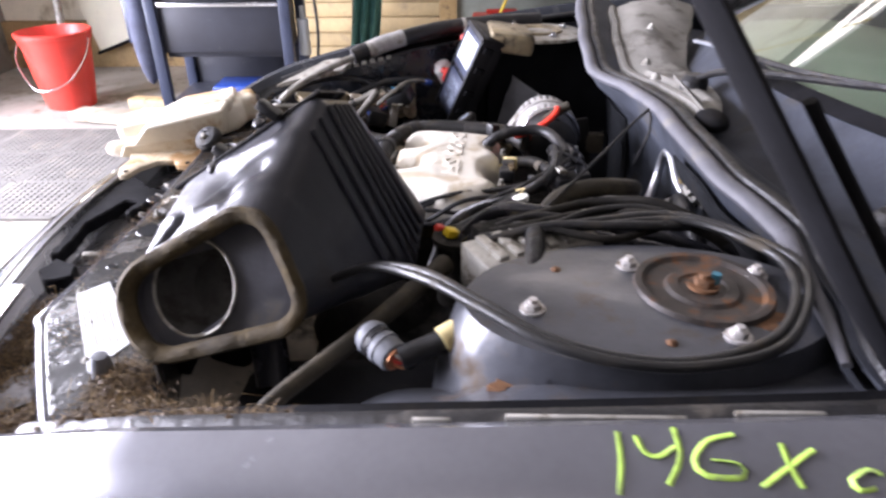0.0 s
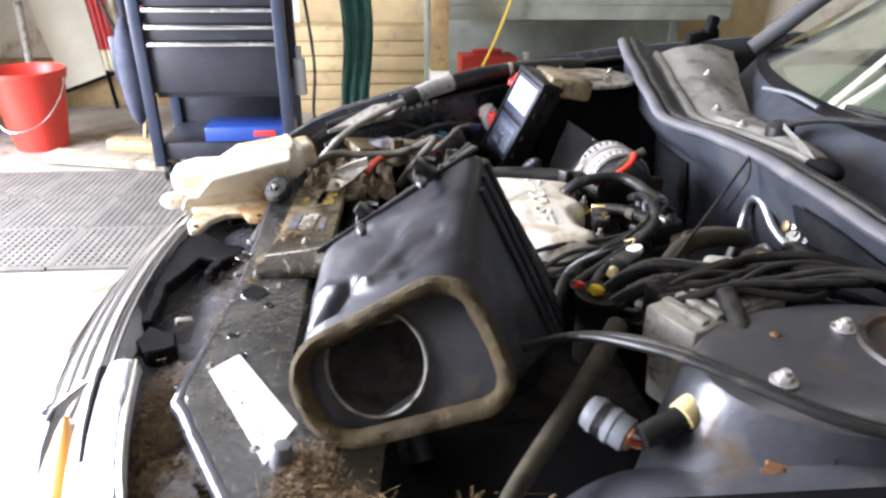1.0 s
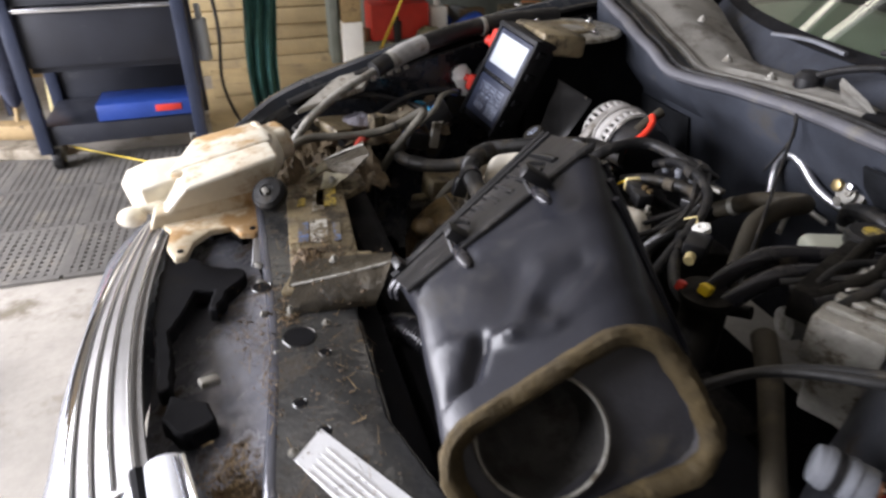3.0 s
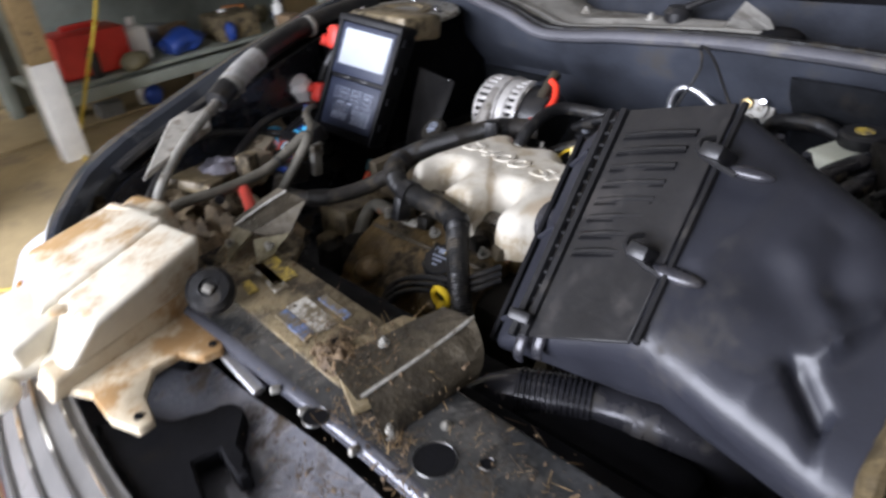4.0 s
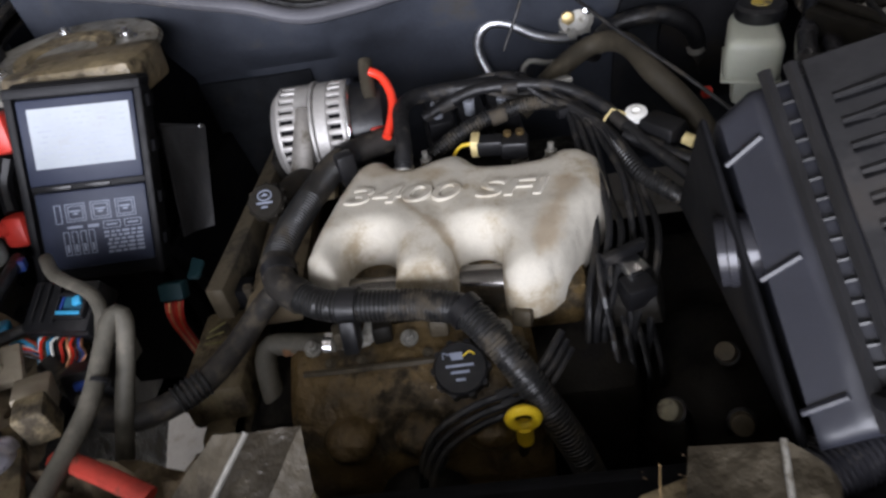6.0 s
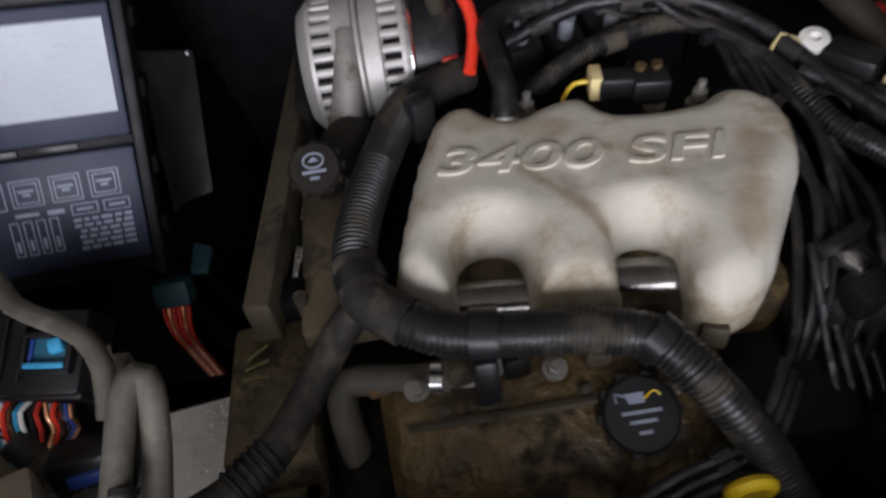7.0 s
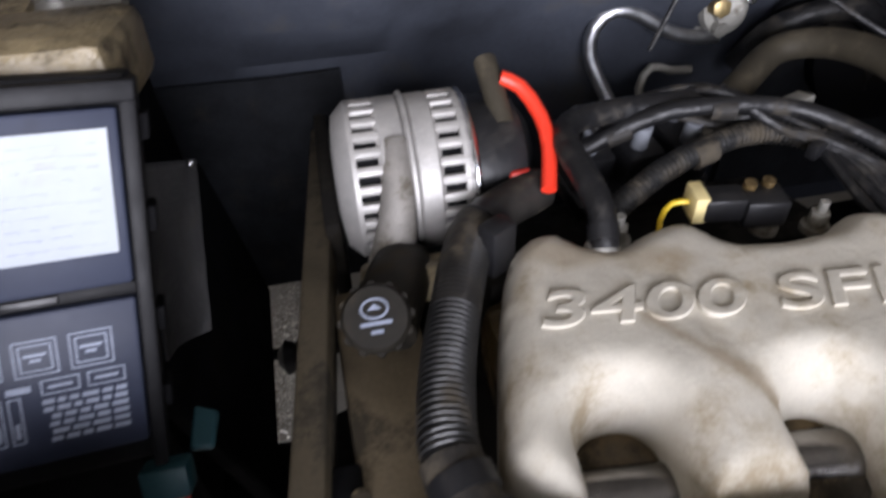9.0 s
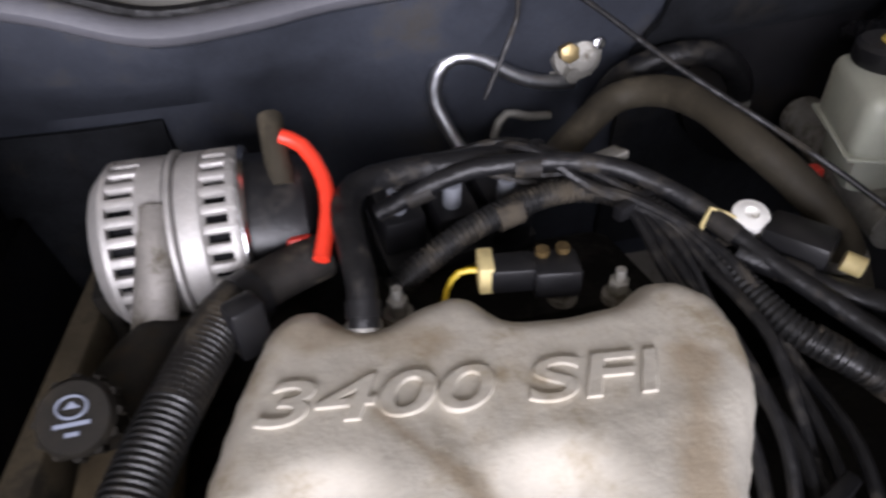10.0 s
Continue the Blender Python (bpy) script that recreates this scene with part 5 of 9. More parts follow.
def air_box():
    t = thing("air_filter_housing", "dusty black plastic air filter housing lying loose, foam-edged inlet", "air filter housing", (-0.2, 0.85, 0.62))
    inlet = [(-0.406, 0.674, 0.770), (-0.214, 0.664, 0.882), (-0.152, 0.594, 0.760), (-0.364, 0.612, 0.693)]
    neck = [(-0.400, 0.72, 0.785), (-0.200, 0.715, 0.900), (-0.115, 0.66, 0.738), (-0.352, 0.68, 0.688)]
    mid = [(-0.378, 0.842, 0.820), (-0.165, 0.862, 0.952), (-0.035, 0.81, 0.685), (-0.350, 0.825, 0.732)]
    far = [(-0.362, 0.985, 0.738), (-0.150, 1.012, 0.902), (-0.020, 0.985, 0.70), (-0.332, 0.972, 0.694)]
    end = [(-0.356, 1.010, 0.715), (-0.150, 1.034, 0.878), (-0.040, 1.004, 0.705), (-0.326, 0.992, 0.690)]
    ring = lambda q, r: rquad(q, r, 6)
    outer = [ring(inlet, 0.052), ring(neck, 0.042), ring(mid, 0.028), ring(far, 0.016), ring(end, 0.014)]
    fine = []
    for a_, b_ in zip(outer, outer[1:]):
        k = max(2, int((Vector(b_[0]) - Vector(a_[0])).length / 0.005))
        fine += [[p.lerp(q, j / k) for p, q in zip(a_, b_)] for j in range(k)]
    fine.append(outer[-1])
    dense = []
    for ring_ in fine:
        row = []
        side = len(ring_) // 4
        for i_, (p, q) in enumerate(zip(ring_, ring_[1:] + ring_[:1])):
            k = 40 if i_ % side == side - 1 else 1
            row += [p.lerp(q, j / k) for j in range(k)]
        dense.append(row)
    width = max(len(r_) for r_ in dense)
    if all(len(r_) == width for r_ in dense):
        fine = dense
    shell = loft(fine, (False, True))
    bmesh.ops.recalc_face_normals(shell, faces=shell.faces)
    shell.normal_update()
    for v in shell.verts:
        if v.co.y > 0.70 and v.co.y < 0.99:
            s_ = noise.noise(v.co * 7.0) * 0.003 + noise.noise(v.co * 22.0) * 0.0008
            d_ = (v.co - V(-0.275, 0.775, 0.85)).length
            s_ -= 0.010 * math.exp(-((d_ / 0.035) ** 2)) - 0.008 * math.exp(-(((v.co - V(-0.245, 0.735, 0.862)).length / 0.03) ** 2))
            w_ = max(0.0, 1.0 - abs(v.co.y - 0.76) / 0.09)
            s_ += w_ * 0.002 * (abs(noise.noise(V(v.co.x * 9 + v.co.y * 5, v.co.y * 11, v.co.z * 9))) - 0.25)
            for c_, e_, wide, deep in DENTS:
                c_, e_ = Vector(c_), Vector(e_)
                r_ = min(1.0, max(0.0, (v.co - c_).dot(e_ - c_) / (e_ - c_).length_squared))
                s_ += deep * math.exp(-(((v.co - c_.lerp(e_, r_)).length / wide) ** 2))
            v.co += v.normal * s_
    part("body", shell, airbox_m, t, sharp=50)

    def shrunk(q, s, off):
        c = sum((Vector(p) for p in q), Vector()) / 4
        return [c + (Vector(p) - c) * s + Vector(off) for p in q]
    nrm = V(-0.33, -0.82, 0.47).normalized()
    rim_ = ring(shrunk(inlet, 0.97, (0, 0, 0)), 0.052)
    plate_ = [p - nrm * 0.018 for p in ring(shrunk(inlet, 0.93, (0, 0, 0)), 0.048)]
    c = V(-0.307, 0.653, 0.772) - nrm * 0.003
    ux_ = V(1, 0, 0.35)
    ux_ = (ux_ - nrm * ux_.dot(nrm)).normalized()
    uy_ = nrm.cross(ux_)

    def turned(p, r_, depth):
        """The point of a circle about the bore's axis that lies nearest to p."""
        q = p - c
        k_ = math.atan2(q.dot(uy_), q.dot(ux_))
        return c + (ux_ * math.cos(k_) + uy_ * math.sin(k_)) * r_ - nrm * depth
    part("inlet_duct", loft([rim_, plate_, [turned(p, 0.060, 0.004) for p in plate_]], (False, False)), duct_dust, t, "dusty grey inlet plate")
    even = [c + ux_ * math.cos(2 * math.pi * k / 48) + uy_ * math.sin(2 * math.pi * k / 48) for k in range(48)]
    part("inner_bore", loft([[turned(p, r_, d_) for p in even] for r_, d_ in ((0.0585, 0.002), (0.0575, 0.020), (0.050, 0.040), (0.040, 0.050))], (False, True)), bore_dust, t, "dusty dark round bore")
    part("inner_ring", sweep([turned(p, 0.059, 0.0) for p in even[::2]], 0.0022, 8, closed=True, step=0.006), alu_old, t, "worn pale round inner rim")
    # foam round the inlet
    foam = sweep([p + V(0.0, -0.004, 0.002) for p in ring(shrunk(inlet, 0.985, (0, 0, 0)), 0.052)], 0.0120, 10, flat=0.75, closed=True, step=0.006)
    for v in foam.verts:
        v.co += V(0.3, -0.6, 0.5) * (0.005 * noise.noise(v.co * 45) + 0.0035 * noise.noise(v.co * 130))
    part("foam_gasket", foam, foam_m, t, "crumbling brown foam gasket")
    # lid strip: rail, fins, seam, louvres
    r0, r1 = Vector(far[1]) + V(0, 0.004, 0.006), Vector(far[0]) + V(0, 0.004, 0.006)
    c0, c1 = Vector(mid[1]), Vector(mid[0])
    n = (r1 - r0).cross(c0 - r0).normalized()
    if n.z < 0:
        n = -n
    for o in (0.012, 0.030):
        part("lid_rail", sweep([r0 + (c0 - r0).normalized() * o + n * 0.002, r1 + (c1 - r1).normalized() * o + n * 0.002], 0.0055, 6, step=0.05), plastic, t)
    for k in range(17):
        s = 0.05 + 0.9 * k / 16
        a = r0.lerp(r1, s)
        part("rail_fin", sweep([a + (c0 - r0).normalized() * 0.012 + n * 0.002, a + (c0 - r0).normalized() * 0.031 + n * 0.002], 0.0018, 5, step=0.05), plastic, t)
    part("lid_seam", sweep([c0 + n * 0.001, c1 + n * 0.001], 0.0035, 6, step=0.05), plastic, t)
    pad = (c0 - r0).normalized() * 0.037
    q_ = [r0 + pad, r1 + (c1 - r1).normalized() * 0.037, c1.lerp(r1, 0.04), c0.lerp(r0, 0.04)]
    part("lid_strip", slab([tuple(p + n * 0.003) for p in q_], 0.004, 0.001), lid_dust, t, "dusty grey lid strip")
    for k in range(8):
        s = 0.13 + 0.52 * k / 7
        a, b = r0.lerp(r1, s), c0.lerp(c1, s)
        p, q = a.lerp(b, 0.30), a.lerp(b, 0.80 - 0.02 * k)
        part("louvre", sweep([p + n * 0.004, p.lerp(q, 0.5) + n * 0.0065, q + n * 0.004], 0.0042, 6, flat=0.55, step=0.03), lid_dust, t)
        dn = (r1 - r0).normalized() * 0.0052
        part("louvre_slot", sweep([p + n * 0.0052 + dn, q + n * 0.0052 + dn], 0.0026, 5, flat=0.4, step=0.03), bay_dark, t)
    for p in (V(-0.232, 0.852, 0.925), V(-0.308, 0.872, 0.856)):
        cl = part("clip", box(p + n * 0.006, (0.034, 0.020, 0.014), (0, 35, -10), 0.003), plastic, t, "black spring clip")
        part("clip_wire", sweep([p + V(0.012, 0.012, 0.012), p + V(0.0, 0.02, 0.012), p + V(-0.014, 0.012, 0.006), p + V(-0.016, -0.02, -0.004)], 0.0028, 6), plastic, cl, "black clip wire")
        part("clip_lug", ball(p + V(-0.010, -0.030, -0.002), (0.008, 0.020, 0.006) if p.z > 0.9 else (0.009, 0.024, 0.007), 3), gloss_black, cl)
    # ribs down the rear wall
    for k in range(7):
        s = 0.62 + 0.18 * k
        a_, b_ = ((neck, mid) if s < 1 else (mid, far))
        u_ = s if s < 1 else s - 1
        p = Vector(a_[1]).lerp(Vector(b_[1]), u_)
        q = Vector(a_[2]).lerp(Vector(b_[2]), u_)
        part("wall_rib", sweep([p.lerp(q, 0.07) + V(0.002, 0, 0.002), p.lerp(q, 0.5) + V(0.003, 0, 0.002), p.lerp(q, 0.92) + V(0.002, 0, 0.002)], 0.0042, 6, step=0.03), airbox_m, t)
    # black matt plate added over the throttle end, standing in for its shade
    part("end_plate", slab([tuple(Vector(p) + V(0.004, 0.006, -0.001)) for p in shrunk(end, 0.99, (0, 0.008, 0))], 0.006, 0.002), bay_dark, t, "added black plate for the shaded end")
    # duct on to the throttle
    part("outlet", sweep([(-0.212, 1.000, 0.792), (-0.209, 1.020, 0.788), (-0.204, 1.040, 0.783)], 0.030, 24), gloss_black, t, "glossy black outlet tube")
    part("outlet_band", lathe([(0.0305, 0), (0.0318, 0.001), (0.0318, 0.007), (0.0305, 0.008)], (-0.2075, 1.026, 0.7865), (0.25, 0.86, -0.2), 36), gloss_black, t, "dark steel hose band")
    lt_ = r1.lerp(r0, 0.07) + (c1 - r1).normalized() * 0.022 + n * 0.006
    part("latch_block", box(lt_, (0.026, 0.024, 0.012), (0, 38, 6), 0.003), plastic, t, "black latch block at the foot of the rail")
    # two hooked hinge straps at the lower end of the rail
    for dx_ in (0.0, 0.020):
        h_ = Vector(far[0]).lerp(Vector(mid[0]), 0.16) + V(dx_ * 0.15, -dx_, dx_ * 0.55)
        part("hinge_strap", sweep([h_ + V(0.020, 0.002, 0.018), h_ + V(0.010, 0.001, 0.012), h_ + V(-0.002, 0.002, 0.003), h_ + V(-0.008, 0.003, -0.010), h_ + V(-0.006, 0.004, -0.020)], 0.0062, 10, flat=0.45, step=0.004), gloss_black, t, "glossy hooked strap")
    for q0_, q1_, s0_ in ((far, end, 0.12), (far, end, 0.5), (far, end, 0.85)):
        e0_, e1_ = Vector(q0_[0]).lerp(Vector(q0_[1]), s0_), Vector(q1_[0]).lerp(Vector(q1_[1]), s0_)
        part("end_rib", sweep([e0_ + V(0, 0.004, -0.002), e1_ + V(0, 0.004, -0.002)], 0.003, 6), airbox_m, t)


air_box()

solo("lower_duct", sheet([[(-0.40 + 0.030 * i, 0.66 + 0.03 * j, 0.575 - 0.010 * i + 0.012 * noise.noise((i * 0.5, j * 0.4, 1.0)) - 0.02 * (i / 5) ** 2) for j in range(13)] for i in range(7)], 0.004), mat("dusty_brown_panel", (0.24, 0.20, 0.145), 0.7, 0, 0.3, 9, 0.3, 200, dirt=(0.035, 0.029, 0.02), dirt_at=0.55, dirt_scale=9), "brown dusty panel low behind the radiator", "panel")
solo("tube_sleeve", sweep([(-0.337, 0.992, 0.644), (-0.318, 0.95, 0.646), (-0.304, 0.918, 0.646)], 0.0285, 18, ribs=0.002, pitch=0.006), gloss_black, "ribbed sleeve round the black tube", "sleeve")


# ---- engine ----
def engine():
    t = thing("engine", "oil-grimed V6 engine with a pale cast aluminium intake cover", "engine", (0.05, 1.3, 0.21))
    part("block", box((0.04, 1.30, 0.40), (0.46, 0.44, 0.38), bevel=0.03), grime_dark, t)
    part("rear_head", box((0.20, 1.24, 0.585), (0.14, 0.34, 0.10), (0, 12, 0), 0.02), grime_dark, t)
    part("lower_manifold", box((0.02, 1.27, 0.60), (0.22, 0.30, 0.10), bevel=0.02), grime, t)
    # intake cover
    out = [(-0.047, 1.447), (-0.066, 1.435), (-0.083, 1.398), (-0.034, 1.396), (-0.019, 1.386), (-0.014, 1.370), (-0.016, 1.351), (-0.030, 1.339), (-0.093, 1.341), (-0.094, 1.270), (-0.047, 1.266), (-0.031, 1.256), (-0.029, 1.242), (-0.032, 1.227), (-0.048, 1.216), (-0.094, 1.219), (-0.109, 1.213),
           (-0.114, 1.194), (-0.106, 1.168), (-0.085, 1.147), (-0.050, 1.125), (0.003, 1.089), (0.042, 1.074), (0.082, 1.075), (0.108, 1.097), (0.113, 1.128), (0.096, 1.15), (0.093, 1.19), (0.098, 1.228), (0.124, 1.242), (0.133, 1.261), (0.126, 1.29), (0.112, 1.318), (0.118, 1.335), (0.140, 1.35), (0.142, 1.378), (0.125, 1.398), (0.064, 1.419)]
    edge = []
    for i in range(len(out)):
        p, q = Vector(out[i]), Vector(out[(i + 1) % len(out)])
        k = max(1, int((q - p).length / 0.005))
        edge += [p.lerp(q, j / k) for j in range(k)]
    soft = [(edge[i - 2] + 2 * edge[i - 1] + 3 * edge[i] + 2 * edge[(i + 1) % len(edge)] + edge[(i + 2) % len(edge)]) / 9 for i in range(len(edge))]

    def within(p):
        hit = False
        for a_, b_ in zip(soft, soft[1:] + soft[:1]):
            if (a_.y > p.y) != (b_.y > p.y) and p.x < (b_.x - a_.x) * (p.y - a_.y) / (b_.y - a_.y) + a_.x:
                hit = not hit
        return hit

    def gap(p):
        return min((p - q).length for q in soft)
    inner = [p for p in (Vector((-0.14 + 0.0062 * i + random.uniform(-0.0008, 0.0008), 1.085 + 0.0062 * j)) for i in range(47) for j in range(60)) if within(p) and gap(p) > 0.003]
    pts = soft + inner
    vs, _, fs, *_ = geometry.delaunay_2d_cdt(pts, [(i, (i + 1) % len(soft)) for i in range(len(soft))], [], 1, 1e-6)

    def height(p):
        d = min(gap(p) / 0.026, 1.0)
        z = 0.668 + 0.042 * math.sqrt(1 - (1 - d) ** 2)
        z += (0.003 * math.exp(-(((p.y - 1.36) / 0.035) ** 2)) + 0.0035 * math.exp(-(((p.y - 1.20) / 0.045) ** 2))) * min(1.0, max(0.0, -p.x / 0.04))
        z -= 0.003 * math.exp(-(((p.y - 1.275 - 0.35 * (p.x + 0.02)) / 0.012) ** 2)) * (1 if p.x < 0.03 else 0.3)
        return z - 0.14 * max(0.0, -0.01 - p.x)
    bm = bmesh.new()
    top = [bm.verts.new((v.x, v.y, height(v))) for v in vs]
    for f in fs:
        bm.faces.new([top[i] for i in f])
    rim = [e for e in bm.edges if len(e.link_faces) == 1]
    r = bmesh.ops.extrude_edge_only(bm, edges=rim)
    for v in r["geom"]:
        if isinstance(v, bmesh.types.BMVert):
            v.co.z = 0.628
    cover = part("intake_cover", bm, alu, t, "stained pale cast aluminium cover", sharp=50)
    ux = V(-0.029, -0.245, 0).normalized()
    m = Matrix.Translation((0.034, 1.402, 0.7100)) @ Matrix(((ux.x, -ux.y, 0), (ux.y, ux.x, 0), (0, 0, 1))).to_4x4()
    part("raised_lettering", lettering("3400 SFI", 0.045, 0.0016, m, 1.58, 0.2, 0.0008), alu, cover, "raised cast lettering")
    for x, y in ((0.118, 1.322), ):
        part("nipple", lathe([(0.0145, 0), (0.0135, 0.014), (0.011, 0.018)], (0.105, 1.327, 0.69), (0.25, 0, 1)), alu_old, cover)
    for x, y in ((0.128, 1.30), (0.118, 1.175), (0.108, 1.135)):
        part("cover_bolt", bolt((x + 0.01, y, 0.675), 0.008, 0.02), alu_old, cover)
    for y0, y1 in ((1.398, 1.330), (1.272, 1.212)):
        part("runner", cyl((-0.052, y0, 0.640), (-0.058, y1, 0.640), 0.020, n=24), mat("dark_steel", (0.20, 0.19, 0.18), 0.25, 1.0, 0.3, 30, 0.1), t, "bare metal intake runner")
        # black block stands for the shade behind the runner
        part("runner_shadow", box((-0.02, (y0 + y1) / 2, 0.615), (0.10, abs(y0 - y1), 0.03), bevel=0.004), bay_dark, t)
    # front rocker cover
    rc = [(-0.095, 0.628), (-0.125, 0.622), (-0.17, 0.606), (-0.215, 0.572), (-0.232, 0.535), (-0.232, 0.46), (-0.095, 0.46)]
    ys = [1.195, 1.205, 1.33, 1.46, 1.472]
    rocker = part("rocker_cover", loft([[(x, y + 0.06 * (x + 0.1), z - (0.012 if k in (0, 4) else 0)) for x, z in rc] for k, y in enumerate(ys)]), grime, t, "oil-stained brown rocker cover")
    part("cover_flange", box((-0.10, 1.335, 0.618), (0.018, 0.29, 0.012), (0, 12, 2), 0.003), rust, rocker, "rust-stained flange")
    for y in (1.225, 1.33, 1.44):
        part("cover_bolt", bolt((-0.118, y, 0.626), 0.007, 0.010, (-0.3, 0, 1)), alu_old, rocker)
    for k, y in enumerate((1.20, 1.245, 1.295, 1.36, 1.405)):
        part("joint_lug", box((-0.108, y, 0.634), (0.026, 0.022, 0.022), (0, 14, 9 * k - 20), 0.004), grime_dark if k % 2 else grime_mid, rocker)
    for y in (1.21, 1.27, 1.31, 1.385, 1.42):
        part("cover_bolt", bolt((-0.135, y, 0.618), 0.0045, 0.006, (-0.4, 0, 1)), grime_mid, rocker)
    part("cover_rib", sweep([(-0.14, 1.20, 0.617), (-0.145, 1.33, 0.6165), (-0.145, 1.45, 0.616)], 0.004, 6), grime_mid, rocker)
    for k in range(3):
        part("dome", ball((-0.205, 1.25 + 0.075 * k, 0.575), (0.03, 0.030, 0.02), 3), grime, rocker)
    # oil filler cap
    a = V(-0.42, 0.06, 0.9).normalized()
    c = V(-0.158, 1.274, 0.608)
    cap = part("oil_filler_cap", lathe([(0.028, 0.0), (0.0295, 0.002), (0.0295, 0.016), (0.027, 0.019), (0.002, 0.0195)], c, a, 36), plastic, t, "black ribbed oil filler cap")
    e1 = V(0, -1, 0)
    e2 = a.cross(e1).normalized() * -1
    if e2.x < 0:
        e2 = -e2
    e1 = (e1 - a * e1.dot(a)).normalized()
    P = lambda u, v: c + a * 0.0200 + e1 * u + e2 * v
    for k in range(10):
        ang = 2 * math.pi * k / 10
        d = e1 * math.cos(ang) + e2 * math.sin(ang)
        part("grip", cyl(c + d * 0.029, c + d * 0.029 + a * 0.016, 0.0040, n=8), plastic, cap)
    part("oil_symbol", slab([P(-0.011, 0.016), P(0.004, 0.016), P(0.004, 0.008), P(-0.008, 0.008)], 0.0008, 0), ink, cap, "pale oil-can symbol")
    part("oil_symbol_spout", sweep([P(0.004, 0.011), P(0.012, 0.016), P(0.0165, 0.012)], 0.0009, 5, step=0.003), yellow_m, cap)
    part("oil_symbol_spout", sweep([P(-0.011, 0.014), P(-0.017, 0.017), P(-0.017, 0.010)], 0.0009, 5, step=0.003), ink, cap)
    for v, w in ((0.003, 0.015), (-0.004, 0.010), (-0.012, 0.005)):
        part("print_bar", slab([P(-w, v), P(w, v), P(w, v - 0.0028), P(-w, v - 0.0028)], 0.0006, 0), ink, cap, "pale unreadable print")
    # side cover, bracket and rail on the pulley side
    part("side_rail", box((0.185, 1.546, 0.638), (0.46, 0.024, 0.05), (0, 1, -4), 0.005), grime_mid, t, "long dark engine-side rail")
    part("side_panel", box((0.06, 1.50, 0.622), (0.24, 0.068, 0.03), (0, 3, 2), 0.006), mat("brown_panel_grime", (0.150, 0.116, 0.072), 0.5, 0.05, 0.4, 14, 0.3, 260, dirt=(0.05, 0.04, 0.026), dirt_at=0.55, dirt_scale=14, spec=0.4), t, "dusty dark side panel")
    br = part("mount_bracket", box((-0.085, 1.562, 0.58), (0.145, 0.075, 0.06), (0, 6, 3), 0.008), tan_bracket, t, "tan grime-coated mount bracket")
    part("bracket_slot", box((-0.01, 1.545, 0.628), (0.03, 0.035, 0.03), bevel=0.004), bay_dark, br)
    part("bracket_stud", cyl((-0.02, 1.53, 0.60), (-0.025, 1.53, 0.65), 0.006), tan_bracket, br)
    for k in range(3):
        part("casting_mark", box((-0.075 + 0.012 * k, 1.575, 0.6112 + 0.0012 * k), (0.003, 0.022, 0.0016), (0, 6, 20 * k), 0.0005), mat("chalk_mark", (0.20, 0.175, 0.07), 0.8, 0, 0.4, 60, 0.2), br, "faded yellow chalk mark")
    part("mount_leg", box((-0.16, 1.55, 0.42), (0.06, 0.06, 0.30), bevel=0.01), tan_bracket, t)
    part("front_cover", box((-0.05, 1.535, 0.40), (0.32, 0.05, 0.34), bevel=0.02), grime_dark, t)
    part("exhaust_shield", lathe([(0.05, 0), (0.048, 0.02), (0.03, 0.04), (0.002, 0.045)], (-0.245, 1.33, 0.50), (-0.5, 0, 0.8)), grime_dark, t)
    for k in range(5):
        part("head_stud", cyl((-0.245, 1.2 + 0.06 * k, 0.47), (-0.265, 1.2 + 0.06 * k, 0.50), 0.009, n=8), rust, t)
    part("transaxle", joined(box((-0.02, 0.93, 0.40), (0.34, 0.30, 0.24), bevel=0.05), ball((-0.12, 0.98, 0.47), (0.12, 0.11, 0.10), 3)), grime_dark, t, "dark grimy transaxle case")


engine()


def throttle_body():
    t = thing("throttle_body", "dull aluminium throttle body with a black sensor", "throttle body", (-0.05, 1.10, 0.63))
    part("housing", cyl((-0.09, 1.045, 0.62), (-0.07, 1.12, 0.60), 0.032, n=28, bevel=0.004), grime_dark, t)
    part("bracket", box((-0.075, 1.075, 0.655), (0.035, 0.03, 0.012), (10, 0, 20), 0.004), steel, t)
    part("sensor", box((-0.10, 1.075, 0.64), (0.03, 0.035, 0.03), (0, 0, 15), 0.004), plastic, t)


throttle_body()


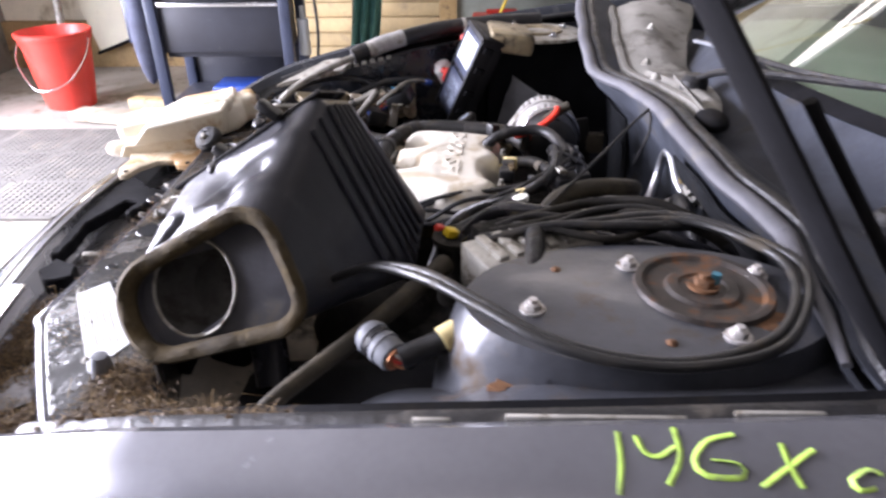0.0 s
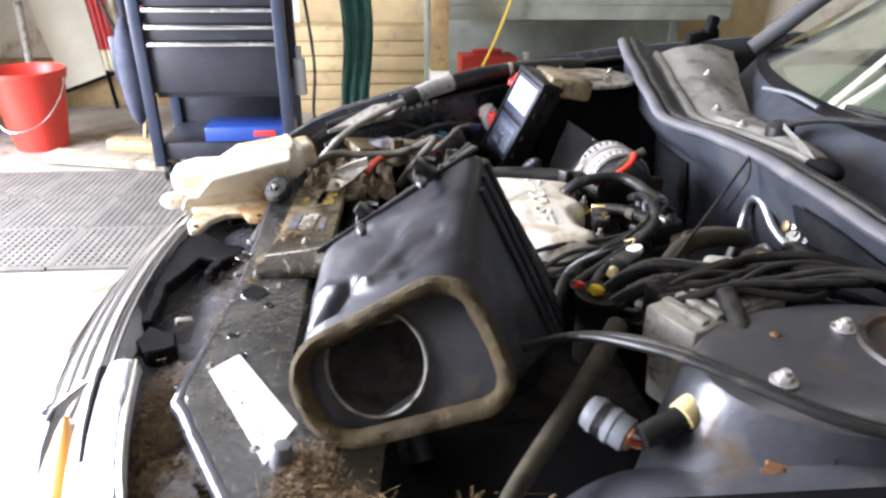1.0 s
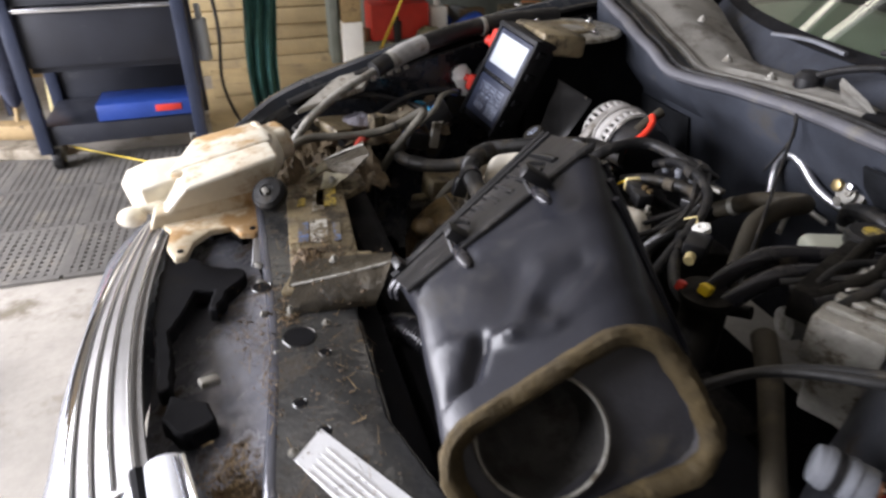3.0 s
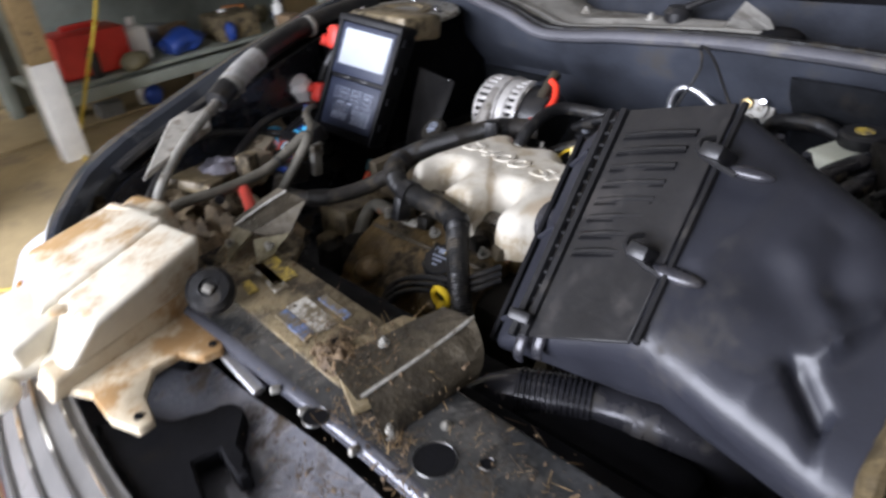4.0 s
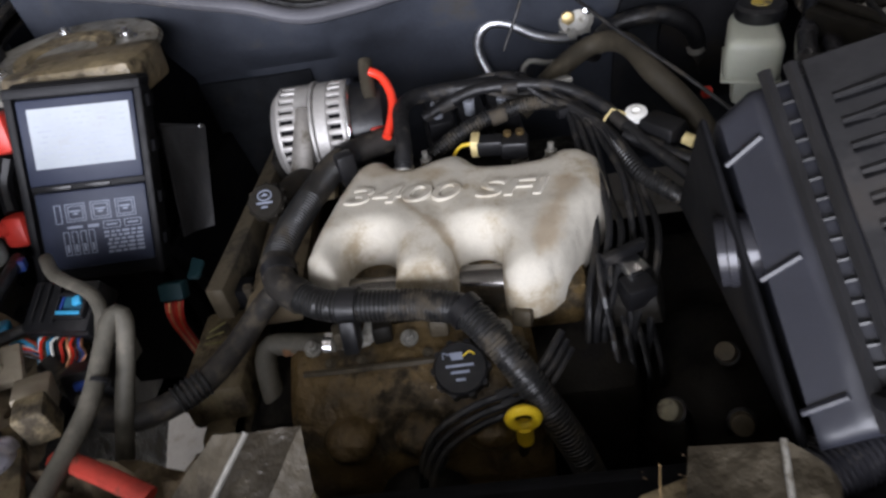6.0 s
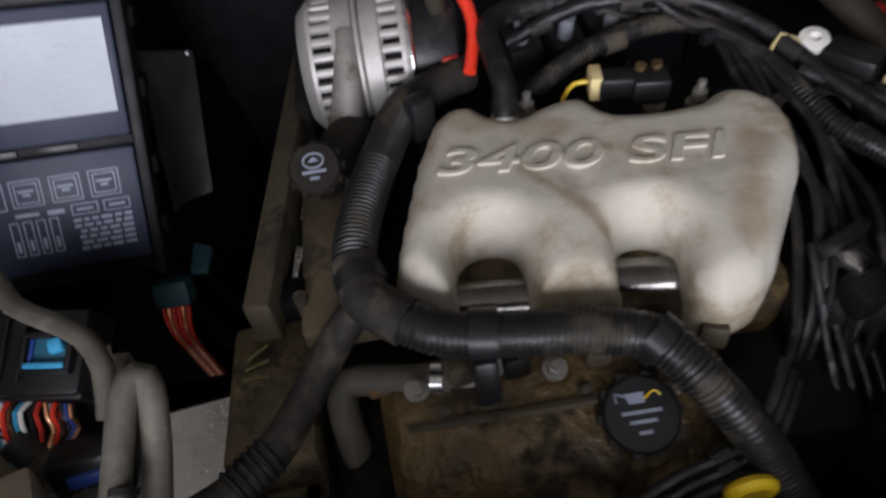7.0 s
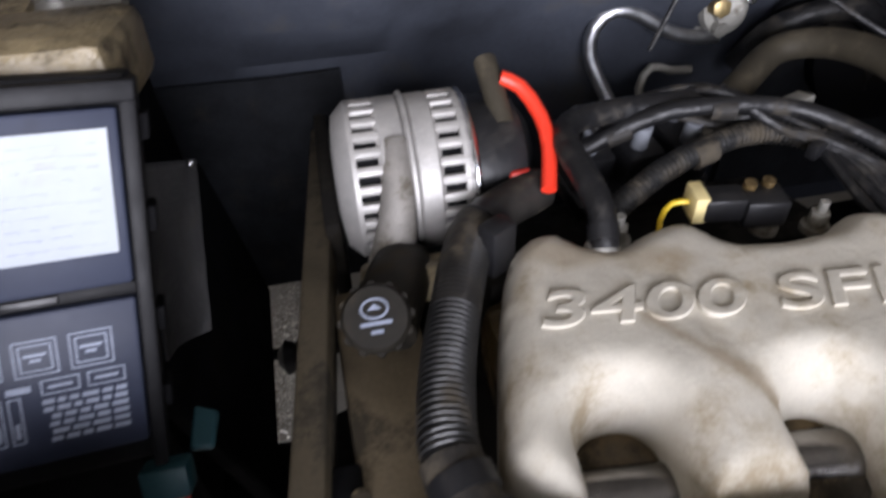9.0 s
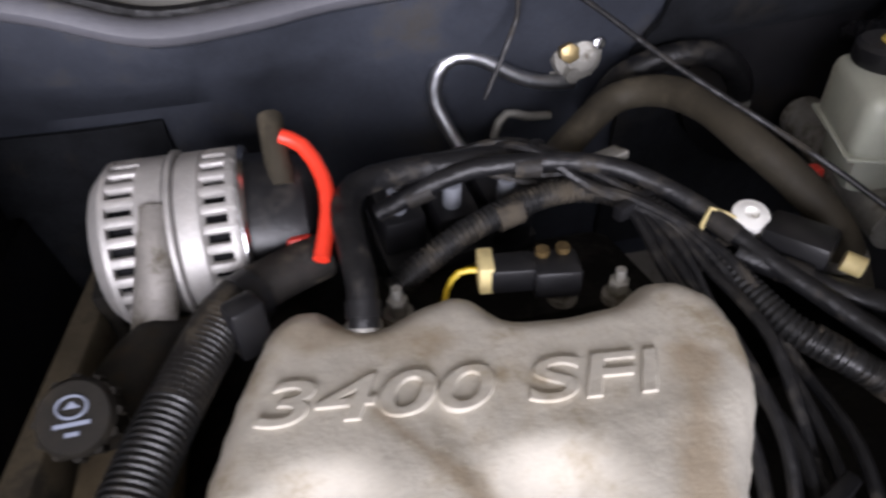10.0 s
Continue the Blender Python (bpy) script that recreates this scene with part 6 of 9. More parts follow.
def alternator():
    cx, cz, r = 0.255, 0.693, 0.070
    t = thing("alternator", "silver aluminium alternator with slotted vents and a red cable", "alternator", (cx, 1.45, 0.62))
    part("core", cyl((cx, 1.40, cz), (cx, 1.508, cz), r * 0.88, n=40), bay_dark, t)

    def band(y0, y1, rr=r, m=alu_clean, nm="casing"):
        return part(nm, lathe([(rr * 0.8, 0), (rr - 0.004, 0.0), (rr, 0.004), (rr, y1 - y0 - 0.004), (rr - 0.004, y1 - y0), (rr * 0.8, y1 - y0)], (cx, y0, cz), (0, 1, 0), 48), m, t)
    band(1.430, 1.454)
    band(1.456, 1.482)
    band(1.400, 1.407, r + 0.001, steel, "bright_rim")
    part("pulley_end", lathe([(r, 0.0), (r, 0.004), (r - 0.012, 0.016), (0.03, 0.02), (0.002, 0.02)], (cx, 1.50, cz), (0, 1, 0), 48), alu_clean, t)
    part("rear_rim", lathe([(r - 0.003, 0.0), (r, 0.003), (r, 0.007)], (cx, 1.406, cz), (0, 1, 0), 48), alu_clean, t)
    for k in range(28):
        a = 2 * math.pi * k / 28
        for y0, y1 in ((1.406, 1.433), (1.478, 1.503)):
            b = box((0, 0, 0), (0.0088, y1 - y0, 0.009), bevel=0.003, segments=2)
            bmesh.ops.transform(b, verts=b.verts, matrix=Matrix.Translation((cx, (y0 + y1) / 2, cz)) @ Matrix.Rotation(a, 4, "Y") @ Matrix.Translation((0, 0, r - 0.0045)))
            part("vent_fin", b, alu_clean, t)
    part("mount_arm", sweep([(cx - 0.035, 1.466, cz + 0.058), (cx - 0.062, 1.470, cz + 0.030), (cx - 0.080, 1.476, cz - 0.002), (cx - 0.086, 1.484, cz - 0.030)], 0.015, 14, ends=(0.010, 0.019), flat=0.7), mat("grimy_casting", (0.22, 0.205, 0.185), 0.6, 0.3, 0.3, 20, 0.25, 240, dirt=(0.10, 0.085, 0.06), dirt_at=0.52, dirt_scale=22), t, "grimy dull grey arm")
    part("arm_end", ball((cx - 0.10, 1.484, cz - 0.038), (0.016, 0.022, 0.016), 3), tan_bracket, t, "grimy arm end")
    part("cast_seam", sweep([(cx + r * math.sin(a) * 1.01, 1.455, cz + r * math.cos(a) * 1.01) for a in [-1.9 + 0.2 * k for k in range(18)]], 0.0028, 6), alu_clean, t)
    part("rear_housing", lathe([(0.062, 0.0), (0.062, -0.02), (0.055, -0.045), (0.04, -0.055), (0.002, -0.055)][::-1], (cx, 1.402, cz), (0, 1, 0), 40), plastic, t, "black rear housing")
    part("terminal_boot", sweep([(0.235, 1.372, 0.742), (0.262, 1.374, 0.762), (0.288, 1.375, 0.776)], 0.0105, 10), dirty_hose, t, "dusty grey rubber boot")
    part("red_cable", sweep([(0.262, 1.368, 0.772), (0.255, 1.352, 0.765), (0.232, 1.340, 0.748), (0.205, 1.340, 0.733), (0.170, 1.350, 0.716)], 0.0065, 12), red_wire, t, "bright red battery cable")
    part("plug", box((0.205, 1.365, 0.70), (0.03, 0.02, 0.03), (0, 20, 0), 0.004), red_m, t)
    part("lower_bracket", box((0.15, 1.47, 0.66), (0.05, 0.08, 0.03), (0, 30, 0), 0.006), tan_bracket, t)
    part("belt_guard", box((0.30, 1.528, 0.63), (0.16, 0.014, 0.12), (0, -8, 0), 0.004), grime_dark, t)


alternator()


def steering_reservoir():
    t = thing("power_steering_reservoir", "black power steering fluid reservoir with a printed cap", "reservoir", (0.10, 1.49, 0.60))
    cap_grime = mat("grimy_black_plastic", (0.014, 0.012, 0.009), 0.62, 0, 0.35, 22, 0.2, 260, dirt=(0.035, 0.027, 0.017), dirt_at=0.55, dirt_scale=22, spec=0.25)
    a = V(-0.55, 0.05, 0.83).normalized()
    c = V(0.074, 1.503, 0.700)
    part("tank", sweep([(0.185, 1.47, 0.64), (0.15, 1.478, 0.668), (0.115, 1.49, 0.674), (0.088, 1.50, 0.672)], 0.026, 16), cap_grime, t)
    part("neck", cyl(c - a * 0.03, c, 0.02, n=24), cap_grime, t)
    cap = part("cap", lathe([(0.0225, 0.0), (0.024, 0.002), (0.024, 0.011), (0.0215, 0.0145), (0.002, 0.015)], c, a, 32), cap_grime, t, "black cap with pale print")
    e1 = V(0, -1, 0)
    e1 = (e1 - a * e1.dot(a)).normalized()
    e2 = a.cross(e1).normalized()
    if e2.x < 0:
        e2 = -e2
    P = lambda u, v: c + a * 0.0155 + (e1 * u + e2 * v) * 0.82
    part("wheel_symbol", sweep([P(0.011 * math.cos(x), 0.007 + 0.008 * math.sin(x)) for x in [2 * math.pi * k / 16 for k in range(16)]], 0.0009, 5, closed=True, step=0.003), ink, cap, "pale steering-wheel symbol")
    part("wheel_symbol", slab([P(-0.006, 0.006), P(0.006, 0.006), P(0.0, 0.011)], 0.0006, 0), ink, cap)
    for v, w in ((-0.004, 0.013), (-0.011, 0.005)):
        part("print_bar", slab([P(-w, v), P(w, v), P(w, v - 0.003), P(-w, v - 0.003)], 0.0006, 0), ink, cap)
    for k in range(12):
        ang = 2 * math.pi * k / 12
        d = e1 * math.cos(ang) + e2 * math.sin(ang)
        part("grip", cyl(c + d * 0.0235, c + d * 0.0235 + a * 0.010, 0.0032, n=6), cap_grime, cap)


steering_reservoir()


def harness():
    t = thing("wiring_harness", "black corrugated wiring conduit with taped joints over the engine", "wiring harness", (-0.05, 1.4, 0.64))
    main = [(0.195, 1.35, 0.70), (0.168, 1.395, 0.702), (0.142, 1.422, 0.702), (0.068, 1.45, 0.70), (0.006, 1.468, 0.698), (-0.038, 1.474, 0.695), (-0.072, 1.466, 0.69), (-0.095, 1.438, 0.686), (-0.111, 1.405, 0.684), (-0.119, 1.354, 0.684), (-0.124, 1.305, 0.682), (-0.136, 1.262, 0.678), (-0.165, 1.236, 0.665), (-0.205, 1.20, 0.625), (-0.235, 1.165, 0.56), (-0.25, 1.14, 0.48)]
    part("main_conduit", sweep(main[:4], 0.0185, 16), taped_m, t, "taped upper conduit")
    part("main_conduit", sweep(main[2:7], 0.0180, 16, ribs=0.0012, pitch=0.0046), conduit_m, t, "corrugated conduit")
    part("main_conduit", sweep(main[5:13], 0.0172, 16, ribs=0.0014, pitch=0.0046), conduit_m, t, "corrugated conduit")
    part("main_conduit", sweep(main[11:], 0.0162, 16, ribs=0.0012, pitch=0.0046), conduit_m, t, "corrugated conduit")
    part("joint_tape", sweep(main[5:8], 0.0195, 14), taped_m, t, "worn tape round the joint")
    branch = [(-0.060, 1.466, 0.682), (-0.085, 1.495, 0.665), (-0.119, 1.518, 0.652), (-0.163, 1.545, 0.648), (-0.188, 1.572, 0.648), (-0.205, 1.606, 0.650), (-0.205, 1.64, 0.655)]
    part("branch_conduit", sweep(branch, 0.0140, 14), taped_m, t, "taped branch conduit")
    part("branch_conduit", sweep(branch[3:5], 0.0152, 14, ribs=0.0024, pitch=0.006), conduit_m, t)
    collar = [(-0.114, 1.394, 0.684), (-0.117, 1.374, 0.684)]
    part("clip_band", sweep(collar, 0.0215, 16), plastic, t, "plastic retaining clip")
    part("clip_foot", box((-0.135, 1.386, 0.664), (0.03, 0.018, 0.04), (0, 20, 0), 0.004), plastic, t)
    for i in (1.40, 5.5, 11.0):
        k = int(i)
        p, q = Vector(main[k]), Vector(main[k + 1])
        m0 = p.lerp(q, i - k)
        d = (q - p).normalized()
        part("tape_band", sweep([m0 - d * 0.007, m0 + d * 0.007], 0.0208, 16), plastic, t)
    part("upper_tie", box((0.125, 1.405, 0.705), (0.02, 0.025, 0.045), (0, 0, 30), 0.004), plastic, t, "plastic tie mount")


harness()


def coolant_hose():
    t = thing("coolant_hose", "dusty rubber coolant hose with a bare metal elbow", "hose", (-0.12, 1.46, 0.5))
    part("rubber_hose", sweep([(-0.200, 1.490, 0.500), (-0.163, 1.490, 0.560), (-0.125, 1.500, 0.602), (-0.103, 1.500, 0.617), (-0.098, 1.485, 0.620), (-0.104, 1.450, 0.620), (-0.110, 1.412, 0.620)], 0.0130, 16), pale_hose, t)
    part("metal_elbow", sweep([(-0.109, 1.418, 0.620), (-0.112, 1.398, 0.620), (-0.110, 1.380, 0.623), (-0.098, 1.372, 0.632), (-0.085, 1.370, 0.640)], 0.0098, 14), alu_old, t, "bare metal elbow")
    part("hose_clamp", sweep([(-0.1075, 1.428, 0.620), (-0.109, 1.418, 0.620)], 0.0145, 16), steel, t, "spring hose clamp")
    part("hose_clamp", sweep([(-0.168, 1.490, 0.553), (-0.160, 1.490, 0.563)], 0.0145, 16), alu_old, t, "spring hose clamp")
    for dy in (0.004, -0.004):
        part("clamp_ear", box((-0.126, 1.423 + dy, 0.616), (0.010, 0.004, 0.006), (0, 0, 12), 0.001), steel, t, "bent spring-clamp ear")


coolant_hose()


def dipstick():
    t = thing("dipstick", "bright yellow oil dipstick handle on a dark tube", "dipstick", (-0.228, 1.215, 0.5))
    c = V(-0.228, 1.216, 0.612)
    part("handle", joined(sweep([c + V(0, 0.014 * math.cos(a), 0.014 * math.sin(a)) for a in [2 * math.pi * k / 14 for k in range(14)]], 0.0055, 8, closed=True, step=0.004), cyl(c + V(0, 0, -0.012), c + V(0.002, 0, -0.04), 0.009, n=12)), yellow_m, t)
    part("tube", cyl(c + V(0.002, 0, -0.038), c + V(0.02, 0.02, -0.20), 0.006, n=10), grime_dark, t)


dipstick()


def coil_pack():
    t = thing("ignition_coil_pack", "black ignition coil pack with plug leads", "coil pack", (0.27, 1.23, 0.60))
    part("base_plate", box((0.275, 1.232, 0.645), (0.085, 0.145, 0.02), (0, -10, 8), 0.004), plastic, t)
    for k in range(3):
        y = 1.282 - 0.048 * k
        c = part("coil", box((0.275 - 0.004 * k, y, 0.672), (0.07, 0.04, 0.045), (0, -10, 8), 0.006), plastic, t)
        for dx in (-0.018, 0.018):
            part("terminal", cyl((0.272 + dx - 0.004 * k, y, 0.69), (0.268 + dx - 0.004 * k, y, 0.715), 0.0085, n=14, bevel=0.001), grey_plug, c, "grey lead boot")
    leads = thing("plug_leads", "bundle of black spark plug leads", "leads", (0.1, 1.1, 0.62))
    rnd = random.Random(4)
    for k in range(6):
        y = 1.282 - 0.048 * (k // 2)
        o = lambda: rnd.uniform(-0.02, 0.02)
        j = 0.007 * (k - 2.5)
        part("lead", sweep([(0.265 + 0.018 * (1 if k % 2 else -1), y, 0.715), (0.262, y - 0.035, 0.732), (0.245 + o(), 1.17, 0.728 + o()), (0.205 + j, 1.115 + o(), 0.722), (0.155 + j, 1.085 + j, 0.712), (0.10 + o(), 1.075 + j * 1.5, 0.70), (0.04, 1.068 + j * 2, 0.682 + o()), (-0.03, 1.07 + j * 2, 0.665 + o()), (-0.09, 1.09 + j * 2, 0.64), (-0.12, 1.10 + j * 2 + o(), 0.595), (-0.14, 1.105 + j * 2, 0.44)], 0.0044, 8), rubber, leads)
    for p, q in (((0.168, 1.10, 0.73), (0.195, 1.085, 0.70)), ((-0.06, 1.065, 0.675), (-0.065, 1.10, 0.655))):
        part("lead_clip", box((Vector(p) + Vector(q)) / 2, (0.01, 0.055, 0.014), (0, 0, 25), 0.002), plastic, leads)
    solo("lead_tag", box((0.222, 1.105, 0.735), (0.018, 0.03, 0.008), (0, 10, 20), 0.002), alu_old, "small dull tag on the plug leads", "tag")


coil_pack()


def sensor_plug():
    t = thing("sensor_plug", "black sensor with a yellow-ended connector and wire", "connector", (0.14, 1.2, 0.67))
    part("shell", box((0.140, 1.212, 0.700), (0.024, 0.034, 0.022), (0, 0, -8), 0.003), plastic, t)
    part("collar", box((0.146, 1.231, 0.700), (0.027, 0.012, 0.025), (0, 0, -8), 0.002), ytape, t, "pale yellow collar")
    part("housing", box((0.134, 1.180, 0.697), (0.030, 0.036, 0.026), (0, 0, -8), 0.004), plastic, t)
    for k in range(2):
        part("pin_cover", cyl((0.144, 1.188 - 0.016 * k, 0.70), (0.143, 1.188 - 0.016 * k, 0.715), 0.0055, n=12), grime, t)
    part("wire", sweep([(0.148, 1.236, 0.70), (0.15, 1.25, 0.699), (0.142, 1.262, 0.69), (0.125, 1.268, 0.675)], 0.0025, 6), yellow_m, t, "yellow wire")


sensor_plug()

def banded(name, pts, r, material, label, category, ats, band, n=14, ribs=0.0, pitch=0.0055):
    """A hose or conduit with bands round it at the given points of its run."""
    t = thing(name, label, category, pts[0])
    part("tube", sweep(pts, r, n, ribs=ribs, pitch=pitch), material, t)
    for a in ats:
        p, q = Vector(pts[a]), Vector(pts[a + 1])
        c, d = p.lerp(q, 0.45), (q - p).normalized()
        part(band[0], sweep([c - d * band[1], c + d * band[1]], r + band[2], n), band[3], t, band[4])


CLAMP = ("hose_clamp", 0.005, 0.0018, alu_old, "dull steel hose clamp")
TAPE = ("tape_band", 0.011, 0.0012, taped_m, "dusty tape band")
banded("intake_tube", [(-0.372, 1.05, 0.61), (-0.340, 0.998, 0.643), (-0.300, 0.91, 0.646), (-0.276, 0.815, 0.636), (-0.25, 0.73, 0.55)], 0.0265, gloss_black, "glossy black plastic tube running below the filter housing", "tube", (1, 2), ("tube_band", 0.006, 0.002, gloss_black, ""), 16)
banded("vacuum_hose", [(0.104, 1.327, 0.705), (0.125, 1.324, 0.724), (0.160, 1.326, 0.734), (0.200, 1.327, 0.738), (0.228, 1.315, 0.738), (0.243, 1.285, 0.735), (0.25, 1.24, 0.732), (0.25, 1.18, 0.73)], 0.0112, rubber, "black breather hose from the intake cover", "hose", (0,), ("hose_end", 0.006, 0.0012, plastic, ""))
banded("heater_hose", [(0.285, 1.16, 0.66), (0.312, 1.10, 0.702), (0.343, 1.045, 0.722), (0.318, 1.010, 0.737), (0.262, 0.996, 0.746), (0.207, 0.984, 0.738), (0.170, 0.957, 0.715), (0.139, 0.933, 0.684), (0.118, 0.915, 0.635)], 0.0155, dirty_hose, "thick dusty grey-green heater hose", "hose", (0, 7), CLAMP)
banded("heater_hose", [(0.44, 1.02, 0.66), (0.41, 1.0, 0.715), (0.395, 0.93, 0.735), (0.40, 0.87, 0.70), (0.42, 0.84, 0.62)], 0.014, rubber, "black heater hose at the firewall", "hose", (0, 3), CLAMP)
banded("engine_conduit", [(0.168, 1.30, 0.675), (0.195, 1.235, 0.70), (0.215, 1.15, 0.712), (0.19, 1.095, 0.712), (0.124, 1.06, 0.70), (0.055, 1.035, 0.685), (0.013, 0.995, 0.67), (-0.02, 0.93, 0.62)], 0.0108, conduit_m, "thin corrugated conduit crossing behind the intake", "conduit", (1, 3, 5), TAPE, 12, 0.0014, 0.005)
banded("taped_lead", [(0.12, 1.04, 0.70), (0.06, 0.97, 0.69), (0.03, 0.90, 0.69), (0.07, 0.82, 0.71)], 0.009, rubber, "taped black wire bundle", "lead", (0, 2), TAPE)
banded("taped_lead", [(0.24, 1.30, 0.70), (0.232, 1.22, 0.735), (0.215, 1.12, 0.735), (0.17, 1.06, 0.72), (0.10, 1.02, 0.70), (0.02, 0.97, 0.68)], 0.008, rubber, "taped black wire bundle", "lead", (0, 1, 3), TAPE)


def small_valve():
    t = thing("vacuum_valve", "black vacuum valve with a white round port", "valve", (0.13, 1.0, 0.66))
    part("valve_body", box((0.114, 0.994, 0.704), (0.05, 0.035, 0.03), (0, 0, 40), 0.005), plastic, t)
    part("port", lathe([(0.014, 0), (0.014, 0.008), (0.006, 0.010), (0.004, 0.004), (0.001, 0.004)], (0.141, 1.021, 0.712), (-0.3, 0.1, 1)), white_plastic, t, "white round port")
    part("wire", sweep([(0.134, 1.029, 0.715), (0.150, 1.050, 0.722), (0.13, 1.068, 0.708)], 0.0018, 6), ytape, t)
    part("brass_end", cyl((0.089, 0.974, 0.704), (0.079, 0.964, 0.702), 0.008, n=12), ytape, t)


small_valve()


def cold_line():
    t = thing("refrigerant_line", "bare aluminium pipe looping out of the firewall", "pipe", (0.45, 1.12, 0.6))
    part("pipe", sweep([(0.40, 1.165, 0.60), (0.43, 1.19, 0.645), (0.447, 1.209, 0.69), (0.45, 1.205, 0.722), (0.45, 1.185, 0.738), (0.45, 1.155, 0.732), (0.448, 1.115, 0.708), (0.45, 1.075, 0.694), (0.455, 1.045, 0.690)], 0.0085, 14), tube_alu, t)
    part("small_pipe", sweep([(0.42, 1.135, 0.60), (0.44, 1.142, 0.64), (0.45, 1.125, 0.662), (0.45, 1.10, 0.655), (0.455, 1.07, 0.65)], 0.0055, 12), alu_old, t)
    part("block_fitting", joined(lathe([(0.030, 0.0), (0.028, 0.010), (0.018, 0.012), (0.018, 0.020), (0.002, 0.021)], (0.460, 1.043, 0.722), (-1, 0, 0.2), 28), cyl((0.455, 1.040, 0.728), (0.438, 1.042, 0.732), 0.011, n=16), cyl((0.455, 1.052, 0.708), (0.436, 1.052, 0.705), 0.009, n=12)), alu_old, t, "dull block fitting")
    flange = prism([(-0.032, -0.024), (0.034, -0.030), (0.040, 0.010), (0.018, 0.034), (-0.026, 0.030)], 0.0, 0.006, 0.002)
    bmesh.ops.transform(flange, verts=flange.verts, matrix=Matrix.Translation((0.468, 1.042, 0.722)) @ Matrix.Rotation(radians(-90), 4, "Y"))
    part("flange", flange, alu_old, t)
    part("brass_nut", cyl((0.452, 1.058, 0.730), (0.432, 1.060, 0.734), 0.0115, n=6, bevel=0.001), mat("dull_brass", (0.36, 0.27, 0.13), 0.4, 0.8, 0.3, 30, 0.2), t, "dull brass nut")
    part("valve_stem", cyl((0.452, 1.030, 0.738), (0.425, 1.030, 0.745), 0.0065, n=14, bevel=0.001), steel, t, "bright valve stem")


cold_line()


def brake_reservoir():
    t = thing("brake_fluid_reservoir", "yellowed translucent brake fluid reservoir with a black cap", "reservoir", (0.24, 0.87, 0.64))
    tank_m = mat("yellowed_tank", (0.46, 0.48, 0.40), 0.4, 0, 0.12, 12, 0.05, dirt=(0.28, 0.27, 0.20), dirt_at=0.58)
    tank = part("tank", prism([(0.165, 0.830), (0.277, 0.800), (0.288, 0.860), (0.192, 0.896)], 0.712, 0.772, 0.012, 3), tank_m, t)
    part("lower_tank", prism([(0.185, 0.832), (0.270, 0.810), (0.276, 0.850), (0.205, 0.876)], 0.668, 0.716, 0.010, 2), tank_m, t, "narrower pale foot of the tank")
    part("seam", prism([(0.163, 0.828), (0.279, 0.798), (0.290, 0.862), (0.191, 0.898)], 0.7135, 0.7175, 0.0012, 1), tank_m, tank, "moulded seam")
    part("cap", lathe([(0.030, 0), (0.032, 0.003), (0.032, 0.016), (0.028, 0.02), (0.002, 0.02)], (0.250, 0.834, 0.772)), plastic, t, "black screw cap")
    part("cap_label", lathe([(0.013, 0.0), (0.013, 0.0015), (0.001, 0.0015)], (0.250, 0.834, 0.792)), worn_yellow, t, "yellow cap label")
    part("cylinder", cyl((0.16, 0.845, 0.655), (0.36, 0.805, 0.66), 0.024, n=20), alu_old, t)
    part("booster", lathe([(0.10, 0.0), (0.115, 0.02), (0.115, 0.05), (0.06, 0.085), (0.03, 0.09), (0.002, 0.09)], (0.48, 0.79, 0.67), (-1, 0.1, 0), 40), bay_dark, t, "black brake booster")
    part("sensor", box((0.215, 0.905, 0.690), (0.014, 0.014, 0.014), bevel=0.003), red_m, t)


brake_reservoir()


# leads and plugs low before the engine
for k in range(3):
    o_ = V(-0.006 * k, -0.004 * k, -0.007 * k)
    banded("front_lead", [V(-0.150, 1.165, 0.645) + o_, V(-0.198, 1.207, 0.63) + o_, V(-0.214, 1.265, 0.62) + o_, V(-0.228, 1.303, 0.605) + o_, V(-0.246, 1.322, 0.58) + o_, V(-0.258, 1.330, 0.52) + o_], 0.0042, rubber, "thin black lead looping before the rocker cover", "lead", (1, 3), ("lead_sleeve", 0.007, 0.0012, plastic, ""), 8)
for k in range(4):
    o_ = V(0.012 * k - 0.01, -0.016 * k, -0.004 * k)
    banded("hanging_lead", [V(-0.055, 1.110, 0.668) + o_, V(-0.085, 1.113 + 0.004 * (k % 2), 0.650) + o_, V(-0.110, 1.108, 0.615) + o_, V(-0.150 - 0.01 * k, 1.104, 0.575) + o_, V(-0.165, 1.10, 0.52) + o_], 0.0036, rubber, "thin black lead hanging behind the throttle", "lead", (1, 2), ("lead_sleeve", 0.006, 0.0012, plastic, ""), 8)


def loose_plug(c, axis, m_, label):
    t = thing("loose_plug", label, "connector", c)
    a = Vector(axis).normalized()
    part("shell", cyl(Vector(c), Vector(c) + a * 0.022, 0.011, n=14, bevel=0.002), m_, t)
    part("collar", cyl(Vector(c) + a * 0.006, Vector(c) + a * 0.010, 0.0135, n=14, bevel=0.001), plastic, t)
    part("tail", sweep([Vector(c), Vector(c) - a * 0.03 + V(0, 0, -0.01), Vector(c) - a * 0.05 + V(0, 0, -0.06)], 0.005, 8), rubber, t)


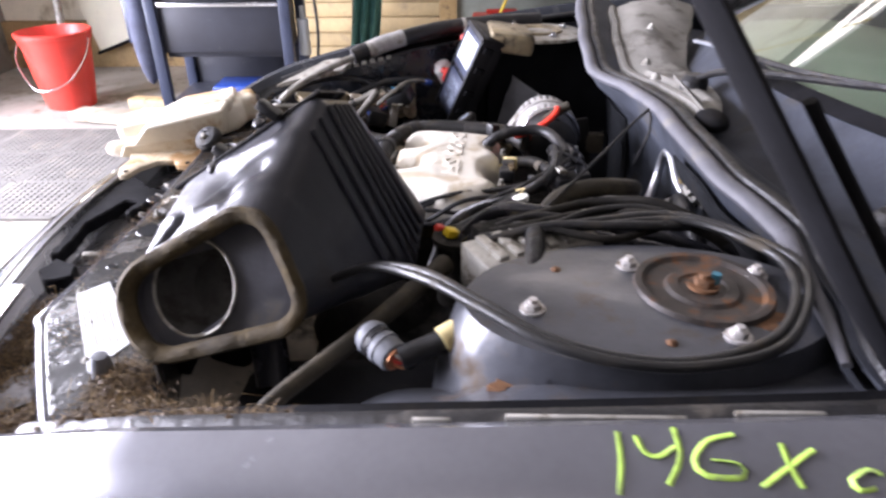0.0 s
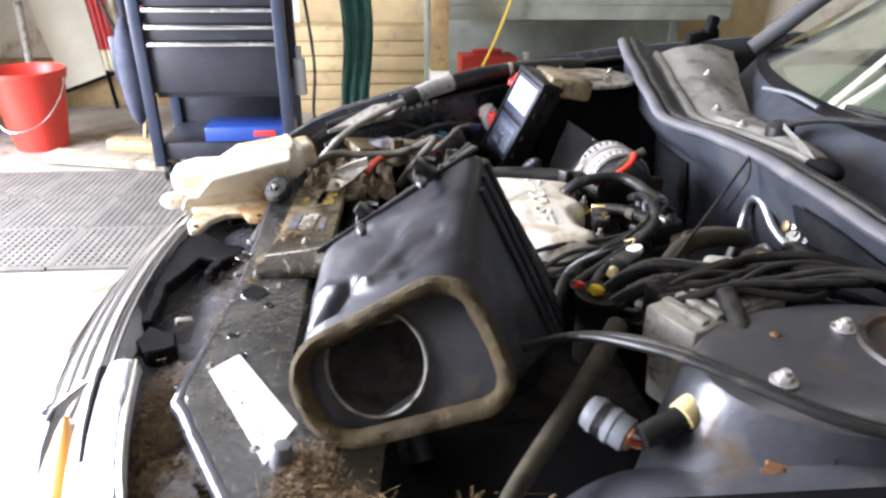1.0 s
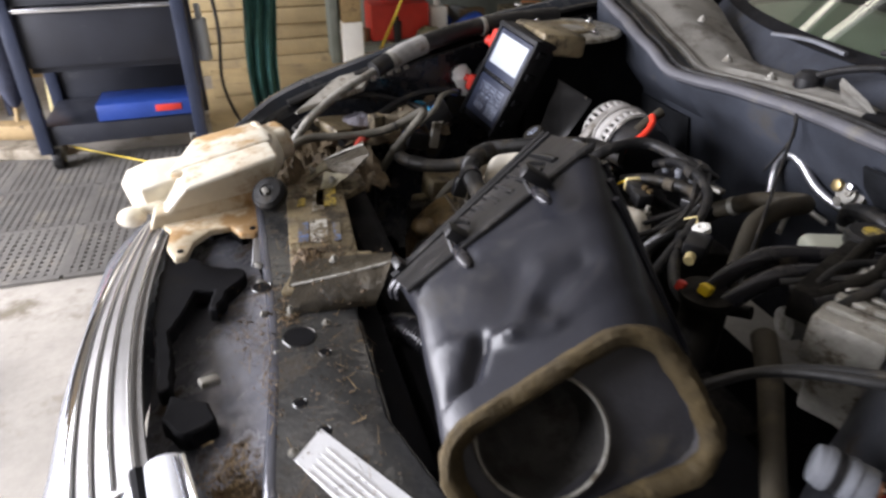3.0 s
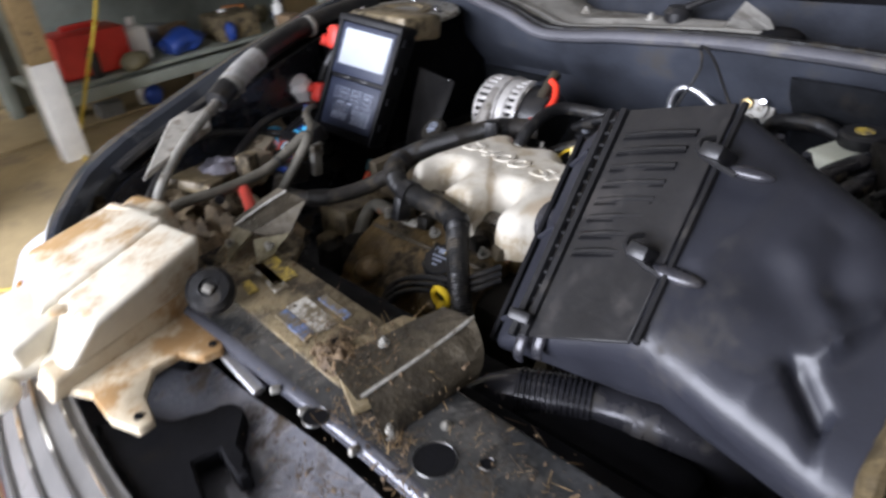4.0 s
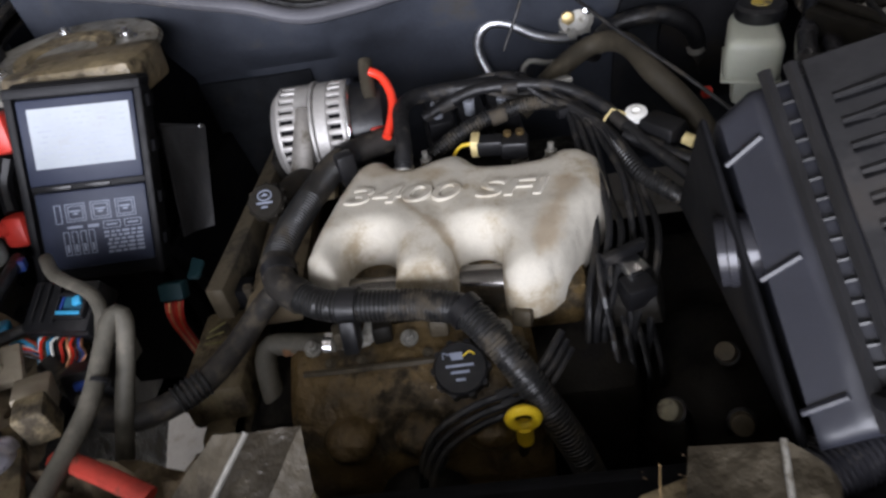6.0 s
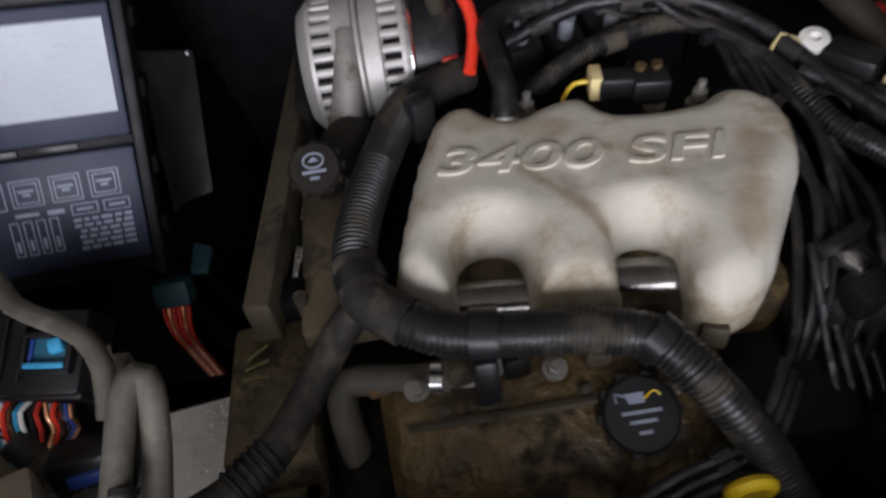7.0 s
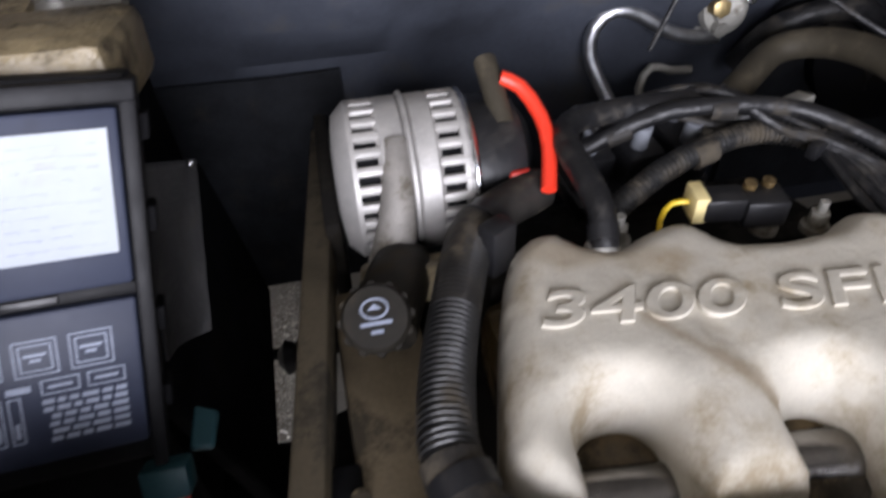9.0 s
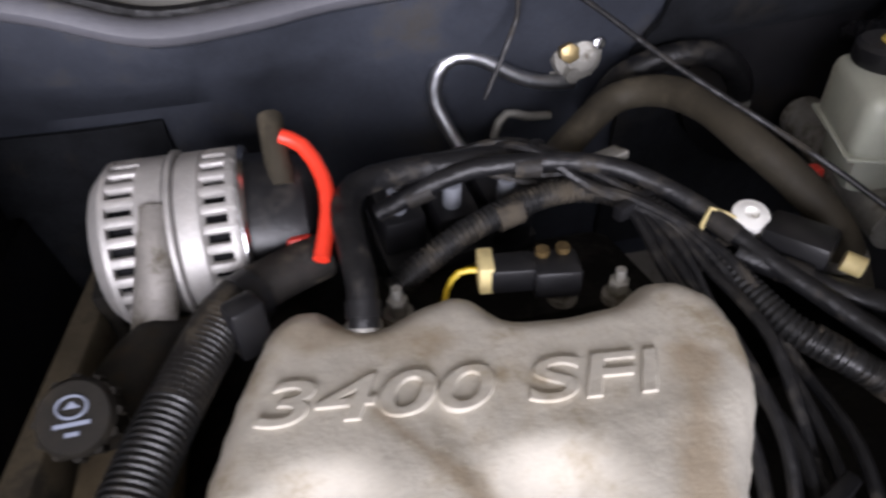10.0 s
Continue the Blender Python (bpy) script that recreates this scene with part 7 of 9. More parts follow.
loose_plug((-0.230, 1.066, 0.60), (-0.3, 0.5, 0.6), mat("aged_plug", (0.20, 0.18, 0.12), 0.5, 0, 0.3, 40, 0.2, dirt=(0.05, 0.04, 0.03), dirt_at=0.54, dirt_scale=50), "yellowed round plug low before the transaxle")
loose_plug((-0.246, 1.011, 0.60), (-0.6, 0.2, 0.5), grime_mid, "grimy dark plug low before the transaxle")
loose_plug((-0.150, 0.985, 0.575), (-0.3, 0.4, 0.7), grime_mid, "grimy dark plug on the transaxle")

# ---- fuse centre and the clutter about it ----
def fuse_box():
    t = thing("fuse_box", "black under-bonnet fuse box with printed labels on two lids", "fuse box", (0.12, 1.70, 0.6))
    up = V(0.089 - 0.116, 0.011, 0.786 - 0.851).normalized() * -1
    side = V(-0.17, 0.97, 0.13).normalized()
    n = side.cross(up).normalized()
    if n.x > 0:
        n = -n
    o = V(0.085, 1.645, 0.786)
    P = lambda u, v, d=0.0: o + side * u + up * v + n * d

    def plate(u0, u1, v0, v1, d0, d1, m, nm, par, bevel=0.003, label=""):
        bm = bmesh.new()
        q = [bm.verts.new(P(u, v, d)) for d in (d0, d1) for u, v in ((u0, v0), (u1, v0), (u1, v1), (u0, v1))]
        for f in ((0, 1, 2, 3), (4, 5, 6, 7), (0, 1, 5, 4), (1, 2, 6, 5), (2, 3, 7, 6), (3, 0, 4, 7)):
            bm.faces.new([q[i] for i in f])
        bmesh.ops.recalc_face_normals(bm, faces=bm.faces)
        return part(nm, bevelled(bm, bevel, 2), m, par, label)
    plate(-0.012, 0.136, -0.150, 0.100, -0.058, -0.004, fuse_frame, "case", t, 0.006)
    plate(-0.016, -0.007, -0.150, 0.092, -0.03, 0.007, fuse_frame, "frame", t, 0.002)
    plate(0.128, 0.138, -0.150, 0.092, -0.03, 0.007, fuse_frame, "frame", t, 0.002)
    plate(-0.016, 0.138, 0.084, 0.096, -0.03, 0.009, fuse_frame, "frame", t, 0.002)
    plate(-0.007, 0.128, -0.030, -0.021, -0.03, 0.001, fuse_frame, "frame", t, 0.002)
    for u in (0.035, 0.080):
        plate(u, u + 0.030, -0.0285, -0.0225, 0.0, 0.003, plastic, "hinge_bar", t, 0.001)
    lid_a = plate(-0.006, 0.126, -0.021, 0.082, -0.01, 0.006, lid_m, "upper_lid", t, 0.003, "dark grey upper lid")
    lid_b = plate(-0.006, 0.124, -0.130, -0.030, -0.01, 0.005, lid_m, "lower_lid", t, 0.003, "dark grey printed lower lid")
    label = plate(0.0, 0.114, 0.0, 0.071, 0.006, 0.0075, paper, "paper_label", lid_a, 0, "white paper fuse chart")
    rnd = random.Random(7)
    for r_ in range(10):
        u = 0.006
        while u < 0.104:
            w = rnd.uniform(0.004, 0.016)
            if rnd.random() < 0.8:
                plate(u, min(u + w, 0.109), 0.005 + 0.0064 * r_, 0.0066 + 0.0064 * r_, 0.0076, 0.0079, print_m, "print_bar", label, 0)
            u += w + 0.005

    def outline(u0, u1, v0, v1, w=0.0010):
        bm = bmesh.new()
        for a, b, c, d in ((u0, u1, v0, v0 + w), (u0, u1, v1 - w, v1), (u0, u0 + w, v0, v1), (u1 - w, u1, v0, v1)):
            q = [bm.verts.new(P(u, v, 0.0056)) for u, v in ((a, c), (b, c), (b, d), (a, d))]
            bm.faces.new(q)
        part("printed_frame", bm, ink, lid_b)
    for u in (0.009, 0.0385, 0.068):
        outline(u, u + 0.0235, -0.069, -0.046)
        outline(u + 0.003, u + 0.0205, -0.066, -0.049)
        plate(u + 0.006, u + 0.018, -0.0565, -0.0545, 0.0053, 0.0058, ink, "print_bar", lid_b, 0)
        plate(u + 0.009, u + 0.015, -0.0600, -0.0580, 0.0053, 0.0058, ink, "print_bar", lid_b, 0)
    outline(0.096, 0.104, -0.070, -0.046)
    for u in (0.004, 0.029):
        outline(u, u + 0.021, -0.0825, -0.0725)
        plate(u + 0.004, u + 0.017, -0.0785, -0.0765, 0.0053, 0.0058, ink, "print_bar", lid_b, 0)
    plate(0.055, 0.068, -0.0785, -0.0745, 0.0053, 0.0058, ink, "print_bar", lid_b, 0)
    plate(0.074, 0.092, -0.0775, -0.0745, 0.0053, 0.0058, ink, "print_bar", lid_b, 0)
    for k in range(4):
        u = 0.061 + 0.0100 * k
        outline(u, u + 0.0072, -0.112, -0.081)
        plate(u + 0.0025, u + 0.0048, -0.108, -0.098, 0.0053, 0.0058, ink, "print_bar", lid_b, 0)
    for r_ in range(6):
        u = 0.004
        while u < 0.046:
            w = rnd.uniform(0.004, 0.010)
            plate(u, min(u + w, 0.050), -0.0885 - 0.0052 * r_, -0.0855 - 0.0052 * r_, 0.0053, 0.0058, ink, "print_bar", lid_b, 0)
            u += w + 0.002
    for v in (-0.115, -0.06, 0.005, 0.06):
        plate(-0.021, -0.014, v, v + 0.016, -0.03, -0.006, bay_dark, "catch", t, 0.002)
    # red covers on the outer side
    part("terminal_cover", joined(box((0.100, 1.795, 0.838), (0.045, 0.034, 0.05), (0, 20, 0), 0.010), cyl((0.09, 1.812, 0.83), (0.078, 1.825, 0.838), 0.012, n=14)), red_m, t, "red terminal cover")
    part("terminal_cover", joined(box((0.040, 1.806, 0.735), (0.035, 0.032, 0.042), (0, 20, 0), 0.009), cyl((0.03, 1.815, 0.745), (0.022, 1.822, 0.75), 0.009, n=14)), red_m, t, "red terminal cover")
    part("cover_strap", sweep([(0.09, 1.805, 0.81), (0.072, 1.818, 0.78), (0.05, 1.812, 0.755)], 0.009, 8), plastic, t)
    part("top_cover", box((0.19, 1.715, 0.855), (0.11, 0.17, 0.05), (0, 8, 0), 0.01), tan_bracket, t, "dusty grey-brown top cover")


fuse_box()

def heat_flap():
    """A bent grey sheet standing beside the fuse box, curled along its outer edge."""
    a, b, c, d = V(0.208, 1.669, 0.764), V(0.276, 1.637, 0.719), V(0.205, 1.655, 0.585), V(0.167, 1.690, 0.600)
    out = V(-0.75, -0.5, 0.4).normalized()
    rows = []
    for i in range(13):
        w = i / 12
        row = []
        for j in range(11):
            u = j / 10
            p = a.lerp(b, u).lerp(d.lerp(c, u), w)
            row.append(p + out * (0.016 * max(0.0, 0.3 - u) ** 1.2 * 3 + 0.005 * math.sin(5 * u + 2 * w) + 0.004 * noise.noise((u * 3, w * 4, 2.0))))
        rows.append(row)
    t = thing("heat_flap", "dusty grey bent sheet flap beside the fuse box", "flap", (0.2, 1.66, 0.59))
    m_ = mat("dusty_sheet", (0.055, 0.054, 0.055), 0.45, 0.2, 0.3, 14, 0.2, 200, dirt=(0.095, 0.088, 0.076), dirt_at=0.58, dirt_scale=12, dent=0.3)
    part("sheet", sheet(rows, 0.003), m_, t)
    part("rolled_edge", sweep([p + out * 0.002 for p in rows[0]], 0.003, 8), m_, t, "paler rolled top edge")
    part("rivet", ball(b.lerp(a, 0.12) + out * 0.006, (0.004, 0.004, 0.004), 2), steel, t, "bright rivet")


heat_flap()


def washer_neck():
    t = thing("filler_neck", "white plastic filler neck with a side spout", "filler neck", (0.02, 1.87, 0.68))
    neck_m = mat("bright_white_plastic", (0.90, 0.90, 0.88), 0.35, 0, 0.06, 12, 0.03)
    part("funnel", lathe([(0.017, 0.0), (0.021, 0.012), (0.023, 0.045), (0.026, 0.048), (0.026, 0.056), (0.022, 0.060), (0.020, 0.070), (0.010, 0.074), (0.002, 0.075)], (0.040, 1.866, 0.696), (-0.34, -0.20, 1), 36), neck_m, t)
    part("spout", sweep([(0.026, 1.868, 0.752), (0.016, 1.892, 0.756), (0.004, 1.920, 0.757)], 0.009, 10, ends=(0.012, 0.006)), neck_m, t)


washer_neck()


def wiring_cluster():
    t = thing("connector_block", "black connector block with a blue latch and loose coloured wires", "connector", (-0.10, 1.69, 0.62))
    mm = pose(-0.104, 1.682, 0.724, 0, -24, -8)

    def put(bm, nm, mt, par, lbl=""):
        bmesh.ops.transform(bm, verts=bm.verts, matrix=mm)
        return part(nm, bm, mt, par, lbl)
    shell = put(joined(box((0.002, 0.018, -0.020), (0.060, 0.082, 0.036), bevel=0.005), box((-0.024, 0.016, -0.022), (0.014, 0.078, 0.030), bevel=0.004)), "shell", plastic, t)
    for y in (0.020, 0.034, 0.046):
        put(box((0.004, y, 0.000), (0.044, 0.003, 0.004), bevel=0.001), "rib", plastic, shell)
    for c_, s_ in (((0.0125, 0.0, 0.001), (0.004, 0.036, 0.008)), ((-0.0125, 0.0, 0.001), (0.004, 0.036, 0.006)), ((0.0, 0.0165, 0.001), (0.022, 0.004, 0.008)), ((0.0, -0.0165, 0.001), (0.022, 0.004, 0.008))):
        put(box(c_, s_, bevel=0.001), "latch_frame", plastic, shell)
    la = put(box((0.0, 0.0, -0.001), (0.022, 0.029, 0.003), bevel=0.0005), "latch", mat("teal_latch", (0.02, 0.11, 0.17), 0.4, 0, 0.2, 30, 0.05), t, "teal latch plate")
    put(box((-0.0085, 0.0, 0.003), (0.004, 0.029, 0.005), bevel=0.001), "latch_edge", blue_m, la, "bright blue edge")
    put(box((0.005, -0.007, 0.004), (0.011, 0.011, 0.007), (0, 0, 20), 0.003), "latch_tab", blue_m, la, "bright blue tab")
    put(box((0.0, 0.012, 0.001), (0.020, 0.0025, 0.004), bevel=0.0005), "latch_edge", blue_dark, la)
    part("strap", sweep([(-0.030, 1.740, 0.738), (-0.043, 1.729, 0.744), (-0.075, 1.703, 0.746), (-0.092, 1.674, 0.743), (-0.105, 1.652, 0.737), (-0.125, 1.639, 0.726), (-0.150, 1.640, 0.705)], 0.0075, 10, flat=0.7), pale_hose, t, "dusty pale sheathed lead")
    part("shell", box((-0.155, 1.665, 0.665), (0.05, 0.05, 0.04), (0, 20, 10), 0.006), plastic, t)
    part("latch", box((-0.175, 1.660, 0.678), (0.010, 0.026, 0.010), (0, 20, 10), 0.002), blue_dark, t, "dark blue latch")
    rnd = random.Random(11)
    for k, m_ in enumerate((red_m, copper, blue_m, blue_dark, white_plastic, red_wire, rubber, blue_m, copper, rubber)):
        u = rnd.uniform(-1, 1)
        part("wire", sweep([(-0.116 - 0.003 * k, 1.762, 0.690 + 0.006 * u), (-0.122 - 0.0025 * k, 1.740, 0.700 + 0.004 * u), (-0.133 - 0.001 * k, 1.722 + 0.002 * u, 0.690), (-0.144, 1.710 + 0.002 * u, 0.676 + 0.002 * u), (-0.156, 1.696, 0.664)], 0.0019, 6), m_, t)
    fan = (blue_m, white_plastic, blue_dark, red_wire, copper, rubber, blue_m, white_plastic, rubber, red_m, copper, grey_plug, red_wire, rubber, blue_dark, copper)
    for k, m_ in enumerate(fan):
        u, y = rnd.uniform(-1, 1), 1.728 - 0.0037 * k
        part("wire", sweep([(-0.118 - 0.0009 * k, y, 0.700), (-0.128 - 0.0008 * k, y + 0.003 * u, 0.699 + 0.004 * u), (-0.142, y + 0.004 * u, 0.688 + 0.003 * u), (-0.156 + 0.002 * u, y * 0.6 + 1.70 * 0.4, 0.676), (-0.170, 1.690 + 0.004 * u, 0.664)], 0.0017, 6), m_, t)
    for k, m_ in enumerate((copper, red_wire, blue_dark)):
        part("wire", sweep([(-0.128, 1.692 - 0.006 * k, 0.690), (-0.138, 1.690 - 0.005 * k, 0.684), (-0.150, 1.690 - 0.004 * k, 0.668)], 0.0018, 6), m_, t)
    part("bracket", box((-0.11, 1.645, 0.675), (0.02, 0.015, 0.06), (0, 10, 0), 0.003), alu_old, t)
    c = thing("small_connector", "teal connector with a fan of red wires", "connector", (0.03, 1.665, 0.5))
    part("shell", box((0.052, 1.672, 0.592), (0.025, 0.035, 0.026), (0, 30, 0), 0.004), mat("teal_plug", (0.02, 0.075, 0.09), 0.5), c)
    for k in range(6):
        part("wire", sweep([(0.045, 1.685 - 0.005 * k, 0.585), (0.030, 1.682 - 0.0045 * k, 0.577), (0.020, 1.678 - 0.0035 * k, 0.562), (0.022, 1.676 - 0.003 * k, 0.53), (0.03, 1.676 - 0.003 * k, 0.47)], 0.0022, 6), (red_wire, copper, red_m)[k % 3], c)
    solo("teal_clip", slab([(0.105, 1.655, 0.60), (0.10, 1.637, 0.595), (0.07, 1.64, 0.59), (0.072, 1.658, 0.59)], 0.008, 0.002), mat("teal_plug", (0.02, 0.075, 0.09), 0.5), "dull teal plastic clip low in the bay", "clip")
    bent = thing("bent_hose", "grey hose bent into a tight loop beside the engine mount", "hose", (-0.2, 1.63, 0.6))
    part("tube", sweep([(-0.240, 1.622, 0.620), (-0.208, 1.610, 0.672), (-0.178, 1.600, 0.712), (-0.154, 1.597, 0.740), (-0.148, 1.603, 0.747), (-0.158, 1.611, 0.743), (-0.186, 1.616, 0.726), (-0.235, 1.620, 0.708), (-0.31, 1.630, 0.700), (-0.40, 1.64, 0.70), (-0.46, 1.60, 0.68)], 0.0092, 14), pale_hose, bent)
    part("hose_tie", sweep([(-0.206, 1.6145, 0.7163), (-0.210, 1.6147, 0.7148)], 0.0105, 14), plastic, bent, "black cable tie")
    solo("pale_strut", sweep([(-0.075, 1.672, 0.69), (-0.085, 1.662, 0.70), (-0.108, 1.655, 0.695)], 0.006, 8, flat=0.6), mat("pale_dusty_metal", (0.48, 0.46, 0.41), 0.6, 0.2, 0.3, 18, 0.3, 260, dirt=(0.16, 0.12, 0.08), dirt_at=0.54, dirt_scale=22), "short pale dusty strut beside the connector", "strut")
    banded("conduit_elbow", [(-0.143, 1.712, 0.678), (-0.150, 1.704, 0.672), (-0.158, 1.694, 0.666), (-0.170, 1.675, 0.658), (-0.188, 1.655, 0.655), (-0.205, 1.635, 0.650)], 0.014, pale_hose, "dusty corrugated elbow below the fuse box", "conduit", (0, 4), TAPE, 14, 0.0016, 0.005)
    banded("fender_hose", [(0.30, 1.905, 0.865), (0.15, 1.885, 0.862), (0.0, 1.855, 0.85), (-0.14, 1.80, 0.825), (-0.22, 1.765, 0.80)], 0.021, rubber, "thick black hose along the wing", "hose", (1, 3), CLAMP)
    solo("hose_sleeve", sweep([(-0.085, 1.8222, 0.8365), (-0.14, 1.80, 0.825), (-0.172, 1.786, 0.815)], 0.0228, 16), mat("pale_sleeve", (0.34, 0.335, 0.32), 0.55, 0.1, 0.3, 24, 0.2, 240, dirt=(0.15, 0.13, 0.10), dirt_at=0.55, dirt_scale=24), "pale worn sleeve round the wing hose", "sleeve")
    solo("metal_pipe", sweep([(-0.20, 1.772, 0.805), (-0.30, 1.73, 0.77), (-0.38, 1.69, 0.73), (-0.45, 1.66, 0.66)], 0.009, 12), alu_old, "dull metal pipe along the wing", "pipe")
    lb = thing("lamp_bracket", "dirt-caked bracket behind the headlamp", "bracket", (-0.30, 1.70, 0.69))
    part("plate", box((-0.30, 1.70, 0.70), (0.13, 0.08, 0.02), (8, 10, 30), 0.005), tan_bracket, lb)
    part("lug", box((-0.24, 1.665, 0.71), (0.03, 0.03, 0.04), (0, 0, 20), 0.004), tan_bracket, lb)
    solo("pale_bracket", slab([(-0.415, 1.68, 0.75), (-0.25, 1.745, 0.768), (-0.206, 1.834, 0.792), (-0.30, 1.795, 0.786)], 0.012, 0.003), mat("pale_dusty_metal", (0.34, 0.32, 0.28), 0.6, 0.2, 0.3, 18, 0.3, 260, dirt=(0.11, 0.08, 0.05), dirt_at=0.52, dirt_scale=22), "pale dirt-streaked panel beside the wing", "panel")
    solo("red_sleeve", sweep([(-0.270, 1.648, 0.686), (-0.280, 1.625, 0.694), (-0.298, 1.585, 0.694), (-0.318, 1.540, 0.686)], 0.0095, 10, flat=0.7), mat("dull_red_plastic", (0.42, 0.04, 0.025), 0.5, 0, 0.3, 20, 0.1, dirt=(0.12, 0.05, 0.03), dirt_at=0.58, dirt_scale=30), "red plastic sleeve among the wires", "sleeve")
    solo("cable_run", sweep([(0.0, 1.80, 0.72), (-0.06, 1.775, 0.735), (-0.14, 1.765, 0.73), (-0.24, 1.72, 0.70), (-0.33, 1.62, 0.69)], 0.008, 10), rubber, "black cable crossing the corner of the bay", "cable")
    solo("cable_run", sweep([(-0.09, 1.72, 0.70), (-0.15, 1.78, 0.715), (-0.24, 1.80, 0.735), (-0.33, 1.76, 0.735), (-0.42, 1.68, 0.71)], 0.007, 10), rubber, "black cable crossing the corner of the bay", "cable")
    solo("blue_plug", box((-0.02, 1.785, 0.725), (0.022, 0.015, 0.014), (10, 15, 30), 0.003), blue_dark, "blue connector below the fuse box", "connector")
    rows = []
    for i in range(30):
        rows.append([(-0.36 + 0.0105 * i, 1.70 + 0.0095 * j, 0.648 + 0.05 * max(0.0, (j - 8) / 8) + 0.030 * noise.noise((i * 0.25, j * 0.25, 5.0)) + 0.012 * noise.noise((i * 0.8, j * 0.8, 2.0))) for j in range(16)])
    solo("caked_dirt", sheet(rows, 0.004), mat("caked_dirt", (0.115, 0.083, 0.047), 0.85, 0, 0.6, 30, 0.7, 220, dirt=(0.19, 0.145, 0.085), dirt_at=0.56, dirt_scale=26), "olive-brown caked dirt along the inner wing", "dirt", kind="stuff")
    solo("tan_clip", joined(box((-0.160, 1.745, 0.700), (0.050, 0.034, 0.012), (8, -12, 25), 0.004), cyl((-0.165, 1.748, 0.704), (-0.167, 1.749, 0.712), 0.006, n=12)), mat("tan_nylon", (0.36, 0.31, 0.23), 0.5, 0, 0.25, 20, 0.2, 200, dirt=(0.16, 0.13, 0.085), dirt_at=0.58, dirt_scale=24), "pale tan plastic clip with a stud among the wires", "clip")
    solo("blue_plug", box((-0.110, 1.772, 0.706), (0.026, 0.018, 0.016), (10, 15, 30), 0.003), blue_m, "small blue connector among the wires", "connector")
    for k in range(3):
        scrap = ball((-0.250 - 0.022 * k, 1.722 + 0.012 * (k % 2), 0.704), (0.016, 0.014, 0.010), 3)
        for v in scrap.verts:
            v.co += V(0.5, 0.3, 1.0) * 0.009 * noise.noise(v.co * 70)
        solo("foil_scrap", scrap, mat("foil", (0.42, 0.42, 0.50), 0.3, 0.8, 0.2, 30, 0.3, 200), "small scrap of pale blue foil among the wires", "foil", "foil scraps")
    solo("tan_plug", joined(box((-0.205, 1.69, 0.70), (0.045, 0.035, 0.030), (10, 15, 30), 0.004), cyl((-0.225, 1.68, 0.70), (-0.235, 1.673, 0.702), 0.008, n=12)), mat("tan_nylon", (0.26, 0.22, 0.16), 0.5, 0, 0.25, 20, 0.2, 200, dirt=(0.12, 0.095, 0.06), dirt_at=0.56, dirt_scale=24), "dirty tan plastic plug among the wires", "connector")
    foil = ball((-0.285, 1.70, 0.70), (0.035, 0.03, 0.018), 4)
    for v in foil.verts:
        v.co += V(0.5, 0.3, 1.0) * 0.012 * noise.noise(v.co * 55)
    solo("crumpled_foil", foil, mat("foil", (0.42, 0.42, 0.50), 0.3, 0.8, 0.2, 30, 0.3, 200), "scrap of crumpled pale foil among the wires", "foil")
    solo("slotted_rail", joined(*[box((-0.26 + 0.022 * k, 1.782 + 0.008 * k, 0.765 + 0.003 * k), (0.013, 0.006, 0.010), (0, 0, 20), 0.001) for k in range(7)]), mat("pale_dusty_metal", (0.34, 0.32, 0.28), 0.6), "pale slotted rail along the inner wing", "rail")
    rows = []
    for i in range(36):
        rows.append([(-0.47 + 0.0062 * i, 1.49 + 0.0105 * j, 0.635 + 0.10 * max(0.0, (j - 22) / 32) + 0.045 * noise.noise((i * 0.23, j * 0.23, 3.0)) + 0.016 * noise.noise((i * 0.8, j * 0.8, 9.0))) for j in range(32)])
    solo("caked_dirt", sheet(rows, 0.004), mat("caked_dirt", (0.115, 0.083, 0.047)), "brown caked dirt and leaf crumbs in the corner of the bay", "dirt", kind="stuff")
    # plain black block added to fill the dark corner
    solo("bay_corner", box((-0.34, 1.69, 0.55), (0.16, 0.20, 0.16), bevel=0.03), bay_dark, "plain black block added in the corner of the engine bay", "bay corner")


wiring_cluster()


# ---- radiator and brackets ----
def radiator():
    t = thing("radiator", "dirt-caked radiator top with worn yellow and blue stickers", "radiator", (-0.36, 1.14, 0.25))
    top = part("top_tank", box((-0.425, 1.27, 0.682), (0.105, 0.33, 0.022), (0, 0, -4), 0.006), tan_bracket, t, "dusty tan top panel")
    part("core", box((-0.40, 1.14, 0.46), (0.05, 0.80, 0.40), bevel=0.006), bay_dark, t)
    part("fan_shroud", box((-0.335, 1.14, 0.45), (0.06, 0.72, 0.40), bevel=0.02), bay_dark, t)

    def sticker(x, y, sx, sy, m_, rot, lbl):
        s = part("sticker", box((x, y, 0.6945), (sx, sy, 0.002), (0, 0, rot), 0), m_, top, lbl)
        return s
    sticker(-0.40, 1.36, 0.035, 0.075, worn_yellow, -8, "torn yellow sticker")
    sticker(-0.445, 1.35, 0.014, 0.03, worn_yellow, -8, "torn yellow sticker")
    sticker(-0.415, 1.35, 0.020, 0.08, worn_paper, -8, "worn white sticker")
    sticker(-0.43, 1.235, 0.028, 0.075, worn_paper, -6, "worn white sticker")
    sticker(-0.455, 1.235, 0.016, 0.07, worn_blue, -6, "worn blue sticker")
    sticker(-0.402, 1.225, 0.012, 0.06, worn_blue, -6, "worn blue sticker")
    part("hole", cyl((-0.452, 1.165, 0.692), (-0.452, 1.165, 0.696), 0.015, n=20), bay_dark, top)


radiator()


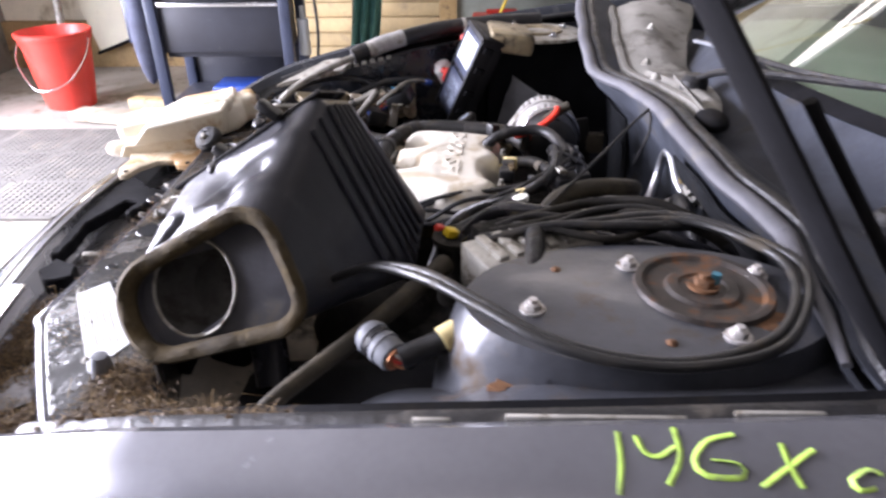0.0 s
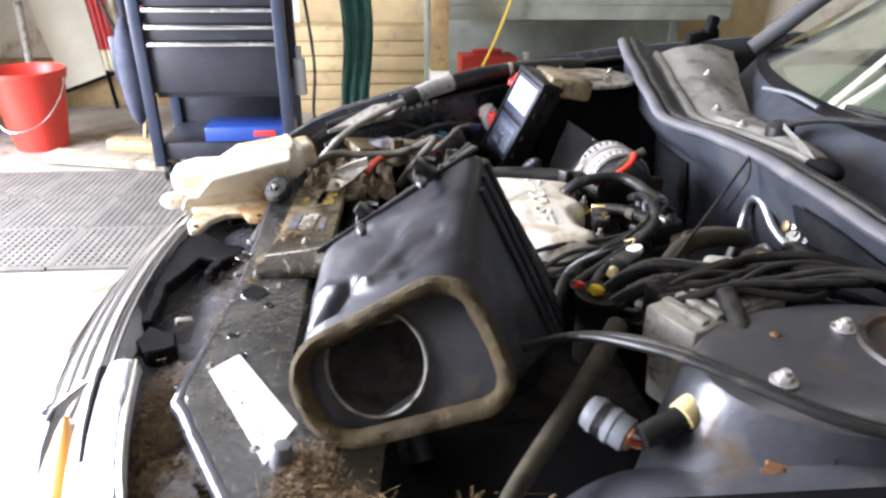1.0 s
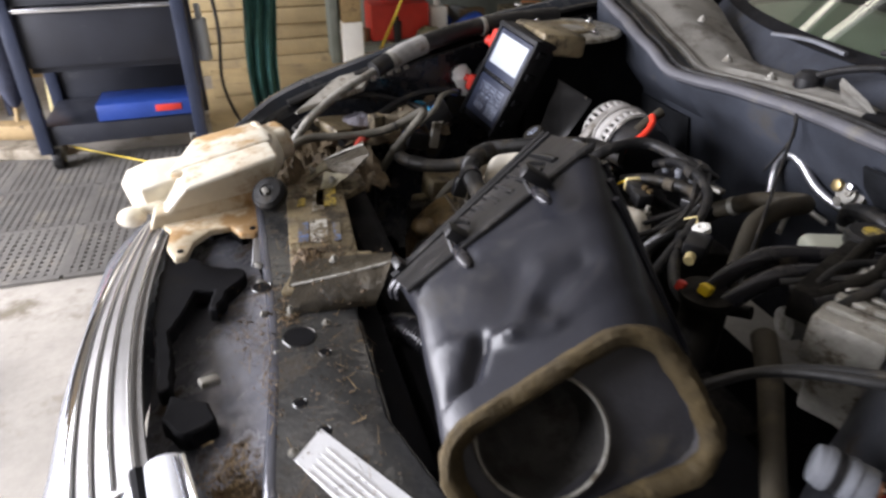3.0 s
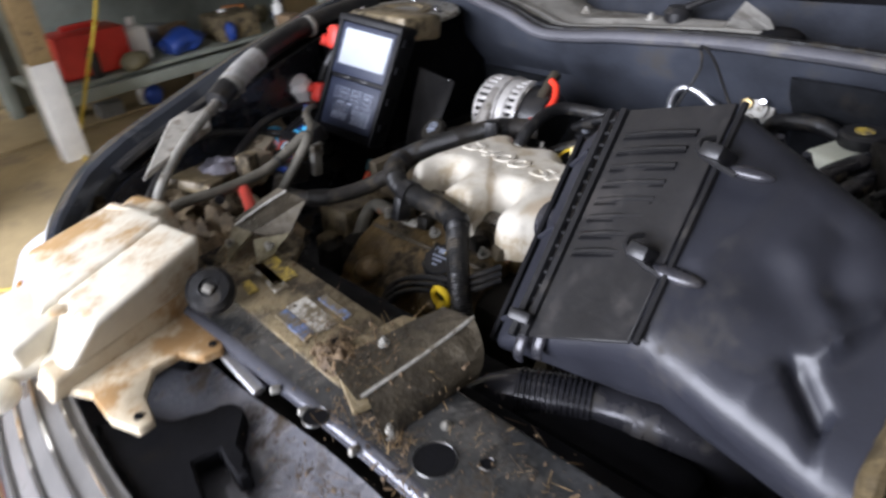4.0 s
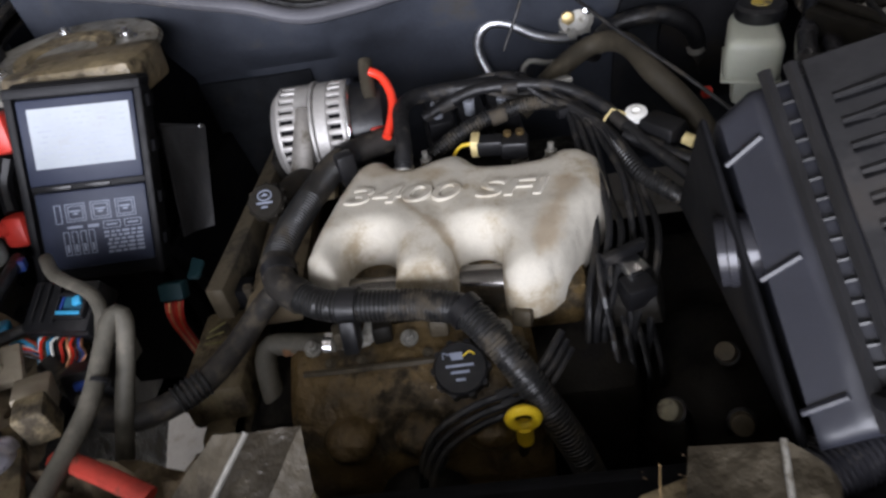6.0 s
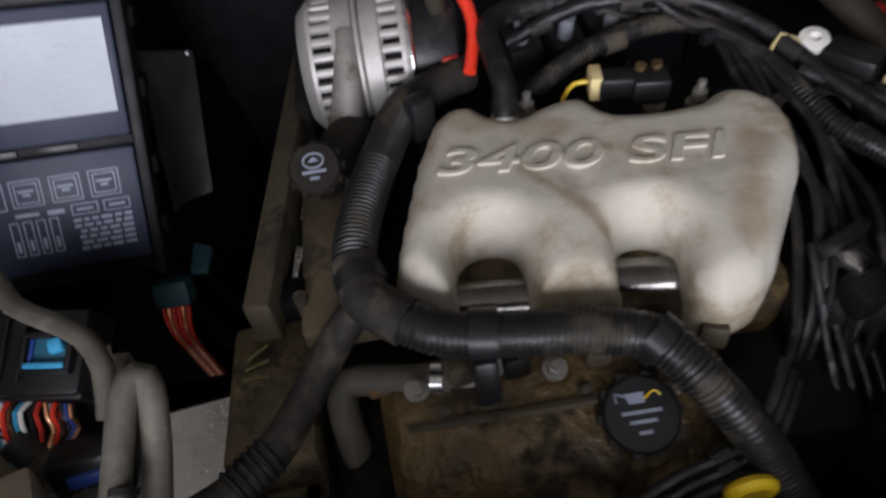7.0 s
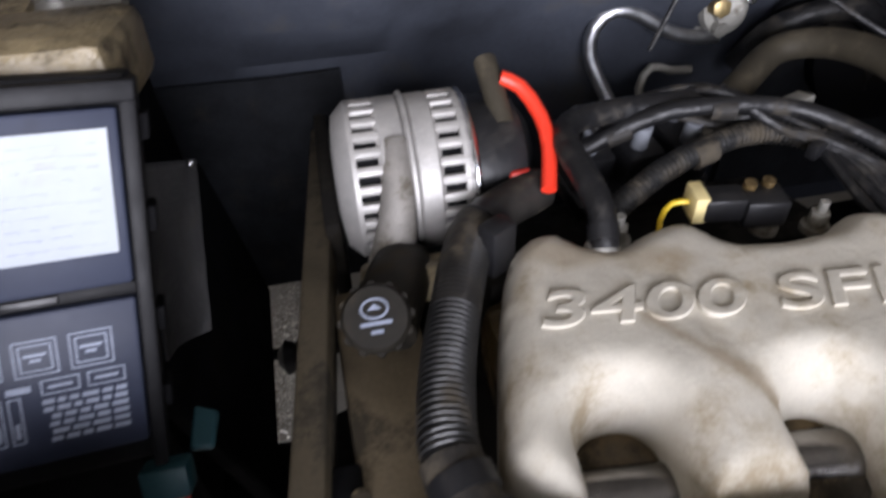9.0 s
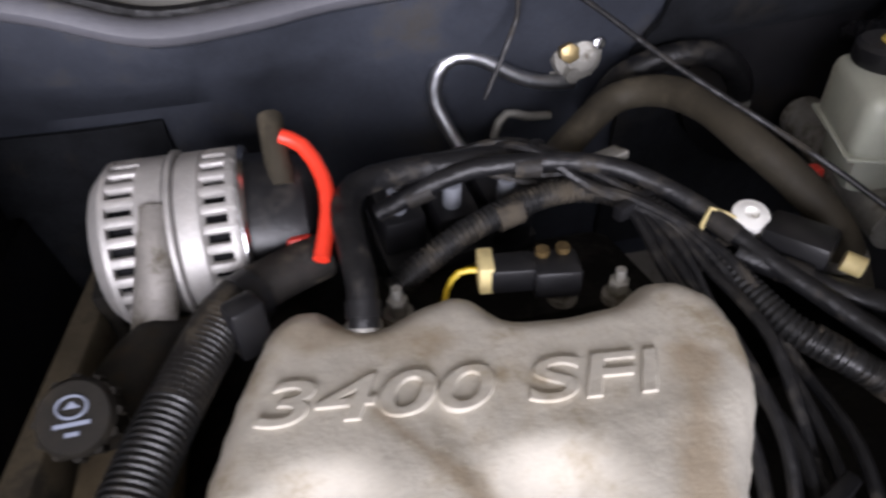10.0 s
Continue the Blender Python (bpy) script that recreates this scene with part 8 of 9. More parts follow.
def corner_bracket(c, turn, rise, name_label):
    t = thing("radiator_bracket", name_label, "bracket", c, "radiator mounting brackets")
    m = pose(*c, 0, 0, turn)

    def put(bm, nm, mt, lbl=""):
        bmesh.ops.transform(bm, verts=bm.verts, matrix=m)
        part(nm, bm, mt, t, lbl)
    dark = mat("bracket_grime", (0.024, 0.019, 0.012), 0.3, 0.15, 0.5, 14, 0.4, 220, dirt=(0.050, 0.039, 0.022), dirt_at=0.57, dirt_scale=13, dent=0.6)
    put(prism([(-0.07, -0.055), (0.055, -0.06), (0.08, 0.0), (0.05, 0.05), (-0.05, 0.045)], 0.0, 0.010, 0.003), "foot", tan_bracket)
    rows = []
    for i in range(13):
        u = i / 12
        rows.append([(-0.06 + 0.145 * u, -0.045 + 0.07 * w - 0.01 * u * w, 0.011 + rise * u * (1 - 0.55 * w) + 0.003 * noise.noise((u * 5, w * 4, rise * 90))) for w in (0.0, 0.25, 0.5, 0.75, 1.0)])
    put(sheet(rows, 0.003), "ramp", dark)
    put(sweep([(-0.055, -0.046, 0.013), (0.02, -0.048, 0.013 + rise * 0.52), (0.086, -0.046, 0.013 + rise)], 0.0024, 8), "edge", alu_old, "bright worn edge")
    top_a, top_b, low_b, low_a = [Vector(p) for p in ((-0.05, -0.048, 0.012), (0.085, -0.048, 0.012 + rise), (0.062, -0.085, 0.002), (-0.06, -0.10, 0.002))]
    web = []
    for i in range(9):
        w = i / 8
        web.append([top_a.lerp(top_b, u / 12).lerp(low_a.lerp(low_b, u / 12), w) + V(0, -0.011, 0.004) * math.sin(math.pi * w) * (0.3 + u / 12) + V(0, 0, 0.003 * noise.noise((u * 0.4, w * 3, rise * 70))) for u in range(13)])
    put(sheet(web, 0.004), "web", dark, "dusty bowed web")
    put(bolt((0.0, 0.005, 0.012 + rise * 0.25), 0.005, 0.006), "bolt", alu_old)


corner_bracket((-0.425, 1.105, 0.690), -14, 0.034, "dirt-caked triangular radiator bracket")


def folded_bracket():
    """A sheet-metal bracket in four folds: two dark upper faces meeting in a ridge, two pale bolted feet below."""
    t = thing("radiator_bracket", "dirt-caked folded steel bracket with two pale bolted feet", "bracket", (-0.37, 1.43, 0.688), "radiator mounting brackets")
    slope_m = mat("caked_slope", (0.085, 0.071, 0.050), 0.5, 0.05, 0.45, 16, 0.35, 240, dirt=(0.036, 0.028, 0.018), dirt_at=0.54, dirt_scale=16, dent=0.5)
    dark = mat("bracket_grime", (0.024, 0.019, 0.012))
    pale = mat("olive_bracket", (0.21, 0.185, 0.115), 0.4, 0.2, 0.4, 16, 0.3, 240, dirt=(0.075, 0.058, 0.034), dirt_at=0.53, dirt_scale=18, dent=0.4)
    ridge_a, ridge_b, tip = V(-0.384, 1.473, 0.717), V(-0.314, 1.431, 0.757), V(-0.311, 1.389, 0.754)
    low_a, mid_, low_b, low_c, corner = V(-0.427, 1.457, 0.694), V(-0.391, 1.420, 0.720), V(-0.433, 1.426, 0.693), V(-0.404, 1.393, 0.693), V(-0.350, 1.382, 0.721)

    def face(nm, corners, m_, lbl=""):
        rows = [[corners[0].lerp(corners[1], u / 8).lerp(corners[3].lerp(corners[2], u / 8), w / 8) + V(0, 0, 0.0022 * noise.noise((u * 0.5 + corners[0].x * 90, w * 0.5, 3.0))) for u in range(9)] for w in range(9)]
        part(nm, sheet(rows, 0.003), m_, t, lbl)
    face("upper_face", [ridge_a, ridge_b, tip, mid_ + V(0.006, 0.006, 0.002)], dark, "grime-black upper face")
    face("upper_face", [mid_ + V(0.006, 0.006, 0.002), tip, corner, corner.lerp(mid_, 0.6)], slope_m, "dusty inner face")
    face("foot", [ridge_a, mid_ + V(0.006, 0.006, 0.002), low_b + V(0.004, 0.004, 0), low_a], pale, "pale olive bolted foot")
    face("foot", [mid_ + V(-0.002, -0.010, 0.0), corner, low_c + V(0.02, -0.004, 0.004), low_c], pale, "pale olive bolted foot")
    face("outer_face", [ridge_b + V(0.005, 0.030, -0.005), ridge_b, ridge_a, V(-0.357, 1.523, 0.700)], slope_m, "dusty outer slope")
    part("ridge", sweep([ridge_a, ridge_a.lerp(ridge_b, 0.5) + V(0, 0, 0.002), ridge_b], 0.0026, 8), alu_old, t, "bright worn ridge")
    part("bolt", bolt(ridge_a.lerp(low_b, 0.45) + V(-0.004, -0.004, 0.002), 0.005, 0.006, (-0.5, 0, 0.8)), alu_old, t)
    part("bolt", bolt(corner.lerp(low_c, 0.5) + V(-0.004, 0.004, 0.003), 0.005, 0.006, (-0.5, 0, 0.8)), alu_old, t)
    part("base", prism([(-0.435, 1.465), (-0.435, 1.385), (-0.36, 1.37), (-0.32, 1.40), (-0.32, 1.45), (-0.37, 1.51)], 0.676, 0.690, 0.003), tan_bracket, t)


folded_bracket()
for k in range(3):
    solo("clamp_bolt", bolt((-0.485 + 0.03 * math.cos(k), 1.05 + 0.03 * math.sin(k * 2.1), 0.69), 0.005, 0.009), alu_old, "bright clamp bolt on the support panel", "bolt", "clamp bolts")


def coolant_bottle():
    t = thing("washer_bottle", "yellowed white plastic fluid bottle resting on the radiator support", "bottle", (-0.58, 1.40, 0.64))
    # body lofted along its length, from the outer end to the neck end
    stations = [(-0.742, 1.475, 0.690, 0.030, 0.020), (-0.725, 1.480, 0.694, 0.055, 0.034), (-0.68, 1.480, 0.700, 0.072, 0.040), (-0.61, 1.478, 0.703, 0.075, 0.038), (-0.54, 1.505, 0.716, 0.068, 0.036), (-0.49, 1.53, 0.722, 0.055, 0.034), (-0.468, 1.55, 0.728, 0.038, 0.028)]
    rings = []
    d = V(0.94, 0.26, 0.17).normalized()
    s = V(-0.28, 0.96, 0.0).normalized()
    u = d.cross(s)
    for x, y, z, a, b in stations:
        c = V(x, y, z)
        rings.append([c + s * (a * (abs(math.cos(q)) ** 0.6) * (1 if math.cos(q) > 0 else -1)) + u * (b * (abs(math.sin(q)) ** 0.6) * (1 if math.sin(q) > 0 else -1)) for q in [2 * math.pi * k / 32 for k in range(32)]])
    part("bottle_body", loft(rings), cream, t, sharp=60)
    def block(top, low, bevel):
        bm = bmesh.new()
        q = [bm.verts.new(p) for p in top + low]
        for f in ((0, 1, 2, 3), (7, 6, 5, 4), (0, 4, 5, 1), (1, 5, 6, 2), (2, 6, 7, 3), (3, 7, 4, 0)):
            bm.faces.new([q[k] for k in f])
        bmesh.ops.recalc_face_normals(bm, faces=bm.faces)
        return bevelled(bm, bevel, 4)
    part("front_tank", block([(-0.469, 1.391, 0.772), (-0.480, 1.479, 0.769), (-0.640, 1.437, 0.750), (-0.632, 1.350, 0.744)], [(-0.490, 1.395, 0.700), (-0.495, 1.472, 0.690), (-0.690, 1.428, 0.680), (-0.690, 1.362, 0.684)], 0.010), cream, t)
    part("rear_tank", block([(-0.474, 1.474, 0.773), (-0.492, 1.600, 0.768), (-0.622, 1.600, 0.745), (-0.665, 1.432, 0.744)], [(-0.480, 1.480, 0.700), (-0.500, 1.590, 0.690), (-0.640, 1.590, 0.680), (-0.680, 1.440, 0.680)], 0.010), cream, t)
    part("moulding_mark", ball((-0.640, 1.420, 0.744), (0.018, 0.013, 0.004), 3), cream_stained, t, "brown-stained moulding mark")
    part("stained_side", block([(-0.500, 1.392, 0.716), (-0.500, 1.42, 0.716), (-0.690, 1.40, 0.702), (-0.690, 1.353, 0.702)], [(-0.510, 1.385, 0.680), (-0.510, 1.42, 0.680), (-0.700, 1.40, 0.676), (-0.700, 1.350, 0.676)], 0.006), cream_stained, t, "brown-stained lower side")
    part("side_step", box((-0.672, 1.445, 0.722), (0.09, 0.07, 0.03), (0, -8, 14), 0.006, 3), cream, t)
    part("neck_collar", box((-0.488, 1.552, 0.736), (0.014, 0.088, 0.066), (0, -10, 16), 0.005, 3), cream, t)
    part("neck_block", box((-0.468, 1.572, 0.728), (0.055, 0.075, 0.062), (0, -10, 16), 0.014, 3), cream, t)
    part("corner_lug", ball((-0.735, 1.425, 0.672), (0.025, 0.022, 0.018), 3), cream, t)
    # mounting tabs toward the support
    fl = [(-0.70, 1.40), (-0.665, 1.33), (-0.668, 1.275), (-0.655, 1.235), (-0.637, 1.235), (-0.627, 1.28), (-0.60, 1.312), (-0.568, 1.315), (-0.553, 1.285), (-0.53, 1.28), (-0.515, 1.30), (-0.52, 1.33), (-0.50, 1.38), (-0.56, 1.42)]
    part("mounting_flange", prism(fl, 0.672, 0.684, 0.003), cream_stained, t, "brown-stained mounting flange")
    for x, y in ((-0.646, 1.252), (-0.533, 1.296)):
        part("tab_hole", cyl((x, y, 0.683), (x, y, 0.686), 0.005, n=12), bay_dark, t)
    a = V(-0.35, -0.55, 0.75).normalized()
    cp = part("cap", lathe([(0.027, 0.0), (0.030, 0.004), (0.030, 0.016), (0.024, 0.023), (0.012, 0.025), (0.011, 0.022), (0.002, 0.022)], (-0.493, 1.352, 0.712), a, 32), rubber, t, "black rubber cap with a square socket")
    part("socket", box((-0.503, 1.337, 0.730), (0.009, 0.013, 0.010), (25, -20, 20), 0.002), alu_old, cp)


coolant_bottle()


# ---- the left side of the bay ----
def control_module():
    t = thing("control_module", "pitted aluminium control module with cooling ribs", "control module", (0.08, 0.70, 0.64))
    module_m = mat("pitted_casting", (0.38, 0.365, 0.32), 0.5, 0.35, 0.3, 22, 0.4, 220, dirt=(0.15, 0.125, 0.09), dirt_at=0.57, dirt_scale=30, dent=0.4)
    m = Matrix.Translation((0.110, 0.700, 0.775)) @ Matrix.Rotation(radians(25), 4, "Z")

    def put(bm, nm, mt, lbl=""):
        bmesh.ops.transform(bm, verts=bm.verts, matrix=m)
        part(nm, bm, mt, t, lbl)
    put(box((0, 0, 0), (0.17, 0.075, 0.062), bevel=0.006), "casting", module_m)
    for k in range(6):
        put(box((-0.06 + 0.024 * k, 0.0, 0.034), (0.014, 0.062, 0.007), bevel=0.002), "rib", module_m)
    put(box((-0.055, -0.005, -0.06), (0.05, 0.06, 0.07), (0, -8, 0), 0.006), "lower_casting", module_m)
    put(box((0.03, 0.055, 0.012), (0.16, 0.035, 0.04), bevel=0.004), "cover", grime_dark)


control_module()


def grey_connector():
    t = thing("round_plug", "grey round plug with bare copper wires and taped lead", "connector", (-0.06, 0.54, 0.72))
    a, b = V(-0.090, 0.566, 0.764), V(-0.058, 0.530, 0.757)
    d = (b - a).normalized()
    part("plug_shell", joined(cyl(a, b, 0.018, n=24, bevel=0.003), cyl(a + d * 0.008, a + d * 0.014, 0.0200, n=24), cyl(a + d * 0.026, a + d * 0.032, 0.0195, n=24)), grey_plug, t)
    part("seal_band", cyl(a + d * 0.016, a + d * 0.022, 0.0192, n=24), rubber, t, "black rubber seal band")
    part("plug_face", cyl(b - d * 0.002, b + d * 0.003, 0.014, n=20), copper, t, "bare copper wire ends")
    for k in range(6):
        o = V(0.008 * math.cos(k), 0.0, 0.008 * math.sin(k))
        part("wire", sweep([b + o, b + d * 0.012 + o * 0.8 + V(0.006, 0, 0), b + V(0.03, 0.0, 0.006)], 0.0018, 5, step=0.004), (copper, ytape, white_plastic, red_m, copper, rubber)[k], t)
    part("lead", sweep([(-0.052, 0.520, 0.764), (-0.02, 0.53, 0.772), (0.0, 0.534, 0.78), (0.04, 0.56, 0.79), (0.075, 0.59, 0.80), (0.10, 0.63, 0.81), (0.11, 0.69, 0.82)], 0.0125, 12), rubber, t)
    part("tape", sweep([(-0.008, 0.531, 0.777), (0.0, 0.5345, 0.780), (0.014, 0.542, 0.783)], 0.0155, 14), ytape, t, "cream masking tape")


grey_connector()

solo("rubber_hose", sweep([(-0.20, 0.455, 0.725), (-0.184, 0.487, 0.735), (-0.10, 0.595, 0.742), (-0.04, 0.672, 0.752), (0.0, 0.73, 0.755)], 0.011, 14, ends=(0.009, 0.014)), dirty_hose, "straight dusty rubber hose reaching to the wing", "hose")
solo("brake_line", joined(sweep([(-0.27, 0.43, 0.715), (-0.20, 0.43, 0.712), (-0.14, 0.43, 0.715)], 0.006, 8), cyl((-0.235, 0.43, 0.71), (-0.235, 0.45, 0.73), 0.008, n=8)), ytape, "short brass pipe with a tee under the wing", "pipe")
for off in (0.0, 0.014):
    solo("release_cable", sweep([(-0.20, 0.69, 0.73), (-0.10, 0.645, 0.80), (-0.03, 0.578 - off, 0.835), (0.03, 0.508 - off * 0.8, 0.84), (0.081, 0.455 - off * 0.6, 0.838), (0.144, 0.425 - off * 0.5, 0.835), (0.217, 0.42 - off * 0.5, 0.834), (0.299, 0.455 - off, 0.836), (0.352 + off, 0.535, 0.838), (0.352 + off, 0.605, 0.84), (0.286, 0.69 + off, 0.835), (0.15, 0.70 + off, 0.82), (0.05, 0.76 + off, 0.79)], 0.0052, 10), conduit_m, "thin black cable looped over the strut tower", "cable")
rnd_c = random.Random(21)
for y0, y1, z0 in ((0.845, 0.775, 0.775), (0.812, 0.745, 0.768)):
    banded("bulkhead_hose", [(0.03, y0 + 0.02, 0.72), (0.08, y0, z0), (0.15, (y0 + y1) / 2 + 0.008, z0 + 0.008), (0.23, y1, z0 + 0.006), (0.31, y1 - 0.02, z0 - 0.005), (0.42, y1 - 0.03, z0 - 0.05)], 0.0125, gloss_black, "thick brown-black hose running back to the firewall", "hose", (1, 3), TAPE)
for k in range(6):
    j = 0.016 * k
    solo("tangled_cable", sweep([(0.06 + rnd_c.uniform(-0.03, 0.03), 0.70 + j * 0.6, 0.80), (0.12, 0.69 + j + rnd_c.uniform(-0.02, 0.02), 0.825 - j * 0.2), (0.20, 0.68 + j + rnd_c.uniform(-0.03, 0.03), 0.83 - j * 0.3 + rnd_c.uniform(-0.01, 0.01)), (0.28, 0.70 + j * 0.5 + rnd_c.uniform(-0.025, 0.025), 0.825 + rnd_c.uniform(-0.012, 0.008)), (0.35, 0.70 + rnd_c.uniform(-0.02, 0.03), 0.80), (0.40, 0.72, 0.72)], rnd_c.uniform(0.004, 0.008), 10), grime_dark if k % 2 else rubber, "black cable in the tangle behind the strut tower", "cable", "tangled cables")
solo("trap_wire", sweep([(0.11, 0.89, 0.70), (0.18, 0.95, 0.74), (0.27, 1.03, 0.785), (0.34, 1.09, 0.825), (0.375, 1.125, 0.838), (0.385, 1.14, 0.835), (0.39, 1.135, 0.80), (0.38, 1.17, 0.72)], 0.0027, 8), rubber, "loose black wire rising to the cowl", "wire")
solo("gear_bracket", joined(cyl((0.02, 0.85, 0.62), (0.02, 0.85, 0.725), 0.03, n=20, bevel=0.004), cyl((0.02, 0.85, 0.725), (0.02, 0.85, 0.735), 0.036, n=20), box((0.05, 0.875, 0.70), (0.05, 0.02, 0.05), bevel=0.004)), grime_dark, "dark round fitting with a flange", "fitting")
solo("yellow_clip", box((0.012, 0.845, 0.742), (0.02, 0.016, 0.014), (10, 20, 30), 0.003), yellow_m, "small yellow clip on the fitting", "clip")
solo("red_clip", box((-0.005, 0.872, 0.735), (0.014, 0.012, 0.014), (10, 20, 30), 0.003), red_m, "small red clip on the fitting", "clip")
# black block added to stand for the unlit depth of the bay
part("wheel_liner", box((-0.12, 0.66, 0.42), (0.42, 0.34, 0.26), bevel=0.06), bay_dark, car, "black filler block for the shade low in the bay")


# ---- leaf litter ----
def litter(name, spots, count, seed, label, chips=0.35):
    rnd = random.Random(seed)
    bm = bmesh.new()
    for _ in range(count):
        cx, cy, cz, sx, sy, sz = rnd.choice(spots)
        p = V(cx + rnd.gauss(0, sx), cy + rnd.gauss(0, sy), cz + abs(rnd.gauss(0, sz)))
        if math.hypot(p.x + 0.492, p.y - 0.970) < 0.026:
            continue
        yaw, tilt = rnd.uniform(0, 6.28), rnd.uniform(-0.6, 0.6)
        d = V(math.cos(yaw) * math.cos(tilt), math.sin(yaw) * math.cos(tilt), math.sin(tilt))
        s = d.cross(V(0, 0, 1)).normalized()
        if rnd.random() < chips:
            l, w = rnd.uniform(0.0008, 0.0028), rnd.uniform(0.0006, 0.0018)
            if chips > 0.86:
                l, w = l * 0.7, w * 0.7
            if rnd.random() < 0.05:
                l, w = l * 2.6, w * 2.6
        else:
            l, w = rnd.uniform(0.004, 0.016), rnd.uniform(0.0002, 0.0005)
        q = V(0, 0, w * 0.6)
        a, b, c, e = p - d * l - s * w, p - d * l + s * w, p + d * l + s * w * 0.6 + q, p + d * l - s * w * 0.6 + q
        v = [bm.verts.new(x) for x in (a, b, c, e)]
        bm.faces.new((v[0], v[1], v[2], v[3]))
        top = bm.verts.new(p + V(0, 0, w))
        bm.faces.new((v[0], v[3], top))
        bm.faces.new((v[1], v[0], top))
    return solo(name, bm, needle_m if chips < 0.3 else litter_m, label, "leaf litter", kind="stuff")


SPOTS = [(-0.378, 0.575, 0.692, 0.014, 0.018, 0.006), (-0.345, 0.515, 0.689, 0.016, 0.022, 0.005), (-0.38, 0.545, 0.690, 0.014, 0.018, 0.004), (-0.585, 0.775, 0.640, 0.014, 0.030, 0.007), (-0.575, 0.71, 0.640, 0.016, 0.025, 0.007), (-0.545, 0.60, 0.648, 0.025, 0.030, 0.007), (-0.49, 0.53, 0.655, 0.03, 0.02, 0.008),
         (-0.335, 0.455, 0.735, 0.025, 0.012, 0.008), (-0.235, 0.43, 0.757, 0.022, 0.010, 0.008), (-0.17, 0.41, 0.770, 0.014, 0.008, 0.008)]
litter("leaf_crumbs", SPOTS, 9000, 5, "brown crumbled leaf litter in the gutters", 0.85)
litter("pine_needles", SPOTS, 3600, 6, "dry pine needles scattered in the gutters", 0.0)
SPOTS2 = [(-0.45, 1.12, 0.695, 0.02, 0.05, 0.004), (-0.42, 1.06, 0.703, 0.02, 0.03, 0.008), (-0.51, 1.05, 0.69, 0.012, 0.06, 0.004), (-0.56, 1.06, 0.64, 0.012, 0.04, 0.004), (-0.43, 1.42, 0.70, 0.02, 0.03, 0.006)]
SPOTS2 += [(-0.455, 1.14, 0.700, 0.016, 0.03, 0.006), (-0.445, 1.17, 0.70, 0.02, 0.03, 0.005), (-0.50, 1.02, 0.691, 0.008, 0.03, 0.002), (-0.535, 0.90, 0.688, 0.006, 0.05, 0.003), (-0.42, 1.10, 0.704, 0.03, 0.025, 0.005), (-0.47, 0.92, 0.6905, 0.03, 0.06, 0.001), (-0.49, 0.70, 0.6905, 0.03, 0.05, 0.001), (-0.44, 1.30, 0.6935, 0.03, 0.08, 0.002)]
litter("pine_needles", SPOTS2, 260, 9, "dry pine needles on the radiator support", 0.0)
litter("leaf_crumbs", SPOTS2, 2600, 8, "brown leaf crumbs on the radiator support", 0.9)
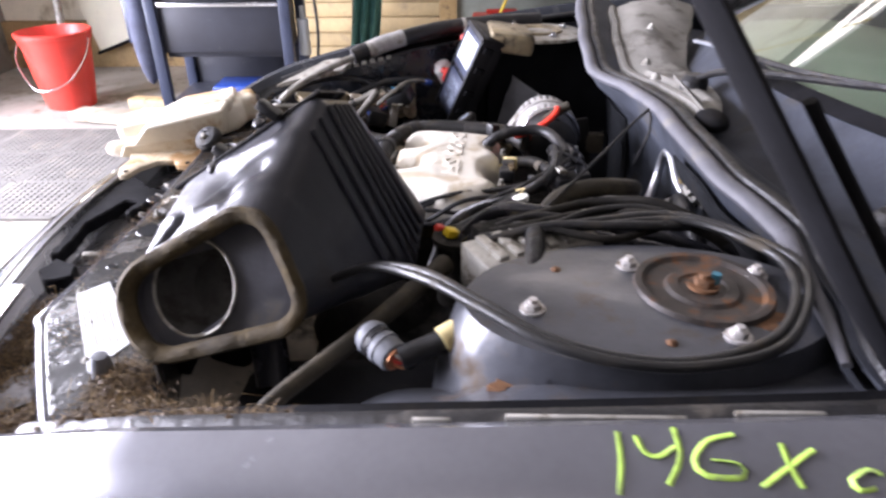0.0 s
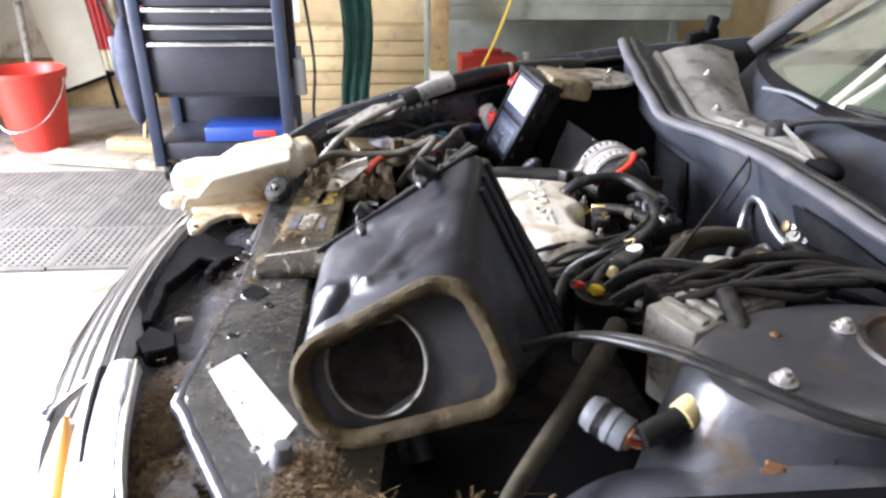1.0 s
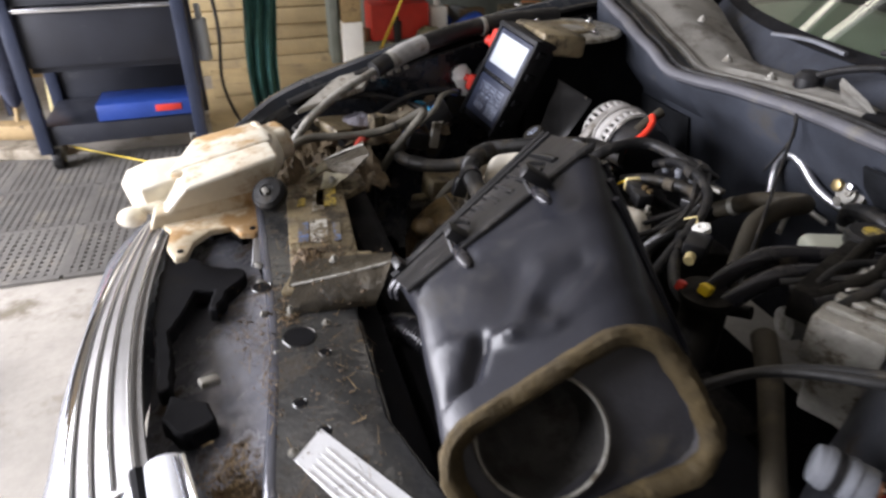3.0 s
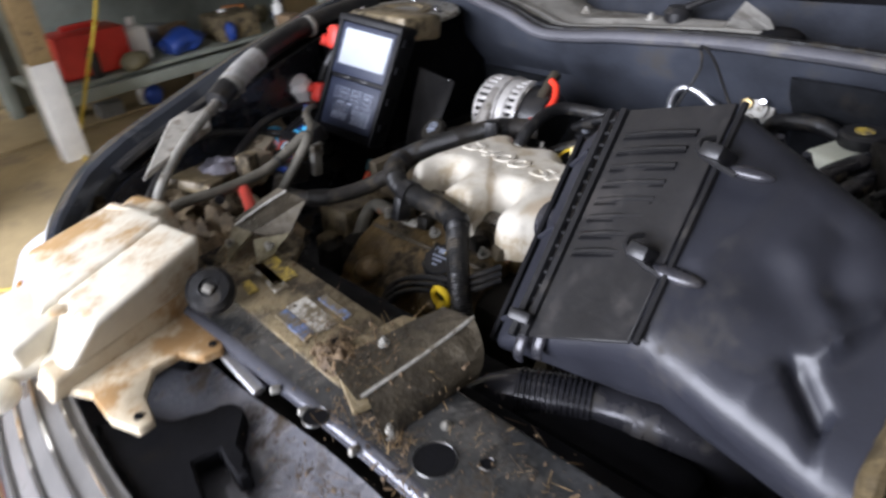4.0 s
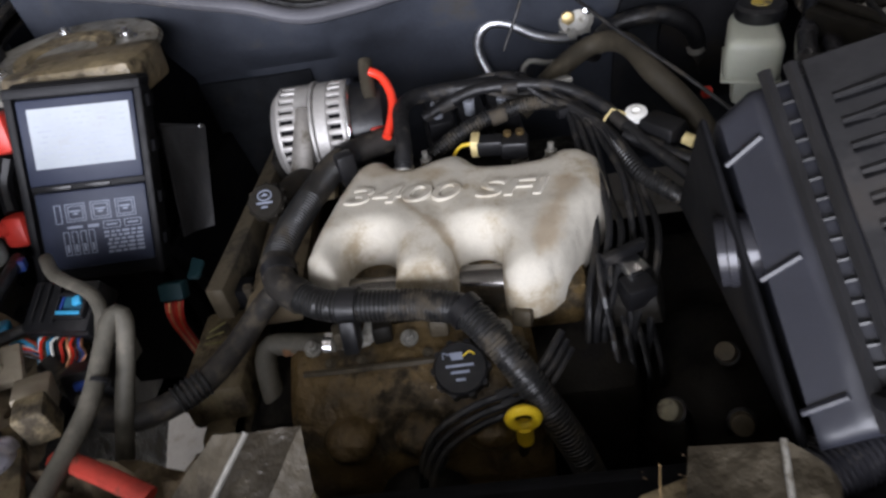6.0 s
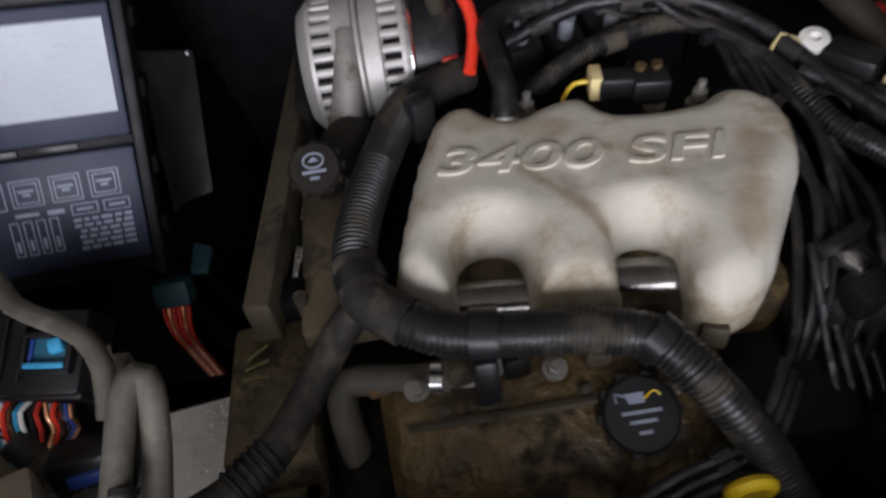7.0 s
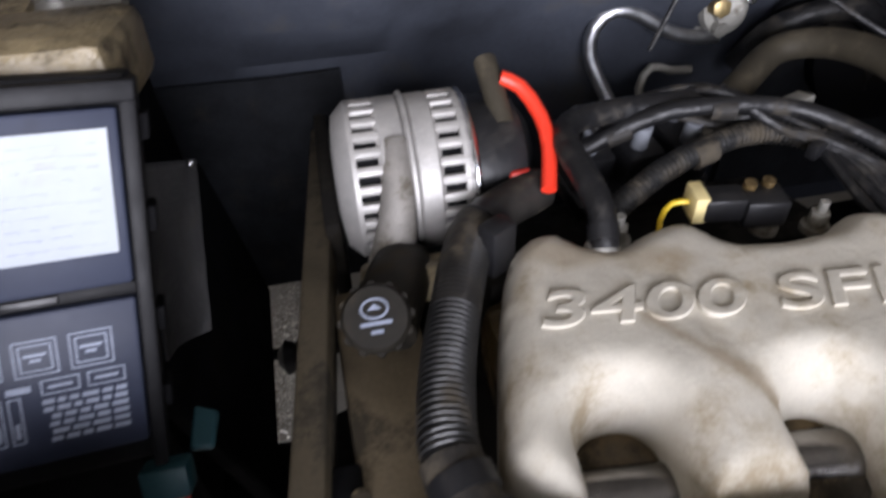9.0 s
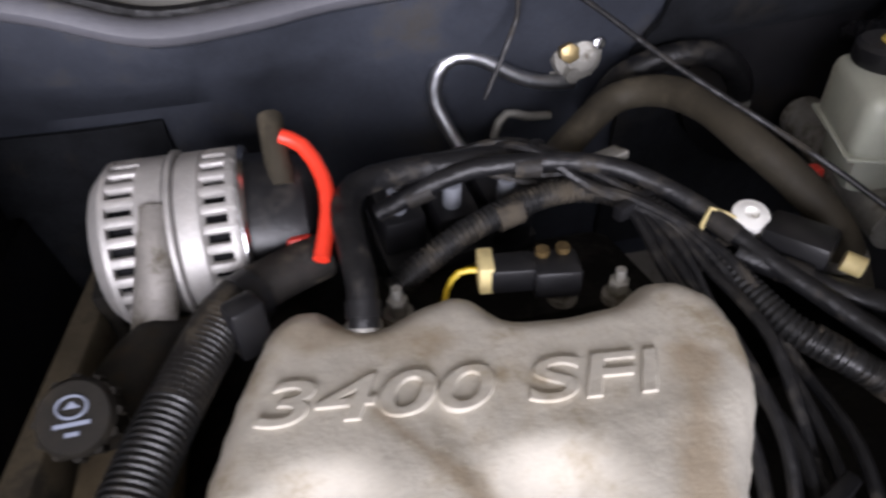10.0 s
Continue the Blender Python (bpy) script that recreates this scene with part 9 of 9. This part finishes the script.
for k, (sx, sy, sz, rx, ry) in enumerate(((-0.455, 1.145, 0.689, 0.030, 0.045), (-0.372, 0.568, 0.684, 0.026, 0.034), (-0.340, 0.515, 0.684, 0.030, 0.030), (-0.50, 0.545, 0.648, 0.05, 0.035), (-0.582, 0.75, 0.634, 0.028, 0.06), (-0.545, 0.63, 0.640, 0.035, 0.05), (-0.20, 0.42, 0.760, 0.045, 0.022), (-0.30, 0.445, 0.740, 0.045, 0.022))):
    rows = []
    for i in range(25):
        row = []
        for j in range(25):
            u, w = i / 12 - 1, j / 12 - 1
            d = math.hypot(u, w) + 0.35 * noise.noise((u * 1.7 + k, w * 1.7, 4.0))
            h = 0.016 * max(-0.4, 1 - d * d)
            row.append((sx + rx * u, sy + ry * w, sz + h + 0.009 * noise.noise((u * 4 + k, w * 4, 1.0)) * max(0.0, 1.2 - d) + 0.004 * noise.noise((u * 13, w * 13, k))))
        rows.append(row)
    solo("leaf_mould", sheet(rows), litter_m, "damp brown drift of leaf mould", "leaf litter", kind="stuff")
solo("rubber_stub", lathe([(0.012, 0.0), (0.013, 0.004), (0.011, 0.022), (0.009, 0.028), (0.002, 0.029)], (-0.409, 0.594, 0.690), (0.1, 0.0, 1)), grey_plug, "grey rubber stop standing on the support panel", "stop")
rnd_s = random.Random(31)
for k in range(5):
    pts = [(0.026 * (0.7 + 0.4 * rnd_s.random()) * math.cos(2 * math.pi * j / 9), 0.022 * (0.7 + 0.4 * rnd_s.random()) * math.sin(2 * math.pi * j / 9)) for j in range(9)]
    leaf = prism(pts, 0.0, 0.0018, 0)
    bmesh.ops.transform(leaf, verts=leaf.verts, matrix=pose(-0.49 + rnd_s.uniform(-0.05, 0.05), 0.62 + rnd_s.uniform(-0.05, 0.05), 0.648 + 0.003 * k, rnd_s.uniform(-14, 14), rnd_s.uniform(-14, 14), rnd_s.uniform(0, 360)))
    solo("grey_leaf", leaf, mat("dead_leaf", (0.17, 0.16, 0.155), 0.6, 0, 0.35, 40, 0.3, 200, dirt=(0.09, 0.075, 0.06), dirt_at=0.55, dirt_scale=40), "flat grey dead leaf in the corner of the nose", "leaf", "dead leaves")
litter("floor_grit", [(0.20, 1.77, 0.001, 0.12, 0.06, 0.001), (0.55, 1.68, 0.001, 0.15, 0.05, 0.001)], 900, 12, "brown grit and leaf crumbs on the floor under the car", 0.9)
# pale chips stand in for daylight reaching the floor under the car
pale_grit = mat("lit_floor_chips", (0.78, 0.74, 0.66), 0.8, 0, 0.3, 60, 0.2, 200)
granules = litter("absorbent_granules", [(0.22, 1.765, 0.001, 0.07, 0.035, 0.004), (0.32, 1.755, 0.001, 0.05, 0.03, 0.004), (0.58, 1.675, 0.001, 0.10, 0.025, 0.003), (0.72, 1.665, 0.001, 0.10, 0.025, 0.003)], 6500, 14, "pale chips added to brighten the floor under the car", 0.9)
granules.data.materials[0] = pale_grit
